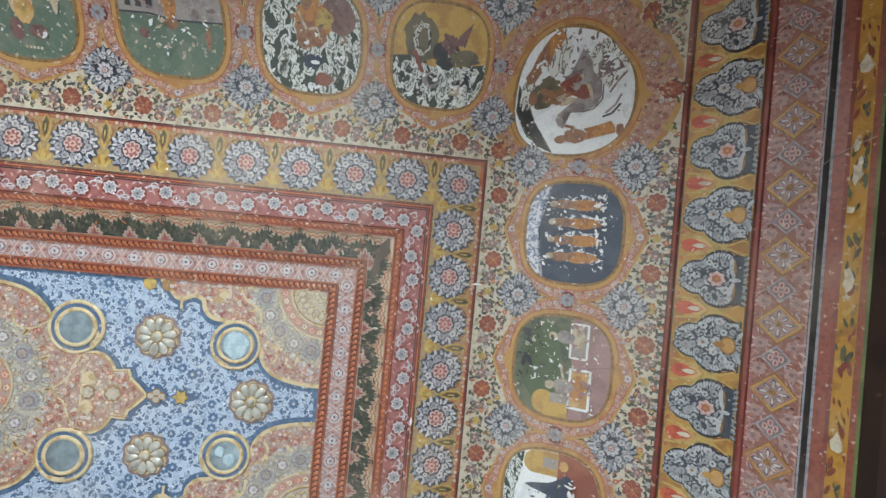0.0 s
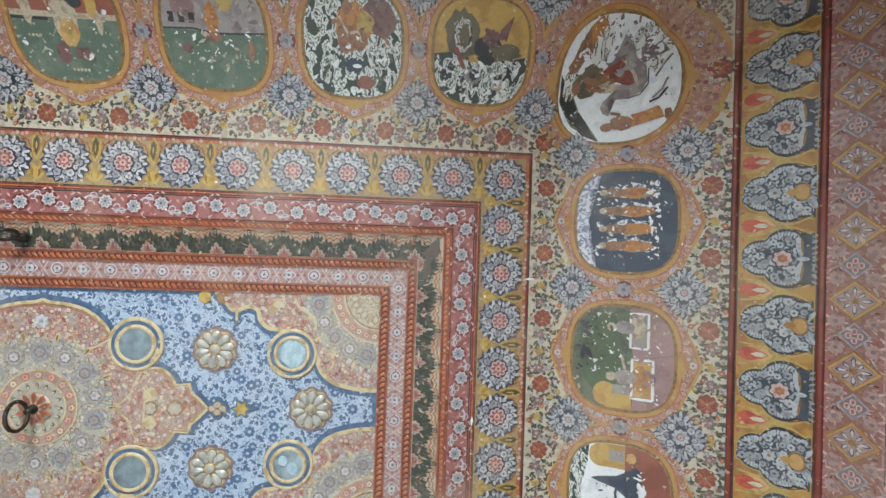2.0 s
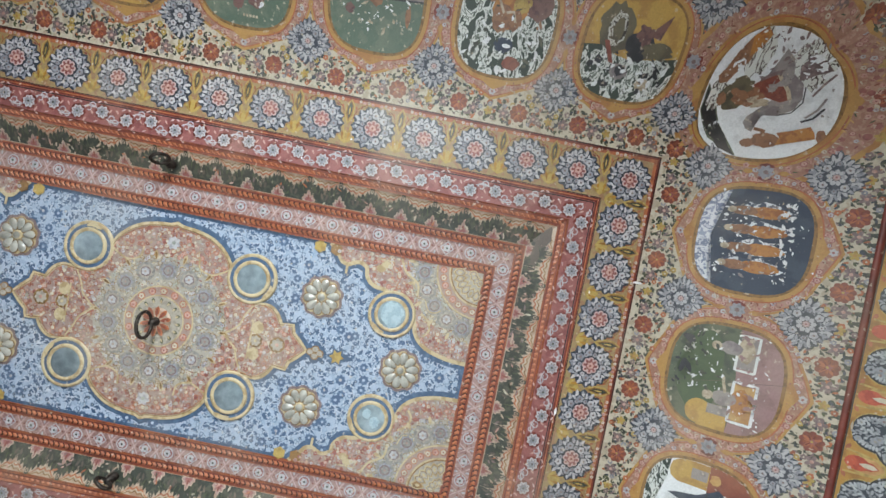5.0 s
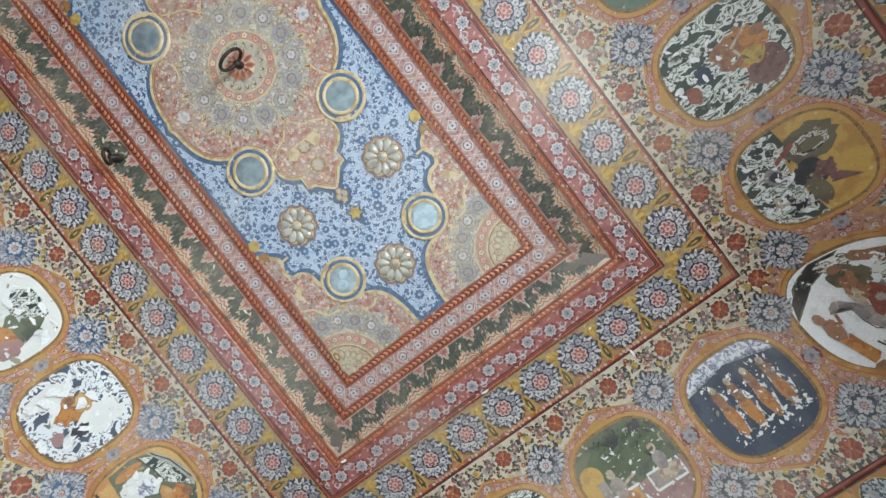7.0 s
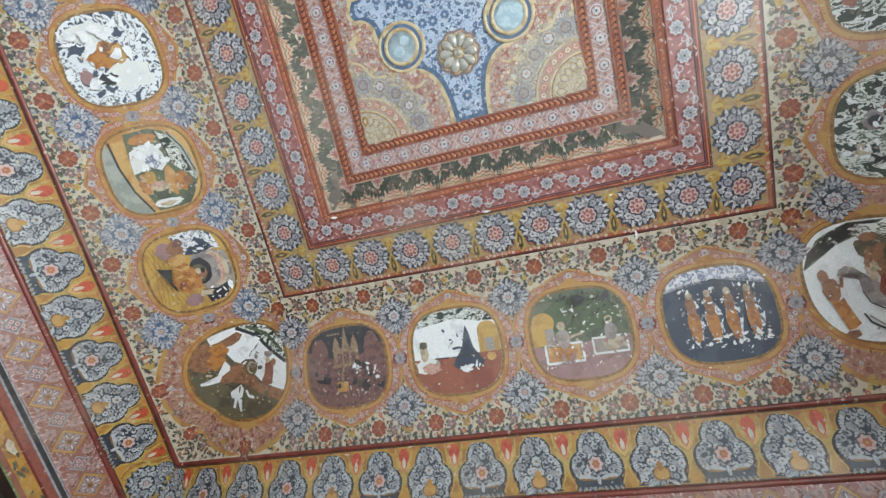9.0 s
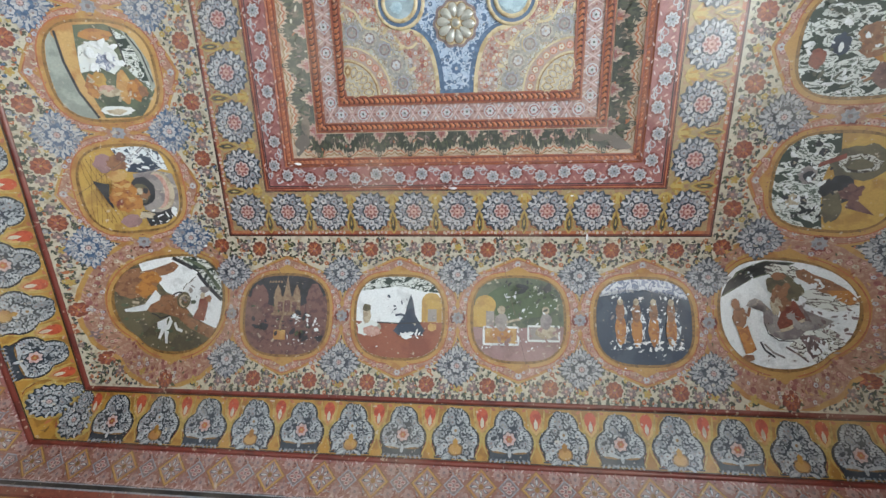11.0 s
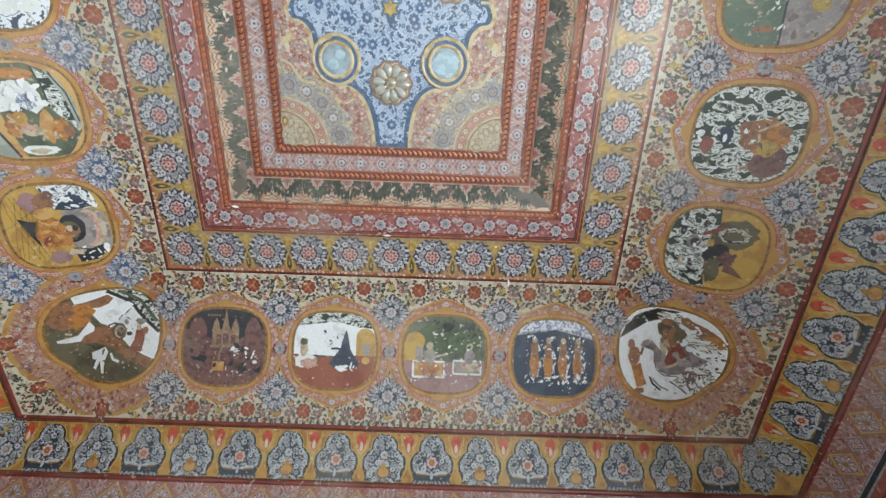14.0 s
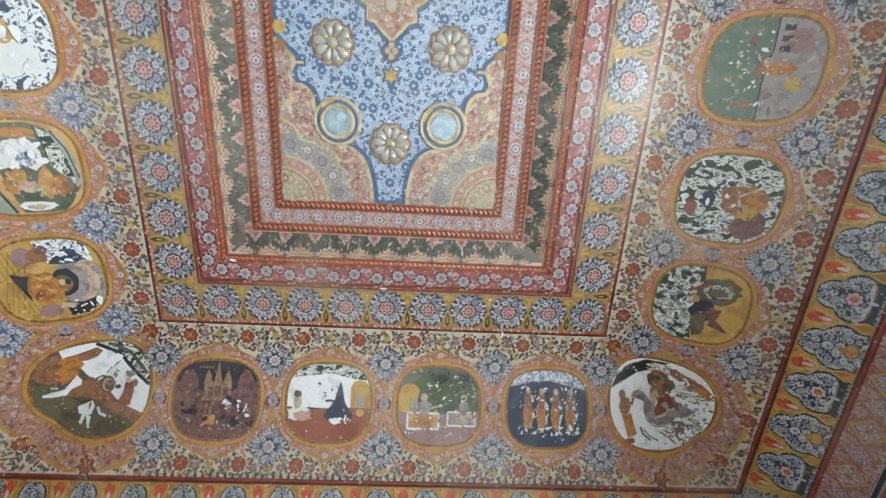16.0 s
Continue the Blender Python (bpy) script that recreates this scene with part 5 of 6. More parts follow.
POND = [("scene", "pond", ring(0, 0, 1, 1, 40, 3)), ("upper", "stone_grey", [(-1, 0.10), (0, 0.06), (1, 0.10), (0.98, 0.6), (0.6, 1), (0, 1), (-0.6, 1), (-0.98, 0.6)]), ln("dusk", [(-0.99, 0.09), (-0.4, 0.11), (0, 0.04), (0.5, 0.06), (0.99, 0.09)], 0.035),
        bl("figure_orange", -0.02, 0.30, 0.13, 0.30, 0.15), bl("skin_brown", 0.0, -0.02, 0.13, 0.10, 0.2), bl("yellow", 0.26, 0.58, 0.14, 0.16, 0.2), bl("mauve", -0.55, 0.5, 0.26, 0.24, 0.2), bl("skin_brown", 0.7, -0.22, 0.06, 0.2, 0.2), bl("maroon", -0.55, -0.25, 0.1, 0.1, 0.2)] + \
    [rc("dusk", -0.85 + 0.2 * j, 0.2, -0.74 + 0.2 * j, 0.38, "opening") for j in range(3)] + fk("white", 30, -0.85, -0.5, 0.85, 0.15, 0.035, 20) + fk("figure_cream", 20, -0.8, -0.6, 0.8, 0.8, 0.04, 21) + fk("plum", 16, -0.8, 0.2, 0.9, 0.8, 0.05, 22)

COURT = [("scene", "pond", ring(0, 0, 1, 1, 40, 3)), ("upper", "brick_floor", [(-1, 0.22), (0, 0.20), (1, 0.16), (0.98, 0.6), (0.6, 1), (0, 1), (-0.6, 1), (-0.98, 0.6)]), rc("figure_cream", -0.98, 0.14, 0.98, 0.24, "rail"), rc("dusk", -0.98, 0.08, -0.3, 0.13, "rail"),
         bl("figure_cream", 0.02, 0.15, 0.24, 0.42, 0.12), bl("ochre_pale", 0.05, -0.12, 0.18, 0.24, 0.1), bl("yellow", 0.05, -0.1, 0.08, 0.16, 0.1), bl("maroon", -0.14, -0.48, 0.12, 0.2, 0.15), bl("maroon", 0.26, -0.48, 0.18, 0.12, 0.15),
         bl("figure_cream", -0.66, 0.35, 0.10, 0.36, 0.2), bl("ochre_wall", 0.56, 0.5, 0.1, 0.36, 0.2), bl("figure_cream", 0.66, 0.1, 0.07, 0.2, 0.2), bl("dusk", 0.26, 0.44, 0.14, 0.12, 0.2)] + fk("white", 20, -0.85, -0.6, 0.85, 0.3, 0.03, 23) + bars("figure_cream", -0.7, -0.22, 4) + bars("figure_cream", 0.0, -0.8, 5)

BARGE = [("scene", "ochre_wall", ring(0, 0, 1, 1, 40, 3)), ("lower", "dusk", [(0.0, 0.1), (0.95, 0.2), (0.98, -0.5), (0.6, -0.95), (0.2, -0.7), (0.0, -0.4)]), rc("figure_cream", -0.85, -0.30, 0.1, 0.0, "hall"), rc("red_flower", -0.7, -0.52, 0.25, -0.40, "carpet"),
         rc("white", -0.2, -0.36, -0.08, 0.05, "column"), rc("white", 0.1, -0.36, 0.22, 0.05, "column"), bl("figure_orange", -0.45, 0.38, 0.22, 0.26, 0.2), bl("skin_brown", 0.1, 0.4, 0.2, 0.2, 0.2), rc("stone_grey", -0.3, -0.75, 0.7, -0.62, "step")] + fk("white", 26, 0.1, -0.6, 0.9, 0.2, 0.045, 24)

NICHE = [("scene", "ochre_wall", ring(0, 0, 1, 1, 40, 3))] + [ln("gold_dark", [(-0.95 + 0.10 * j, -0.75), (-0.65 + 0.10 * j, 0.75)], 0.010) for j in range(5)] + [ln("gold_dark", [(-0.55 + 0.10 * j, -0.75), (-0.95 + 0.10 * j, 0.75)], 0.010) for j in range(5)] + \
    [("sky", "flake_blue", [(-0.22, 0.95), (-0.10, 0.70), (0.0, 0.42), (0.35, 0.36), (0.72, 0.44), (0.86, 0.40), (0.74, 0.86), (0.3, 1)]), ("sky", "ink_blue", [(0.0, 0.42), (0.20, 0.66), (0.36, 0.82), (0.52, 0.70), (0.70, 0.46), (0.35, 0.36)]),
     bl("mauve", -0.42, 0.62, 0.20, 0.20, 0.15), bl("skin_brown", -0.16, 0.62, 0.20, 0.16, 0.25), bl("maroon", -0.06, 0.76, 0.10, 0.10, 0.2), bl("ochre_pale", -0.20, 0.34, 0.20, 0.12, 0.2),
     ("wall", "stone_grey", [(0.10, 0.36), (0.60, 0.42), (0.92, 0.32), (0.99, -0.10), (0.92, -0.60), (0.66, -0.72), (0.20, -0.50)]), bl("figure_cream", 0.60, -0.08, 0.30, 0.46, 0.03), bl("pink", 0.55, -0.07, 0.24, 0.41, 0.03), bl("stone_grey", 0.46, -0.07, 0.24, 0.40, 0.03),
     bl("dusk", 0.24, -0.05, 0.26, 0.34, 0.05), bl("olive", 0.20, -0.10, 0.18, 0.24, 0.08), ("shade", "dusk", [(-0.72, 0.26), (-0.52, 0.18), (-0.40, 0.16), (-0.46, -0.06), (-0.42, -0.46), (-0.52, -0.24), (-0.62, 0.02)]),
     bl("figure_orange", -0.16, -0.14, 0.28, 0.36, 0.16), bl("figure_orange", 0.04, -0.30, 0.16, 0.18, 0.2), bl("skin_brown", 0.26, -0.10, 0.12, 0.14, 0.25), bl("figure_cream", 0.18, -0.04, 0.06, 0.08, 0.2), bl("dusk", 0.30, -0.04, 0.06, 0.07, 0.2),
     bl("mauve", -0.12, -0.74, 0.22, 0.16, 0.15), ("floor", "dusk", [(0.14, -0.52), (0.50, -0.58), (0.80, -0.48), (0.86, -0.62), (0.62, -0.86), (0.24, -0.90)]), bl("figure_cream", 0.20, -0.62, 0.16, 0.08, 0.3), bl("white", 0.82, -0.58, 0.06, 0.12, 0.3)] + \
    fk("white", 14, 0.1, -0.9, 0.8, -0.5, 0.04, 25) + fk("white", 16, 0.0, 0.45, 0.7, 0.9, 0.05, 26) + fk("ochre_pale", 12, -0.4, -0.4, 0.1, 0.2, 0.05, 27) + fk("red_flower", 6, -0.3, -0.5, 0.1, 0.0, 0.05, 66)

TENT = [("scene", "ochre_pale", ring(0, 0, 1, 1, 40, 3)), ("curtain", "curtain", [(-1, 0.6), (-0.84, 0.84), (-0.72, 0.6), (-0.68, 0.1), (-0.52, -0.45), (-0.30, -0.98), (-0.7, -0.9), (-1, -0.5)]), ln("dusk", [(-0.72, 0.8), (-0.68, 0.2), (-0.54, -0.4), (-0.28, -0.95)], 0.05),
        ("view", "moss", [(-0.36, 0.92), (0.2, 0.96), (0.6, 0.80), (0.88, 0.3), (0.92, -0.4), (0.6, -0.95), (-0.16, -0.95), (-0.30, -0.5), (-0.42, 0.0), (-0.40, 0.5)]), bl("figure_orange", 0.02, 0.74, 0.30, 0.12, 0.2),
        ("cloud_bank", "flake_white", [(-0.36, 0.50), (-0.1, 0.62), (0.20, 0.60), (0.34, 0.36), (0.36, 0.10), (0.20, -0.04), (-0.05, 0.10), (-0.25, 0.02), (-0.42, -0.02), (-0.40, 0.3)]), ("cloud_bank", "cloud", wob(0.10, 0.22, 0.22, 0.16, 0.3, 26, 8)),
        ("curtain", "flake_green", [(0.34, 0.86), (0.56, 0.72), (0.70, 0.40), (0.84, 0.0), (0.88, -0.40), (0.72, -0.20), (0.52, 0.0), (0.44, 0.30)]), ("curtain", "curtain", [(0.50, 0.86), (0.72, 0.66), (0.92, 0.20), (0.96, -0.3), (0.88, -0.40), (0.84, 0.0), (0.70, 0.44)]),
        ln("dusk", [(0.30, 0.90), (0.42, 0.50), (0.46, 0.10)], 0.03), ln("dusk", [(0.58, 0.78), (0.80, 0.40), (0.93, -0.2)], 0.03), bl("figure_orange", -0.22, -0.28, 0.18, 0.24, 0.25), bl("ochre_wall", -0.10, -0.16, 0.12, 0.16, 0.2), bl("ochre_pale", 0.34, -0.30, 0.14, 0.34, 0.12), bl("figure_orange", 0.56, -0.36, 0.16, 0.24, 0.2),
        bl("figure_cream", 0.06, -0.40, 0.22, 0.10, 0.25), bl("pink", -0.02, -0.34, 0.16, 0.07, 0.25), bl("skin_brown", 0.70, -0.40, 0.10, 0.12, 0.2), bl("flake_white", 0.12, -0.80, 0.34, 0.10, 0.2), bl("figure_cream", 0.10, -0.82, 0.20, 0.06, 0.3)] + fk("white", 22, -0.35, 0.0, 0.6, 0.6, 0.05, 27) + fk("figure_cream", 12, -0.3, -0.5, 0.6, -0.1, 0.04, 67)

FLAKE = [("scene", "flake_blue", ring(0, 0, 1, 1, 40, 3)), bl("flake_white", 0.3, -0.4, 0.5, 0.3, 0.2), bl("flake_white", -0.3, 0.6, 0.5, 0.2, 0.2), bl("figure_orange", -0.1, 0.1, 0.40, 0.26, 0.3), bl("skin_brown", 0.1, 0.2, 0.26, 0.16, 0.3), bl("mauve", -0.6, -0.3, 0.14, 0.14, 0.2), bl("dusk", -0.2, -0.42, 0.2, 0.14, 0.3), bl("ochre_pale", 0.2, 0.08, 0.2, 0.2, 0.3)] + fk("white", 40, -0.9, -0.8, 0.9, 0.9, 0.08, 28)
CLOUDY = [("scene", "flake_white", ring(0, 0, 1, 1, 40, 3)), bl("moss", 0.2, -0.3, 0.4, 0.4, 0.25), bl("flake_green", 0.5, 0.1, 0.3, 0.4, 0.2), bl("figure_orange", -0.2, -0.4, 0.24, 0.3, 0.2), bl("mauve", -0.3, -0.6, 0.3, 0.2, 0.2), bl("olive", -0.2, 0.1, 0.12, 0.12, 0.2)] + fk("white", 40, -0.8, -0.8, 0.8, 0.8, 0.08, 29)


def medallion(where, centre, picture, label, a, b, p=3.0, group="painted medallions round the ceiling"):
    """where takes the picture's own coordinates in metres from its centre, up in its own sense."""
    c = Vector(where(0, 0, 0))
    thing = tagged(new("painted_medallion"), label, "painting", group)
    thing.location = c
    local = lambda x, y, h: tuple(Vector(where(x, y, h)) - c)

    art = Art(local)
    n = 56
    rim = [ring(0, 0, a + w, b + w, n, p - 0.3) for w in (0.034, 0.010, 0.004, -0.004)]
    # rings between outlines, in steps that follow the curve
    art.band(ring(0, 0, a + 0.026, b + 0.026, n, p - 0.3), rim[1], 6, "ochre")
    art.band(ring(0, 0, a + 0.030, b + 0.030, n, p - 0.3), ring(0, 0, a + 0.025, b + 0.025, n, p - 0.3), 7, "terracotta")
    art.band(rim[1], rim[3], 7, "gold_dark")
    for sg in (-1, 1):
        art.face([(-0.06, sg * (b + 0.022)), (0.06, sg * (b + 0.022)), (0.0, sg * (b + 0.055))], 7, "ochre")
    art.object("border", thing, "ochre painted border")
    groups = {}
    for q, shape in enumerate(picture):
        groups.setdefault((shape[0], q if shape[0] != "flake" and shape[0] != "lettering" else shape[1]), []).append((q, shape))
    for (name, _), list_ in groups.items():
        art = Art(local)
        for q, shape in list_:
            pts = shape[2]
            lay = 8 + q * 0.42 if name not in ("flake",) else 8 + q * 0.12 + 12
            if len(shape) == 4:
                dense = []
                for (x0, y0), (x1, y1) in zip(pts, pts[1:]):
                    dense += [(x0 + (x1 - x0) * t / 4, y0 + (y1 - y0) * t / 4) for t in range(4)]
                dense.append(pts[-1])
                art.stroke([(x * a, y * b) for x, y in (inside_shape(*w, p) for w in dense)], shape[3] * a, lay, shape[1])
                continue
            fine = []
            m = 1 if len(pts) > 16 else 3
            for j, (x0, y0) in enumerate(pts):
                x1, y1 = pts[(j + 1) % len(pts)]
                fine += [(x0 + (x1 - x0) * t / m, y0 + (y1 - y0) * t / m) for t in range(m)]
            fine = [inside_shape(*w, p) for w in fine]
            if name == "scene":
                fine = ring(0, 0, 0.985, 0.985, 56, p)
            fine = [(x * a, y * b) for x, y in fine]
            size = max(max(f[0] for f in fine) - min(f[0] for f in fine), max(f[1] for f in fine) - min(f[1] for f in fine))
            art.fan(fine, lay, shape[1], rings=max(1, int(size / 0.05)) if name != "flake" else 1)
        ob = art.object("picture_ground" if name == "scene" else "bare_plaster" if name in ("flake", "bare") else name, thing)
        if name in ("flake", "lettering"):
            ob["kind"] = "stuff"
    return thing


def on_side(k, s, mode):
    m = at(k, s)
    if mode == "in":      # the picture's top lies towards the middle of the ceiling
        return lambda x, y, h: m @ Vector(cove(x, UM - y, h))
    if mode == "out":
        return lambda x, y, h: m @ Vector(cove(-x, UM + y, h))
    return lambda x, y, h: m @ Vector(cove(-y, UM - x, h))


def on_corner(sx, far):
    if far:
        return lambda x, y, h: Vector(over(sx * CX - x, -LEN - CY + y, h))
    return lambda x, y, h: Vector(over(sx * CX + x, CY - y, h))


LAB = {"t": "medallion painted with a domed temple between maroon hills", "w": "medallion painted with a dark tree against flaked white plaster",
       "g": "medallion painted with two seated figures in a green garden", "n": "dark blue medallion with four upright orange figures, flaking",
       "l": "corner medallion with a grey beast on bare white plaster", "h": "corner medallion with a hunt on olive ground, half flaked",
       "c": "ochre medallion with a dark beast, its foot badly flaked", "s": "badly flaked green and white medallion with an orange figure",
       "p": "medallion with a grey town above a green pond", "o": "medallion with a pale figure on green before a red wall",
       "b": "ochre medallion with a white hall and red carpet", "i": "ochre medallion with figures beside a round niche",
       "e": "medallion with a pale curtain before a green view", "f": "medallion almost lost in blue and white flaking", "y": "medallion of flaked white cloud over green ground"}
PIC = {"t": TEMPLE, "w": WHITE, "g": GREEN, "n": NAVY, "l": LION, "h": HUNT, "c": CAVE, "s": SHINY, "p": POND, "o": COURT, "b": BARGE, "i": NICHE, "e": TENT, "f": FLAKE, "y": CLOUDY}
for k, kinds, mode, a, b in (("E", "twgn", "in", 0.215, 0.198), ("R", "cspobops", "out", 0.196, 0.200), ("W", "gwtn", "in", 0.215, 0.198), ("L", "gopwyfei", "side", 0.200, 0.196)):
    for q, place in zip(kinds, PLACES[k]):
        aa, bb = (a, b) if mode != "side" else (b, a)
        medallion(on_side(k, place, mode), None, PIC[q], LAB[q], aa, bb)
for sx, far, q in ((1, False, "l"), (-1, False, "h"), (1, True, "h"), (-1, True, "l")):
    medallion(on_corner(sx, far), None, PIC[q], LAB[q], 0.252, 0.235, 2.4)


# ---- sunk panel ----
PZ0 = 3.566


def pan(w, v, h=0.0):
    return (w, YC + v, PZ0 - h)


def both(art):
    """A half of the panel and its mirror image."""
    flip = Matrix.Translation((0, 2 * YC, 0)) @ Matrix.Diagonal((1, -1, 1, 1))
    return [(art, Matrix()), (art, flip)]


QUARTER = [(0.450, 0.0), (0.438, 0.03), (0.432, 0.09), (0.412, 0.165), (0.370, 0.228), (0.318, 0.268), (0.262, 0.278), (0.205, 0.300), (0.165, 0.350), (0.162, 0.42), (0.166, 0.480), (0.140, 0.522),
           (0.095, 0.550), (0.100, 0.606), (0.066, 0.614), (0.036, 0.648), (0.0, 0.684)]
EDGE = smooth(QUARTER[:13], 4) + QUARTER[13:]
half = EDGE + [(-w, v) for w, v in reversed(EDGE[:-1])]
field_out = half + [(w, -v) for w, v in reversed(half[1:-1])]
CORNER = [(0.502, 0.700), (0.470, 0.735), (0.432, 0.765), (0.424, 0.785), (0.424, 0.800), (0.432, 0.812), (0.442, 0.845), (0.425, 0.880), (0.385, 0.890), (0.352, 0.925), (0.340, 0.985),
          (0.30, 1.09), (0.235, 1.135), (0.180, 1.150), (0.140, 1.180), (0.112, 1.225), (0.094, 1.290), (0.086, 1.350), (0.084, 1.402)]

blue = Art(pan)


def blue_flower(x, y, r):
    k, t = r.random(), r.uniform(0, 6.28)
    if k < 0.05:
        blue.fan(ring(x, y, 0.026, 0.026, 12), 1.4, "blue_ground")
        blue.blossom(x, y, r.uniform(0.020, 0.027), 2, "blue", "blue_ground", 8, t)
    elif k < 0.14:
        blue.blossom(x, y, r.uniform(0.008, 0.011), 1, "blue_deep", "lilac_pale", 6, t)
    else:
        for q in (-0.8, 0.0, 0.8)[:r.choice((1, 2, 3, 3))]:
            l = r.uniform(0.016, 0.026)
            blue.petal(x, y, t + q, l + 0.004, 0.0155, 0.8, "blue_pale")
            blue.petal(x, y, t + q, l, 0.0110, 1, r.choice(("blue", "blue_deep", "blue")))
        blue.stroke([(x, y), (x - 0.012 * math.cos(t), y - 0.012 * math.sin(t)), (x - 0.019 * math.cos(t + 0.8), y - 0.019 * math.sin(t + 0.8)), (x - 0.014 * math.cos(t + 1.7), y - 0.014 * math.sin(t + 1.7))], 0.0024, 1, "blue_deep")


scatter(blue, -0.50, 0.50, 0.0, 1.40, 2000, 0.0205, blue_flower, lambda x, y: True, 41)
blue.stroke([(0.495, 0), (0.495, 0.70)], 0.016, 3, "blue_deep")
blue.stroke([(-0.495, 0), (-0.495, 0.70)], 0.016, 3, "blue_deep")
blue.face([(-0.088, 1.385), (0.088, 1.385), (0.088, 1.402), (-0.088, 1.402)], 3, "blue_deep")
blue.blossom(0, 1.30, 0.026, 2, "blue", "lilac_pale", 8, 0, "blue_ground")
for sg in (-1, 1):
    blue.blossom(sg * 0.10, 0.862, 0.026, 2, "blue", "lilac_pale", 8, 0, "blue_ground")
    blue.blossom(sg * 0.16, 0.80, 0.020, 2, "blue", "lilac_pale", 8, 0, "blue_ground")
    blue.blossom(sg * 0.385, 0.62, 0.024, 2, "blue", "lilac_pale", 8, 0, "blue_ground")
merge("blue_flowers", both(blue), "small dark blue flowers and leaves on pale blue")


def field_flower(art, palette, edge):
    def draw(x, y, r):
        k = r.random()
        if k < 0.55:
            art.blossom(x, y, r.uniform(0.006, 0.0105), 7, r.choice(palette), r.choice(("gold", "rose", "cream")), r.choice((5, 6)), r.uniform(0, 6), edge if r.random() < 0.7 else None)
        else:
            art.petal(x, y, r.uniform(0, 6.28), 0.016, 0.006, 7, r.choice(palette + ("gold", "red_flower")))
    return draw


def inside_poly(pts, x, y):
    c = False
    for j in range(len(pts)):
        (x0, y0), (x1, y1) = pts[j], pts[j - 1]
        if (y0 > y) != (y1 > y) and x < (x1 - x0) * (y - y0) / (y1 - y0) + x0:
            c = not c
    return c


PINKS = ("pink", "rose", "cream", "field_grey", "diaper_white", "lilac_pale")
GREYS = ("field_grey", "lilac_pale", "cream", "curtain", "lilac")
# the middle field
mid = Art(pan)
mid.stroke([(w * 1.038, v * 1.026) for w, v in field_out], 0.028, 3, "blue_deep", True)
mid.face(field_out, 5, "field")
mid.stroke(field_out, 0.018, 8, "gold", True)
mid.stroke([(w * 0.985, v * 0.99) for w, v in field_out], 0.003, 9, "gold_dark", True)
mid.stroke([(w * 0.965, v * 0.972) for w, v in field_out], 0.003, 8, "terracotta", True)
scatter(mid, -0.45, 0.45, -0.68, 0.68, 4200, 0.0110, field_flower(mid, PINKS, "terracotta"), lambda x, y: inside_poly(field_out, x * 1.05, y * 1.04) and math.hypot(x, y) > 0.30, 42)
scatter(mid, -0.32, 0.32, -0.32, 0.32, 1700, 0.0110, field_flower(mid, GREYS, "gold_dark"), lambda x, y: 0.165 < math.hypot(x, y) < 0.30, 43)
mid.band(ring(0, 0, 0.305, 0.305, 48), ring(0, 0, 0.15, 0.15, 48), 6, "field_grey")
for j in range(14):
    t = j * math.tau / 14
    x, y = 0.232 * math.cos(t), 0.232 * math.sin(t)
    mid.blossom(x, y, 0.036, 9, "field_grey" if j % 2 else "lilac", "plum", 8, t, "stone_mid")
    mid.blossom(x, y, 0.020, 11, "lilac_pale" if j % 2 else "stone_mid", "field", 6, t + 0.3, "plum")
    mid.petal(0.275 * math.cos(t + 0.22), 0.275 * math.sin(t + 0.22), t + 0.22, 0.05, 0.020, 9, "gold")
    mid.petal(0.279 * math.cos(t + 0.22), 0.279 * math.sin(t + 0.22), t + 0.22, 0.036, 0.011, 10, "gold_dark")
for sg in (-1, 1):
    for sv in (-1, 1):
        mid.stroke(smooth([(0.0, sv * 0.30), (sg * 0.05, sv * 0.36), (sg * 0.10, sv * 0.38), (sg * 0.155, sv * 0.41)], 5), 0.008, 10, "gold")
        mid.stroke(smooth([(sg * 0.29, sv * 0.275), (sg * 0.25, sv * 0.20), (sg * 0.27, sv * 0.14), (sg * 0.32, sv * 0.13)], 5), 0.008, 10, "gold")
    mid.blossom(sg * 0.36, 0, 0.032, 10, "lilac_pale", "curtain", 7)
    mid.fan(ring(0.06, sg * 0.45, 0.030, 0.026, 10), 10, "gold")
    mid.fan(ring(-0.06, sg * 0.45, 0.030, 0.026, 10), 10, "gold")
    mid.blossom(0, sg * 0.45, 0.026, 10, "field_grey", "gold", 7, 0, "gold_dark")
    mid.stroke([(-0.09, sg * 0.425), (0.09, sg * 0.425)], 0.008, 11, "gold")
    mid.blossom(0, sg * 0.55, 0.030, 9, "field_grey", "pink", 7, 0, "gold_dark")
    # quatrefoil and star beyond the tip
    for t in range(4):
        mid.fan(ring(0.016 * math.cos(t * 1.571), sg * 0.725 + 0.022 * math.sin(t * 1.571), 0.017, 0.019, 10), 8, "gold_dark")
        mid.fan(ring(0.016 * math.cos(t * 1.571), sg * 0.725 + 0.022 * math.sin(t * 1.571), 0.012, 0.014, 10), 9, "field_grey")
    mid.fan(scallop(0, sg * 0.725, 0.052, 4, 0.3, 5), 3, "blue_deep")
    star = [(0.036 * (1 if j % 2 == 0 else 0.55) * math.sin(j * math.pi / 6), sg * 0.825 + 0.036 * (1 if j % 2 == 0 else 0.55) * math.cos(j * math.pi / 6)) for j in range(12)]
    mid.fan([(x * 1.4, sg * 0.825 + (y - sg * 0.825) * 1.4) for x, y in star], 3, "blue_deep")
    mid.fan([(-0.022, sg * 0.85), (0.022, sg * 0.85), (0.0, sg * 0.905)], 3, "blue_deep")
    mid.fan(star, 8, "yellow")
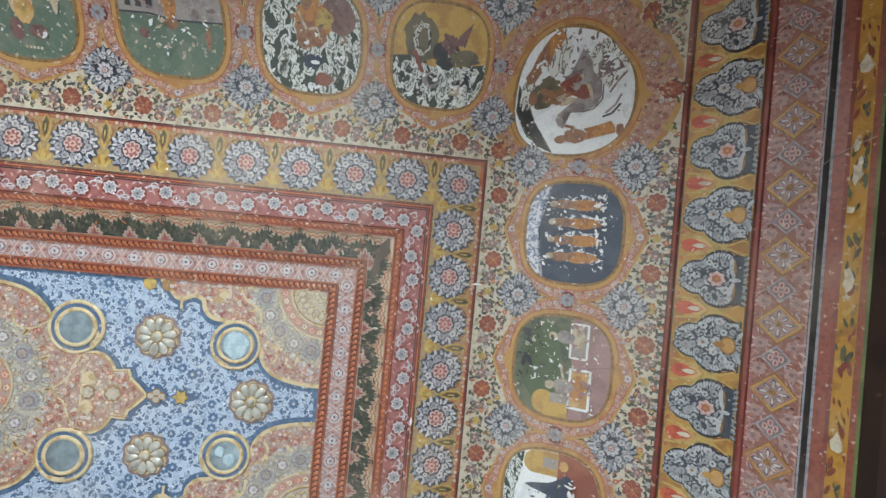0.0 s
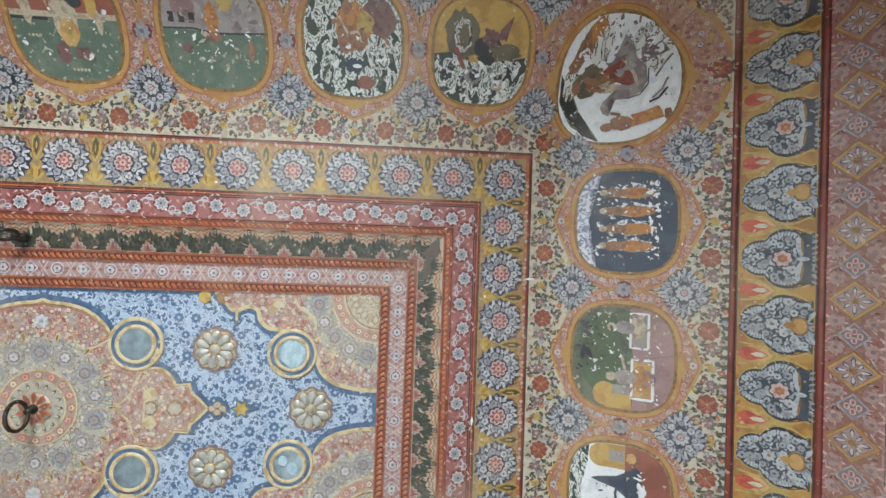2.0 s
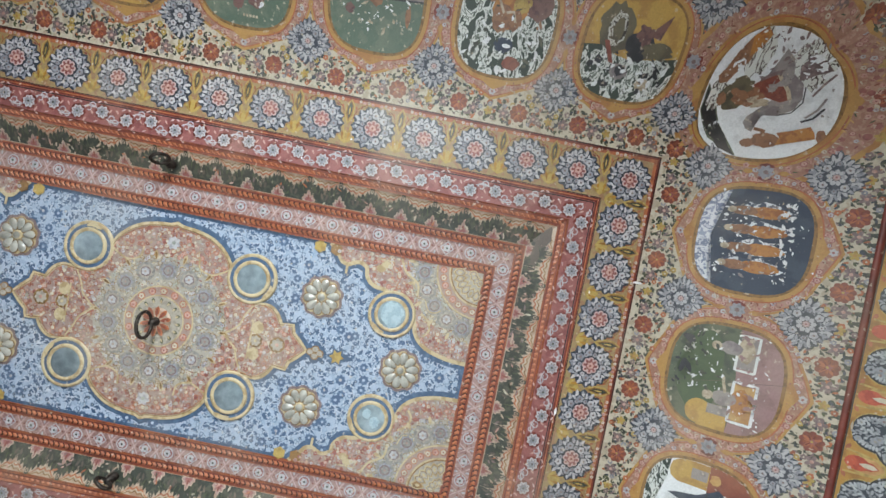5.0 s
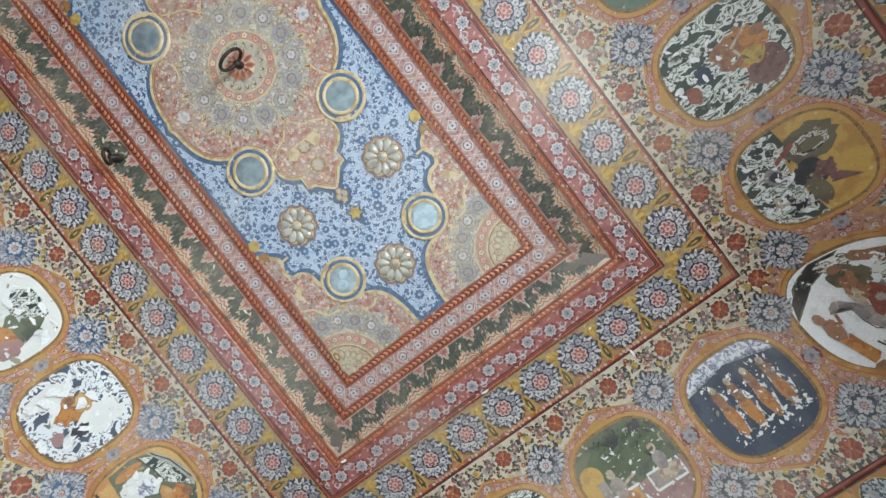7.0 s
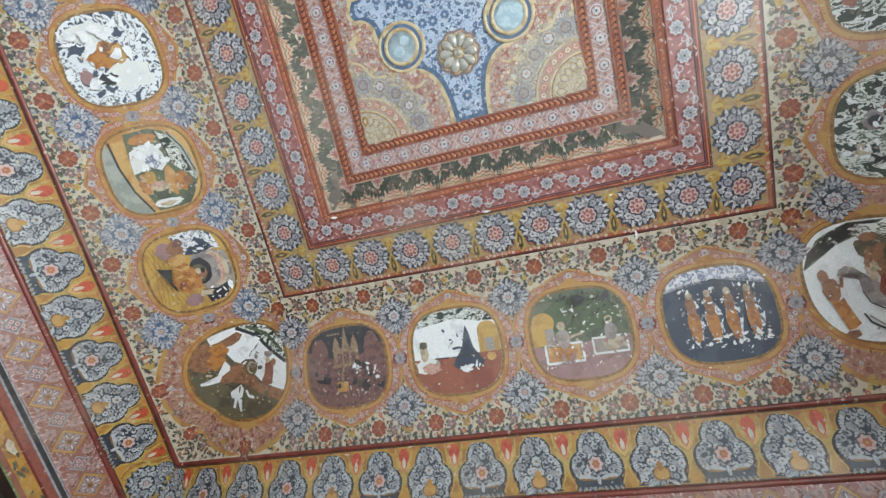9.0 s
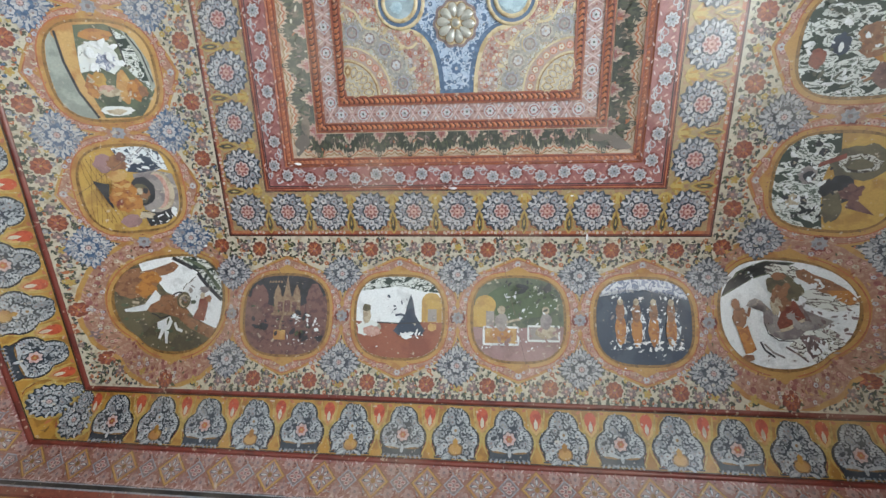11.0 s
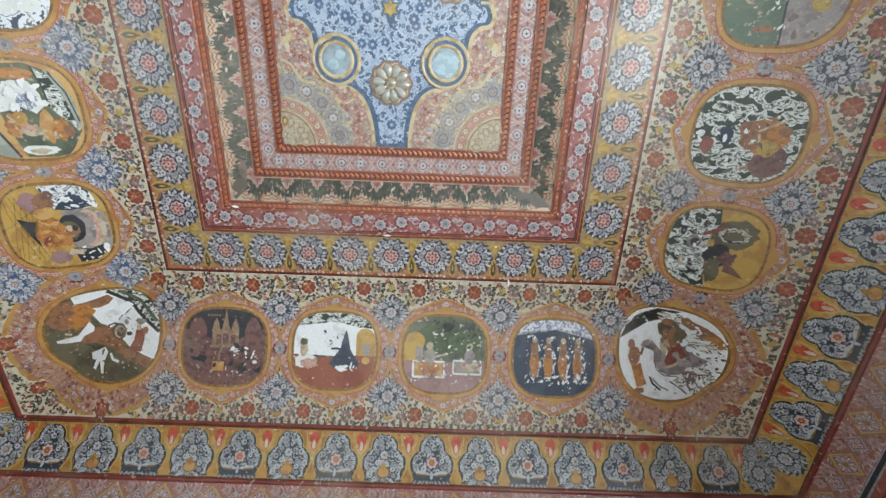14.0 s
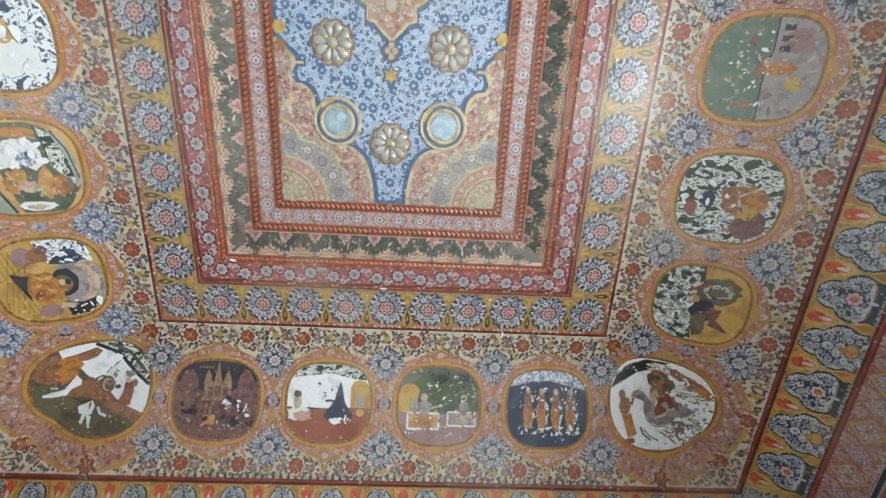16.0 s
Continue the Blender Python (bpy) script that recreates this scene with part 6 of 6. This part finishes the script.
# rings round the hook
mid.fan(ring(0, 0, 0.160, 0.160, 40), 11, "gold", (0, 0))
mid.fan(ring(0, 0, 0.153, 0.153, 40), 12, "field", (0, 0))
for j in range(16):
    t = j * math.tau / 16
    mid.blossom(0.136 * math.cos(t), 0.136 * math.sin(t), 0.014, 13, "pink" if j % 2 else "cream", "rose", 5, t, "terracotta")
mid.fan(ring(0, 0, 0.118, 0.118, 40), 16, "gold", (0, 0))
mid.fan(ring(0, 0, 0.112, 0.112, 40), 17, "field_grey", (0, 0))
for j in range(16):
    t = j * math.tau / 16
    mid.petal(0.080 * math.cos(t), 0.080 * math.sin(t), t, 0.026, 0.016, 18, "leaf_green")
    mid.petal(0.080 * math.cos(t), 0.080 * math.sin(t), t, 0.018, 0.010, 19, "gold")
merge("middle_field", [(mid, Matrix())], "pink and grey flowered field in the middle of the panel, gold edged")

# the four corner fields
end = Art(pan)
for sg in (-1, 1):
    edge = [(sg * w, v) for w, v in CORNER]
    fine = smooth(edge[:4], 3)[:-1] + edge[3:5] + smooth(edge[5:], 4)
    shape = fine + [(sg * 0.502, 1.402)]
    end.stroke([(w - sg * 0.016, v - 0.006) for w, v in fine], 0.026, 3, "blue_deep")
    end.face(shape, 5, "field")
    end.stroke(fine, 0.018, 8, "gold")
    end.stroke([(sg * 0.428, 0.792), (sg * 0.372, 0.790)], 0.034, 3.5, "blue_deep")
    end.stroke([(sg * 0.430, 0.792), (sg * 0.380, 0.792)], 0.011, 9, "gold")
    ok = lambda x, y: inside_poly(shape, x, y) and inside_poly(shape, x - sg * 0.012, y)
    cx, cy = sg * 0.502, 1.402
    scatter(end, min(0, sg * 0.5), max(0, sg * 0.5), 0.72, 1.40, 2300, 0.0110, field_flower(end, PINKS, "terracotta"), lambda x, y: ok(x, y) and math.hypot(x - cx, y - cy) > 0.33, 44 + sg)
    scatter(end, min(0, sg * 0.5), max(0, sg * 0.5), 1.05, 1.40, 1200, 0.0110, field_flower(end, GREYS, "gold_dark"), lambda x, y: ok(x, y) and 0.215 < math.hypot(x - cx, y - cy) < 0.33, 46 + sg)
    for j in range(5):
        t = math.pi + (0.18 + 0.305 * j) * 1.0
        bx, by = cx + 0.265 * math.cos(t) * sg * (1 if sg > 0 else 1), cy + 0.265 * math.sin(t)
        bx = cx - sg * 0.265 * abs(math.cos(t))
        end.blossom(bx, by, 0.036, 9, "field_grey" if j % 2 else "lilac", "plum", 8, t, "stone_mid")
        end.blossom(bx, by, 0.020, 11, "lilac_pale" if j % 2 else "stone_mid", "field", 6, t + 0.3, "plum")
        end.petal(cx - sg * 0.305 * abs(math.cos(t + 0.15)), cy + 0.305 * math.sin(t + 0.15), math.atan2(math.sin(t + 0.15), -sg * abs(math.cos(t + 0.15))), 0.04, 0.018, 9, "gold")

    def quad(r, layer, name, n=12):
        end.fan([(cx, cy)] + [(cx - sg * r * math.cos(j * math.pi / 2 / n), cy - r * math.sin(j * math.pi / 2 / n)) for j in range(n + 1)], layer, name, (cx - sg * 0.3 * r, cy - 0.3 * r))
    quad(0.325, 6, "field_grey")
    quad(0.212, 11, "gold")
    quad(0.204, 12, "field")
    for j in range(8):
        t = (j + 0.5) * math.pi / 16
        end.blossom(cx - sg * 0.180 * math.cos(t), cy - 0.180 * math.sin(t), 0.013, 13, "pink" if j % 2 else "cream", "rose", 5, t, "terracotta")
    quad(0.156, 16, "gold")
    quad(0.148, 17, "gold_dark")
    quad(0.142, 18, "field_grey")
    for r0, l, w, n in ((0.072, 0.066, 0.044, 6), (0.022, 0.046, 0.034, 4)):
        for j in range(n):
            t = (j + 0.5) * math.pi / 2 / n
            for q, (k, mt) in enumerate(((1.0, "gold"), (0.78, "gold_dark"), (0.66, "field_grey"), (0.34, "gold"))):
                e = r0 + l * (1 - k) * 0.5
                end.petal(cx - sg * e * math.cos(t), cy - e * math.sin(t), math.atan2(-math.sin(t), -sg * math.cos(t)), l * k, w * k, 19 + q * 0.6, mt)
    for w, v in ((0.455, 0.965), (0.435, 0.945)):
        end.fan(ring(sg * w, v, 0.017, 0.022, 10), 10, "gold")
    end.blossom(sg * 0.45, 0.985, 0.012, 11, "cream", "gold", 6)
    end.stroke([(sg * 0.475, 0.925), (sg * 0.475, 1.0)], 0.005, 10, "gold")
    end.stroke(smooth([(sg * 0.345, 1.13), (sg * 0.40, 1.12), (sg * 0.44, 1.06), (sg * 0.495, 1.03)], 5), 0.010, 10, "gold")
    end.stroke(smooth([(sg * 0.27, 1.16), (sg * 0.24, 1.20), (sg * 0.20, 1.21), (sg * 0.17, 1.19)], 5), 0.010, 10, "gold")
    end.stroke(smooth([(sg * 0.33, 1.17), (sg * 0.29, 1.19), (sg * 0.285, 1.22), (sg * 0.30, 1.245)], 5), 0.006, 10, "gold")
    # small gold leaf on the panel's long edge
    end.fan(scallop(sg * 0.478, 0.655, 0.030, 6, 0.3, 3), 8, "yellow")
    end.fan(scallop(sg * 0.478, 0.73, 0.030, 6, 0.3, 3), 8, "gold_dark")
merge("corner_fields", both(end), "pink and grey flowered corner fields with gold fans")

# ---- round mirrors, rosettes, hooks ----
def shiny(name, rgb, rough, metal):
    m = paint(name, rgb, rough=rough, wear=0, fine=60)
    m.node_tree.nodes["Principled BSDF"].inputs["Metallic"].default_value = metal
    M[name] = m


shiny("mirror_glass", (206, 216, 224), 0.10, 0.55)
mat("pale_patch", (164, 194, 206), (146, 178, 194), scale=30, wear=0)
shiny("petal_glass", (170, 168, 156), 0.26, 0.0)
b = M["mirror_glass"].node_tree
for lk in [l for l in b.links if l.to_socket.name in ("Normal", "Roughness", "Base Color") and l.to_node.type == "BSDF_PRINCIPLED"]:
    b.links.remove(lk)
bs = b.nodes["Principled BSDF"]
bs.inputs["Base Color"].default_value, bs.inputs["Roughness"].default_value = lin(150, 166, 174), 0.30
geo, cl, cr = b.nodes.new("ShaderNodeNewGeometry"), b.nodes.new("ShaderNodeTexNoise"), b.nodes.new("ShaderNodeValToRGB")
cl.inputs["Scale"].default_value, cl.inputs["Detail"].default_value = 24, 5          # clouded silvering
cr.color_ramp.elements[0].position, cr.color_ramp.elements[0].color = 0.36, lin(130, 146, 152)
cr.color_ramp.elements[1].position, cr.color_ramp.elements[1].color = 0.66, lin(162, 178, 186)
b.links.new(geo.outputs["Position"], cl.inputs["Vector"])
b.links.new(cl.outputs["Fac"], cr.inputs["Fac"])
b.links.new(cr.outputs["Color"], bs.inputs["Base Color"])


def lathe(profile, n=36, where=(0, 0, 0)):
    """Turned about the vertical: (radius, drop) pairs."""
    v, f = [], []
    for r, h in profile:
        v += [(where[0] + r * math.cos(j * math.tau / n), where[1] + r * math.sin(j * math.tau / n), where[2] - h) for j in range(n)]
    for q in range(len(profile) - 1):
        for j in range(n):
            j2 = (j + 1) % n
            f.append([q * n + j, q * n + j2, (q + 1) * n + j2, (q + 1) * n + j])
    return v, f


def round_mirror(x, v, big, label, patches=()):
    thing = tagged(new("round_mirror"), label, "mirror", "round mirrors in the panel")
    thing.location = (x, YC + v, PZ0 - 0.004)
    s = 1.0 if big else 0.94
    for nm, prof, mt in (("outer_rim", [(0.116, 0), (0.114, 0.006), (0.108, 0.009), (0.100, 0.005)], "gold"), ("blue_ring", [(0.102, 0.005), (0.092, 0.004), (0.083, 0.005)], "blue_deep"),
                         ("inner_rim", [(0.085, 0.004), (0.083, 0.010), (0.076, 0.013), (0.067, 0.008)], "gold")):
        vv, ff = lathe([(r * s, h) for r, h in prof])
        link(nm, vv, ff, [M[mt]], None, thing, "", True)
    vv, ff = lathe([(0.069 * s, 0.006), (0.052 * s, 0.0072), (0.035 * s, 0.0084), (0.015 * s, 0.0090), (0.0005, 0.0091)])
    link("glass", vv, ff, [M["mirror_glass"]], None, thing, "slightly domed mirror glass", True)
    # pale cyan patches with ragged edges, laid over the glass
    for q, (dx, dy, r) in enumerate(patches):
        bit = Art(lambda a, c, h: (a, c, -0.0095 - h))
        bit.fan(wob(dx, dy, r, r * 0.9, 0.16, 22, 80 + q), 1 + q, "pale_patch", dome=0.001, rings=2)
        bit.object("pale_patch", thing, "pale cyan patch with a ragged edge")
    leaf = Art(lambda a, c, h: (a, c, -0.010 - h))
    t0 = math.atan2(v, x) + (0.9 if big else 2.2)
    for t in (t0, t0 + 0.2, t0 - 0.2):
        leaf.petal(0.092 * s * math.cos(t), 0.092 * s * math.sin(t), t + 1.4, 0.045, 0.02, 1, "gold")
    leaf.object("gilt_leaf", thing)
    return thing


for sx in (-1, 1):
    for sv in (-1, 1):
        round_mirror(sx * 0.270, sv * 0.380, True, "round domed mirror in a gilt and blue rim")
        torn = [(0.0, 0.0, 0.057)] if sx > 0 and sv > 0 else [(-0.014, 0.018, 0.026), (0.020, -0.022, 0.022)] if sv > 0 else []
        round_mirror(sx * 0.240, sv * 1.032, False, "small gilt-rimmed round mirror with pale ragged patches" if torn else "small round mirror in a gilt and blue rim", torn)


def glass_rosette(x, v):
    thing = tagged(new("glass_rosette"), "raised rosette of ten glass petals edged in gilt", "rosette", "rosettes on the blue ground")
    thing.location = (x, YC + v, PZ0 - 0.004)
    base = Art(lambda a, c, h: (a, c, -h))
    base.fan(scallop(0, 0, 0.100, 10, 0.12, 5), 1, "plum")
    base.fan(scallop(0, 0, 0.088, 10, 0.12, 5), 3, "gold", dome=0.004)
    base.object("base", thing)
    n = 10
    for j in range(n):
        t = j * math.tau / n + 0.1
        c, s = math.cos(t), math.sin(t)
        rim = Art(lambda a, q, h: (a * c - q * s, a * s + q * c, -0.006 - h))
        out = [(0.053 + 0.032 * math.cos(k * math.tau / 18), 0.0200 * math.sin(k * math.tau / 18) * (1 + 0.35 * math.cos(k * math.tau / 18))) for k in range(18)]
        rim.fan(out, 1, "gold_dark", dome=0.003)
        ob = rim.object("petal", thing)
        gl = Art(lambda a, q, h: (a * c - q * s, a * s + q * c, -0.008 - h))
        gl.fan([(0.053 + (a - 0.053) * 0.90, q * 0.86) for a, q in out], 1, "petal_glass", dome=0.009, rings=3)
        gl.object("petal_glass", ob, "cloudy silvered glass")
    vv, ff = lathe([(0.022, 0.004), (0.021, 0.012), (0.016, 0.014)], 20)
    link("hub_rim", vv, ff, [M["gold"]], None, thing, "", True)
    vv, ff = lathe([(0.017, 0.012), (0.010, 0.016), (0.0005, 0.018)], 20)
    link("hub", vv, ff, [M["petal_glass"]], None, thing, "", True)


for sv in (-1, 1):
    glass_rosette(0, sv * 1.120)
    for sx in (-1, 1):
        glass_rosette(sx * 0.254, sv * 0.706)


def torus(R, r, m, n=28, k=10):
    v, f = [], []
    for i in range(n):
        for j in range(k):
            a, c = i * math.tau / n, j * math.tau / k
            v.append(tuple(m @ Vector(((R + r * math.cos(c)) * math.cos(a), (R + r * math.cos(c)) * math.sin(a), r * math.sin(c)))))
    for i in range(n):
        for j in range(k):
            f.append([i * k + j, ((i + 1) % n) * k + j, ((i + 1) % n) * k + (j + 1) % k, i * k + (j + 1) % k])
    return v, f


def ring_hook(x, y, z, R, tilt, turn, label, boss):
    thing = tagged(new("ring_hook"), label, "hook", "iron rings in the ceiling")
    thing.location = (x, y, z)
    if boss:
        vv, ff = lathe([(0.062, 0.0), (0.060, 0.006), (0.045, 0.012), (0.024, 0.016), (0.018, 0.018)], 28)
        link("boss", vv, ff, [M["frieze"]], None, thing, "worn pale plaster boss", True)
        pet = Art(lambda a, c, h: (a, c, -0.012 - h))
        for j in range(10):
            t = j * math.tau / 10
            pet.petal(0.018 * math.cos(t), 0.018 * math.sin(t), t, 0.055, 0.022, 8, "terracotta")
            pet.petal(0.022 * math.cos(t), 0.022 * math.sin(t), t, 0.040, 0.012, 10, "red_flower")
        pet.object("painted_petals", thing)
    vv, ff = lathe([(0.020, 0.0), (0.020, 0.022), (0.013, 0.028), (0.012, 0.050), (0.0005, 0.052)], 18)
    link("staple", vv, ff, [M["iron"]], None, thing, "", True)
    vv, ff = torus(R, 0.0075, pose(0, 0, -0.044, 0, 0, turn) @ pose(0, 0, 0, 90 - tilt, 0, 0) @ pose(0, -R, 0))
    link("ring", vv, ff, [M["iron"]], None, thing, "rusty iron ring", True)


ring_hook(0, YC, PZ0 - 0.012, 0.056, -6, -10, "iron ring hook hanging from a painted boss", True)
ring_hook(0.705, YC - 0.06, 3.530, 0.034, 20, 60, "small iron ring hook in the leaf frieze", False)
ring_hook(-0.715, YC - 0.04, 3.530, 0.034, 20, 120, "small iron ring hook in the leaf frieze", False)


# ---- small damage ----
chip = Art(over)
chip.fan(wob(0.600, 0.004, 0.006, 0.020, 0.3, 9, 61), 16, "white")
chip.fan(wob(-0.02, -0.232, 0.016, 0.005, 0.4, 9, 62), 16, "white")
chip.fan(wob(-0.745, -0.352, 0.016, 0.006, 0.4, 9, 63), 16, "white")
for j in range(9):
    s = rng.uniform(-1.6, 1.6)
    chip.fan(wob(s, 0.735 + rng.uniform(-0.006, 0.006), rng.uniform(0.004, 0.014), 0.003, 0.4, 7, j), 16, "cream")
rc2 = random.Random(91)
for j in range(150):
    x, y = rc2.uniform(-1.85, 1.85), rc2.uniform(-3.0, 0.70)
    if max(abs(x) - HW, y) < -0.32:
        continue
    chip.fan(wob(x, y, rc2.uniform(0.002, 0.007), rc2.uniform(0.002, 0.005), 0.45, 7, 200 + j), 18, rc2.choice(("white", "cream", "cream", "grey_brown")))
for x0, y0, dx, dy, n in ((0.20, 0.02, 0.02, 0.09, 7), (-0.95, 0.10, 0.05, 0.08, 7), (1.25, -1.15, 0.08, 0.03, 7), (-1.30, -0.55, -0.07, 0.05, 7)):
    line = [(x0 + dx * q + rc2.uniform(-0.008, 0.008), y0 + dy * q + rc2.uniform(-0.008, 0.008)) for q in range(n)]
    chip.stroke(line, 0.0016, 18, "grey_brown")
merge("chipped_paint", [(chip, Matrix())], "small white chips in the paint", kind="stuff")


# ---- loose wire and broken plaster on the cornice, dabs of colour on the dark wall ----
wire = bpy.data.curves.new("loose_wire", "CURVE")
wire.dimensions, wire.bevel_depth, wire.bevel_resolution = "3D", 0.0013, 2
sp = wire.splines.new("NURBS")
pts = [(1.190, 1.044, 2.770), (1.165, 1.020, 2.838), (1.12, 0.985, 2.895), (1.02, 0.950, 2.960), (0.90, 0.915, 3.020)]
sp.points.add(len(pts) - 1)
for q, (x, y, z) in zip(sp.points, pts):
    q.co = (x, y, z, 1)
sp.use_endpoint_u = True
wire.materials.append(M["stone_mid"])
tagged(new("loose_wire", wire), "thin dusty wire hanging loose across the cornice", "wire")
lump = Art(corn)
for x, q, a, c, sd in ((1.17, 0.4, 0.030, 0.30, 71), (1.12, 0.6, 0.022, 0.22, 72), (0.97, 0.35, 0.016, 0.30, 73), (0.70, 0.5, 0.012, 0.2, 74)):
    lump.fan(wob(x, q, a * 0.7, c * 0.7, 0.35, 12, sd), 12, "cream", dome=0.006)
merge("broken_plaster", [(lump, Matrix())], "bare white plaster where the cornice has broken")
dab = Art(lambda a, c, h: (a, 1.1145 - h, c))
rd = random.Random(12)
x = -2.2
while x < 2.2:
    w = rd.uniform(0.03, 0.09)
    dab.face([(x, 2.690), (x + w, 2.690), (x + w, 2.690 - rd.uniform(0.015, 0.03)), (x, 2.690 - rd.uniform(0.015, 0.03))], 3, rd.choice(("red_flower", "terracotta", "ochre", "red_line")))
    x += w + rd.uniform(0.01, 0.05)
merge("wall_dabs", [(dab, Matrix())], "worn red and ochre painted band on the dark wall", kind="stuff")
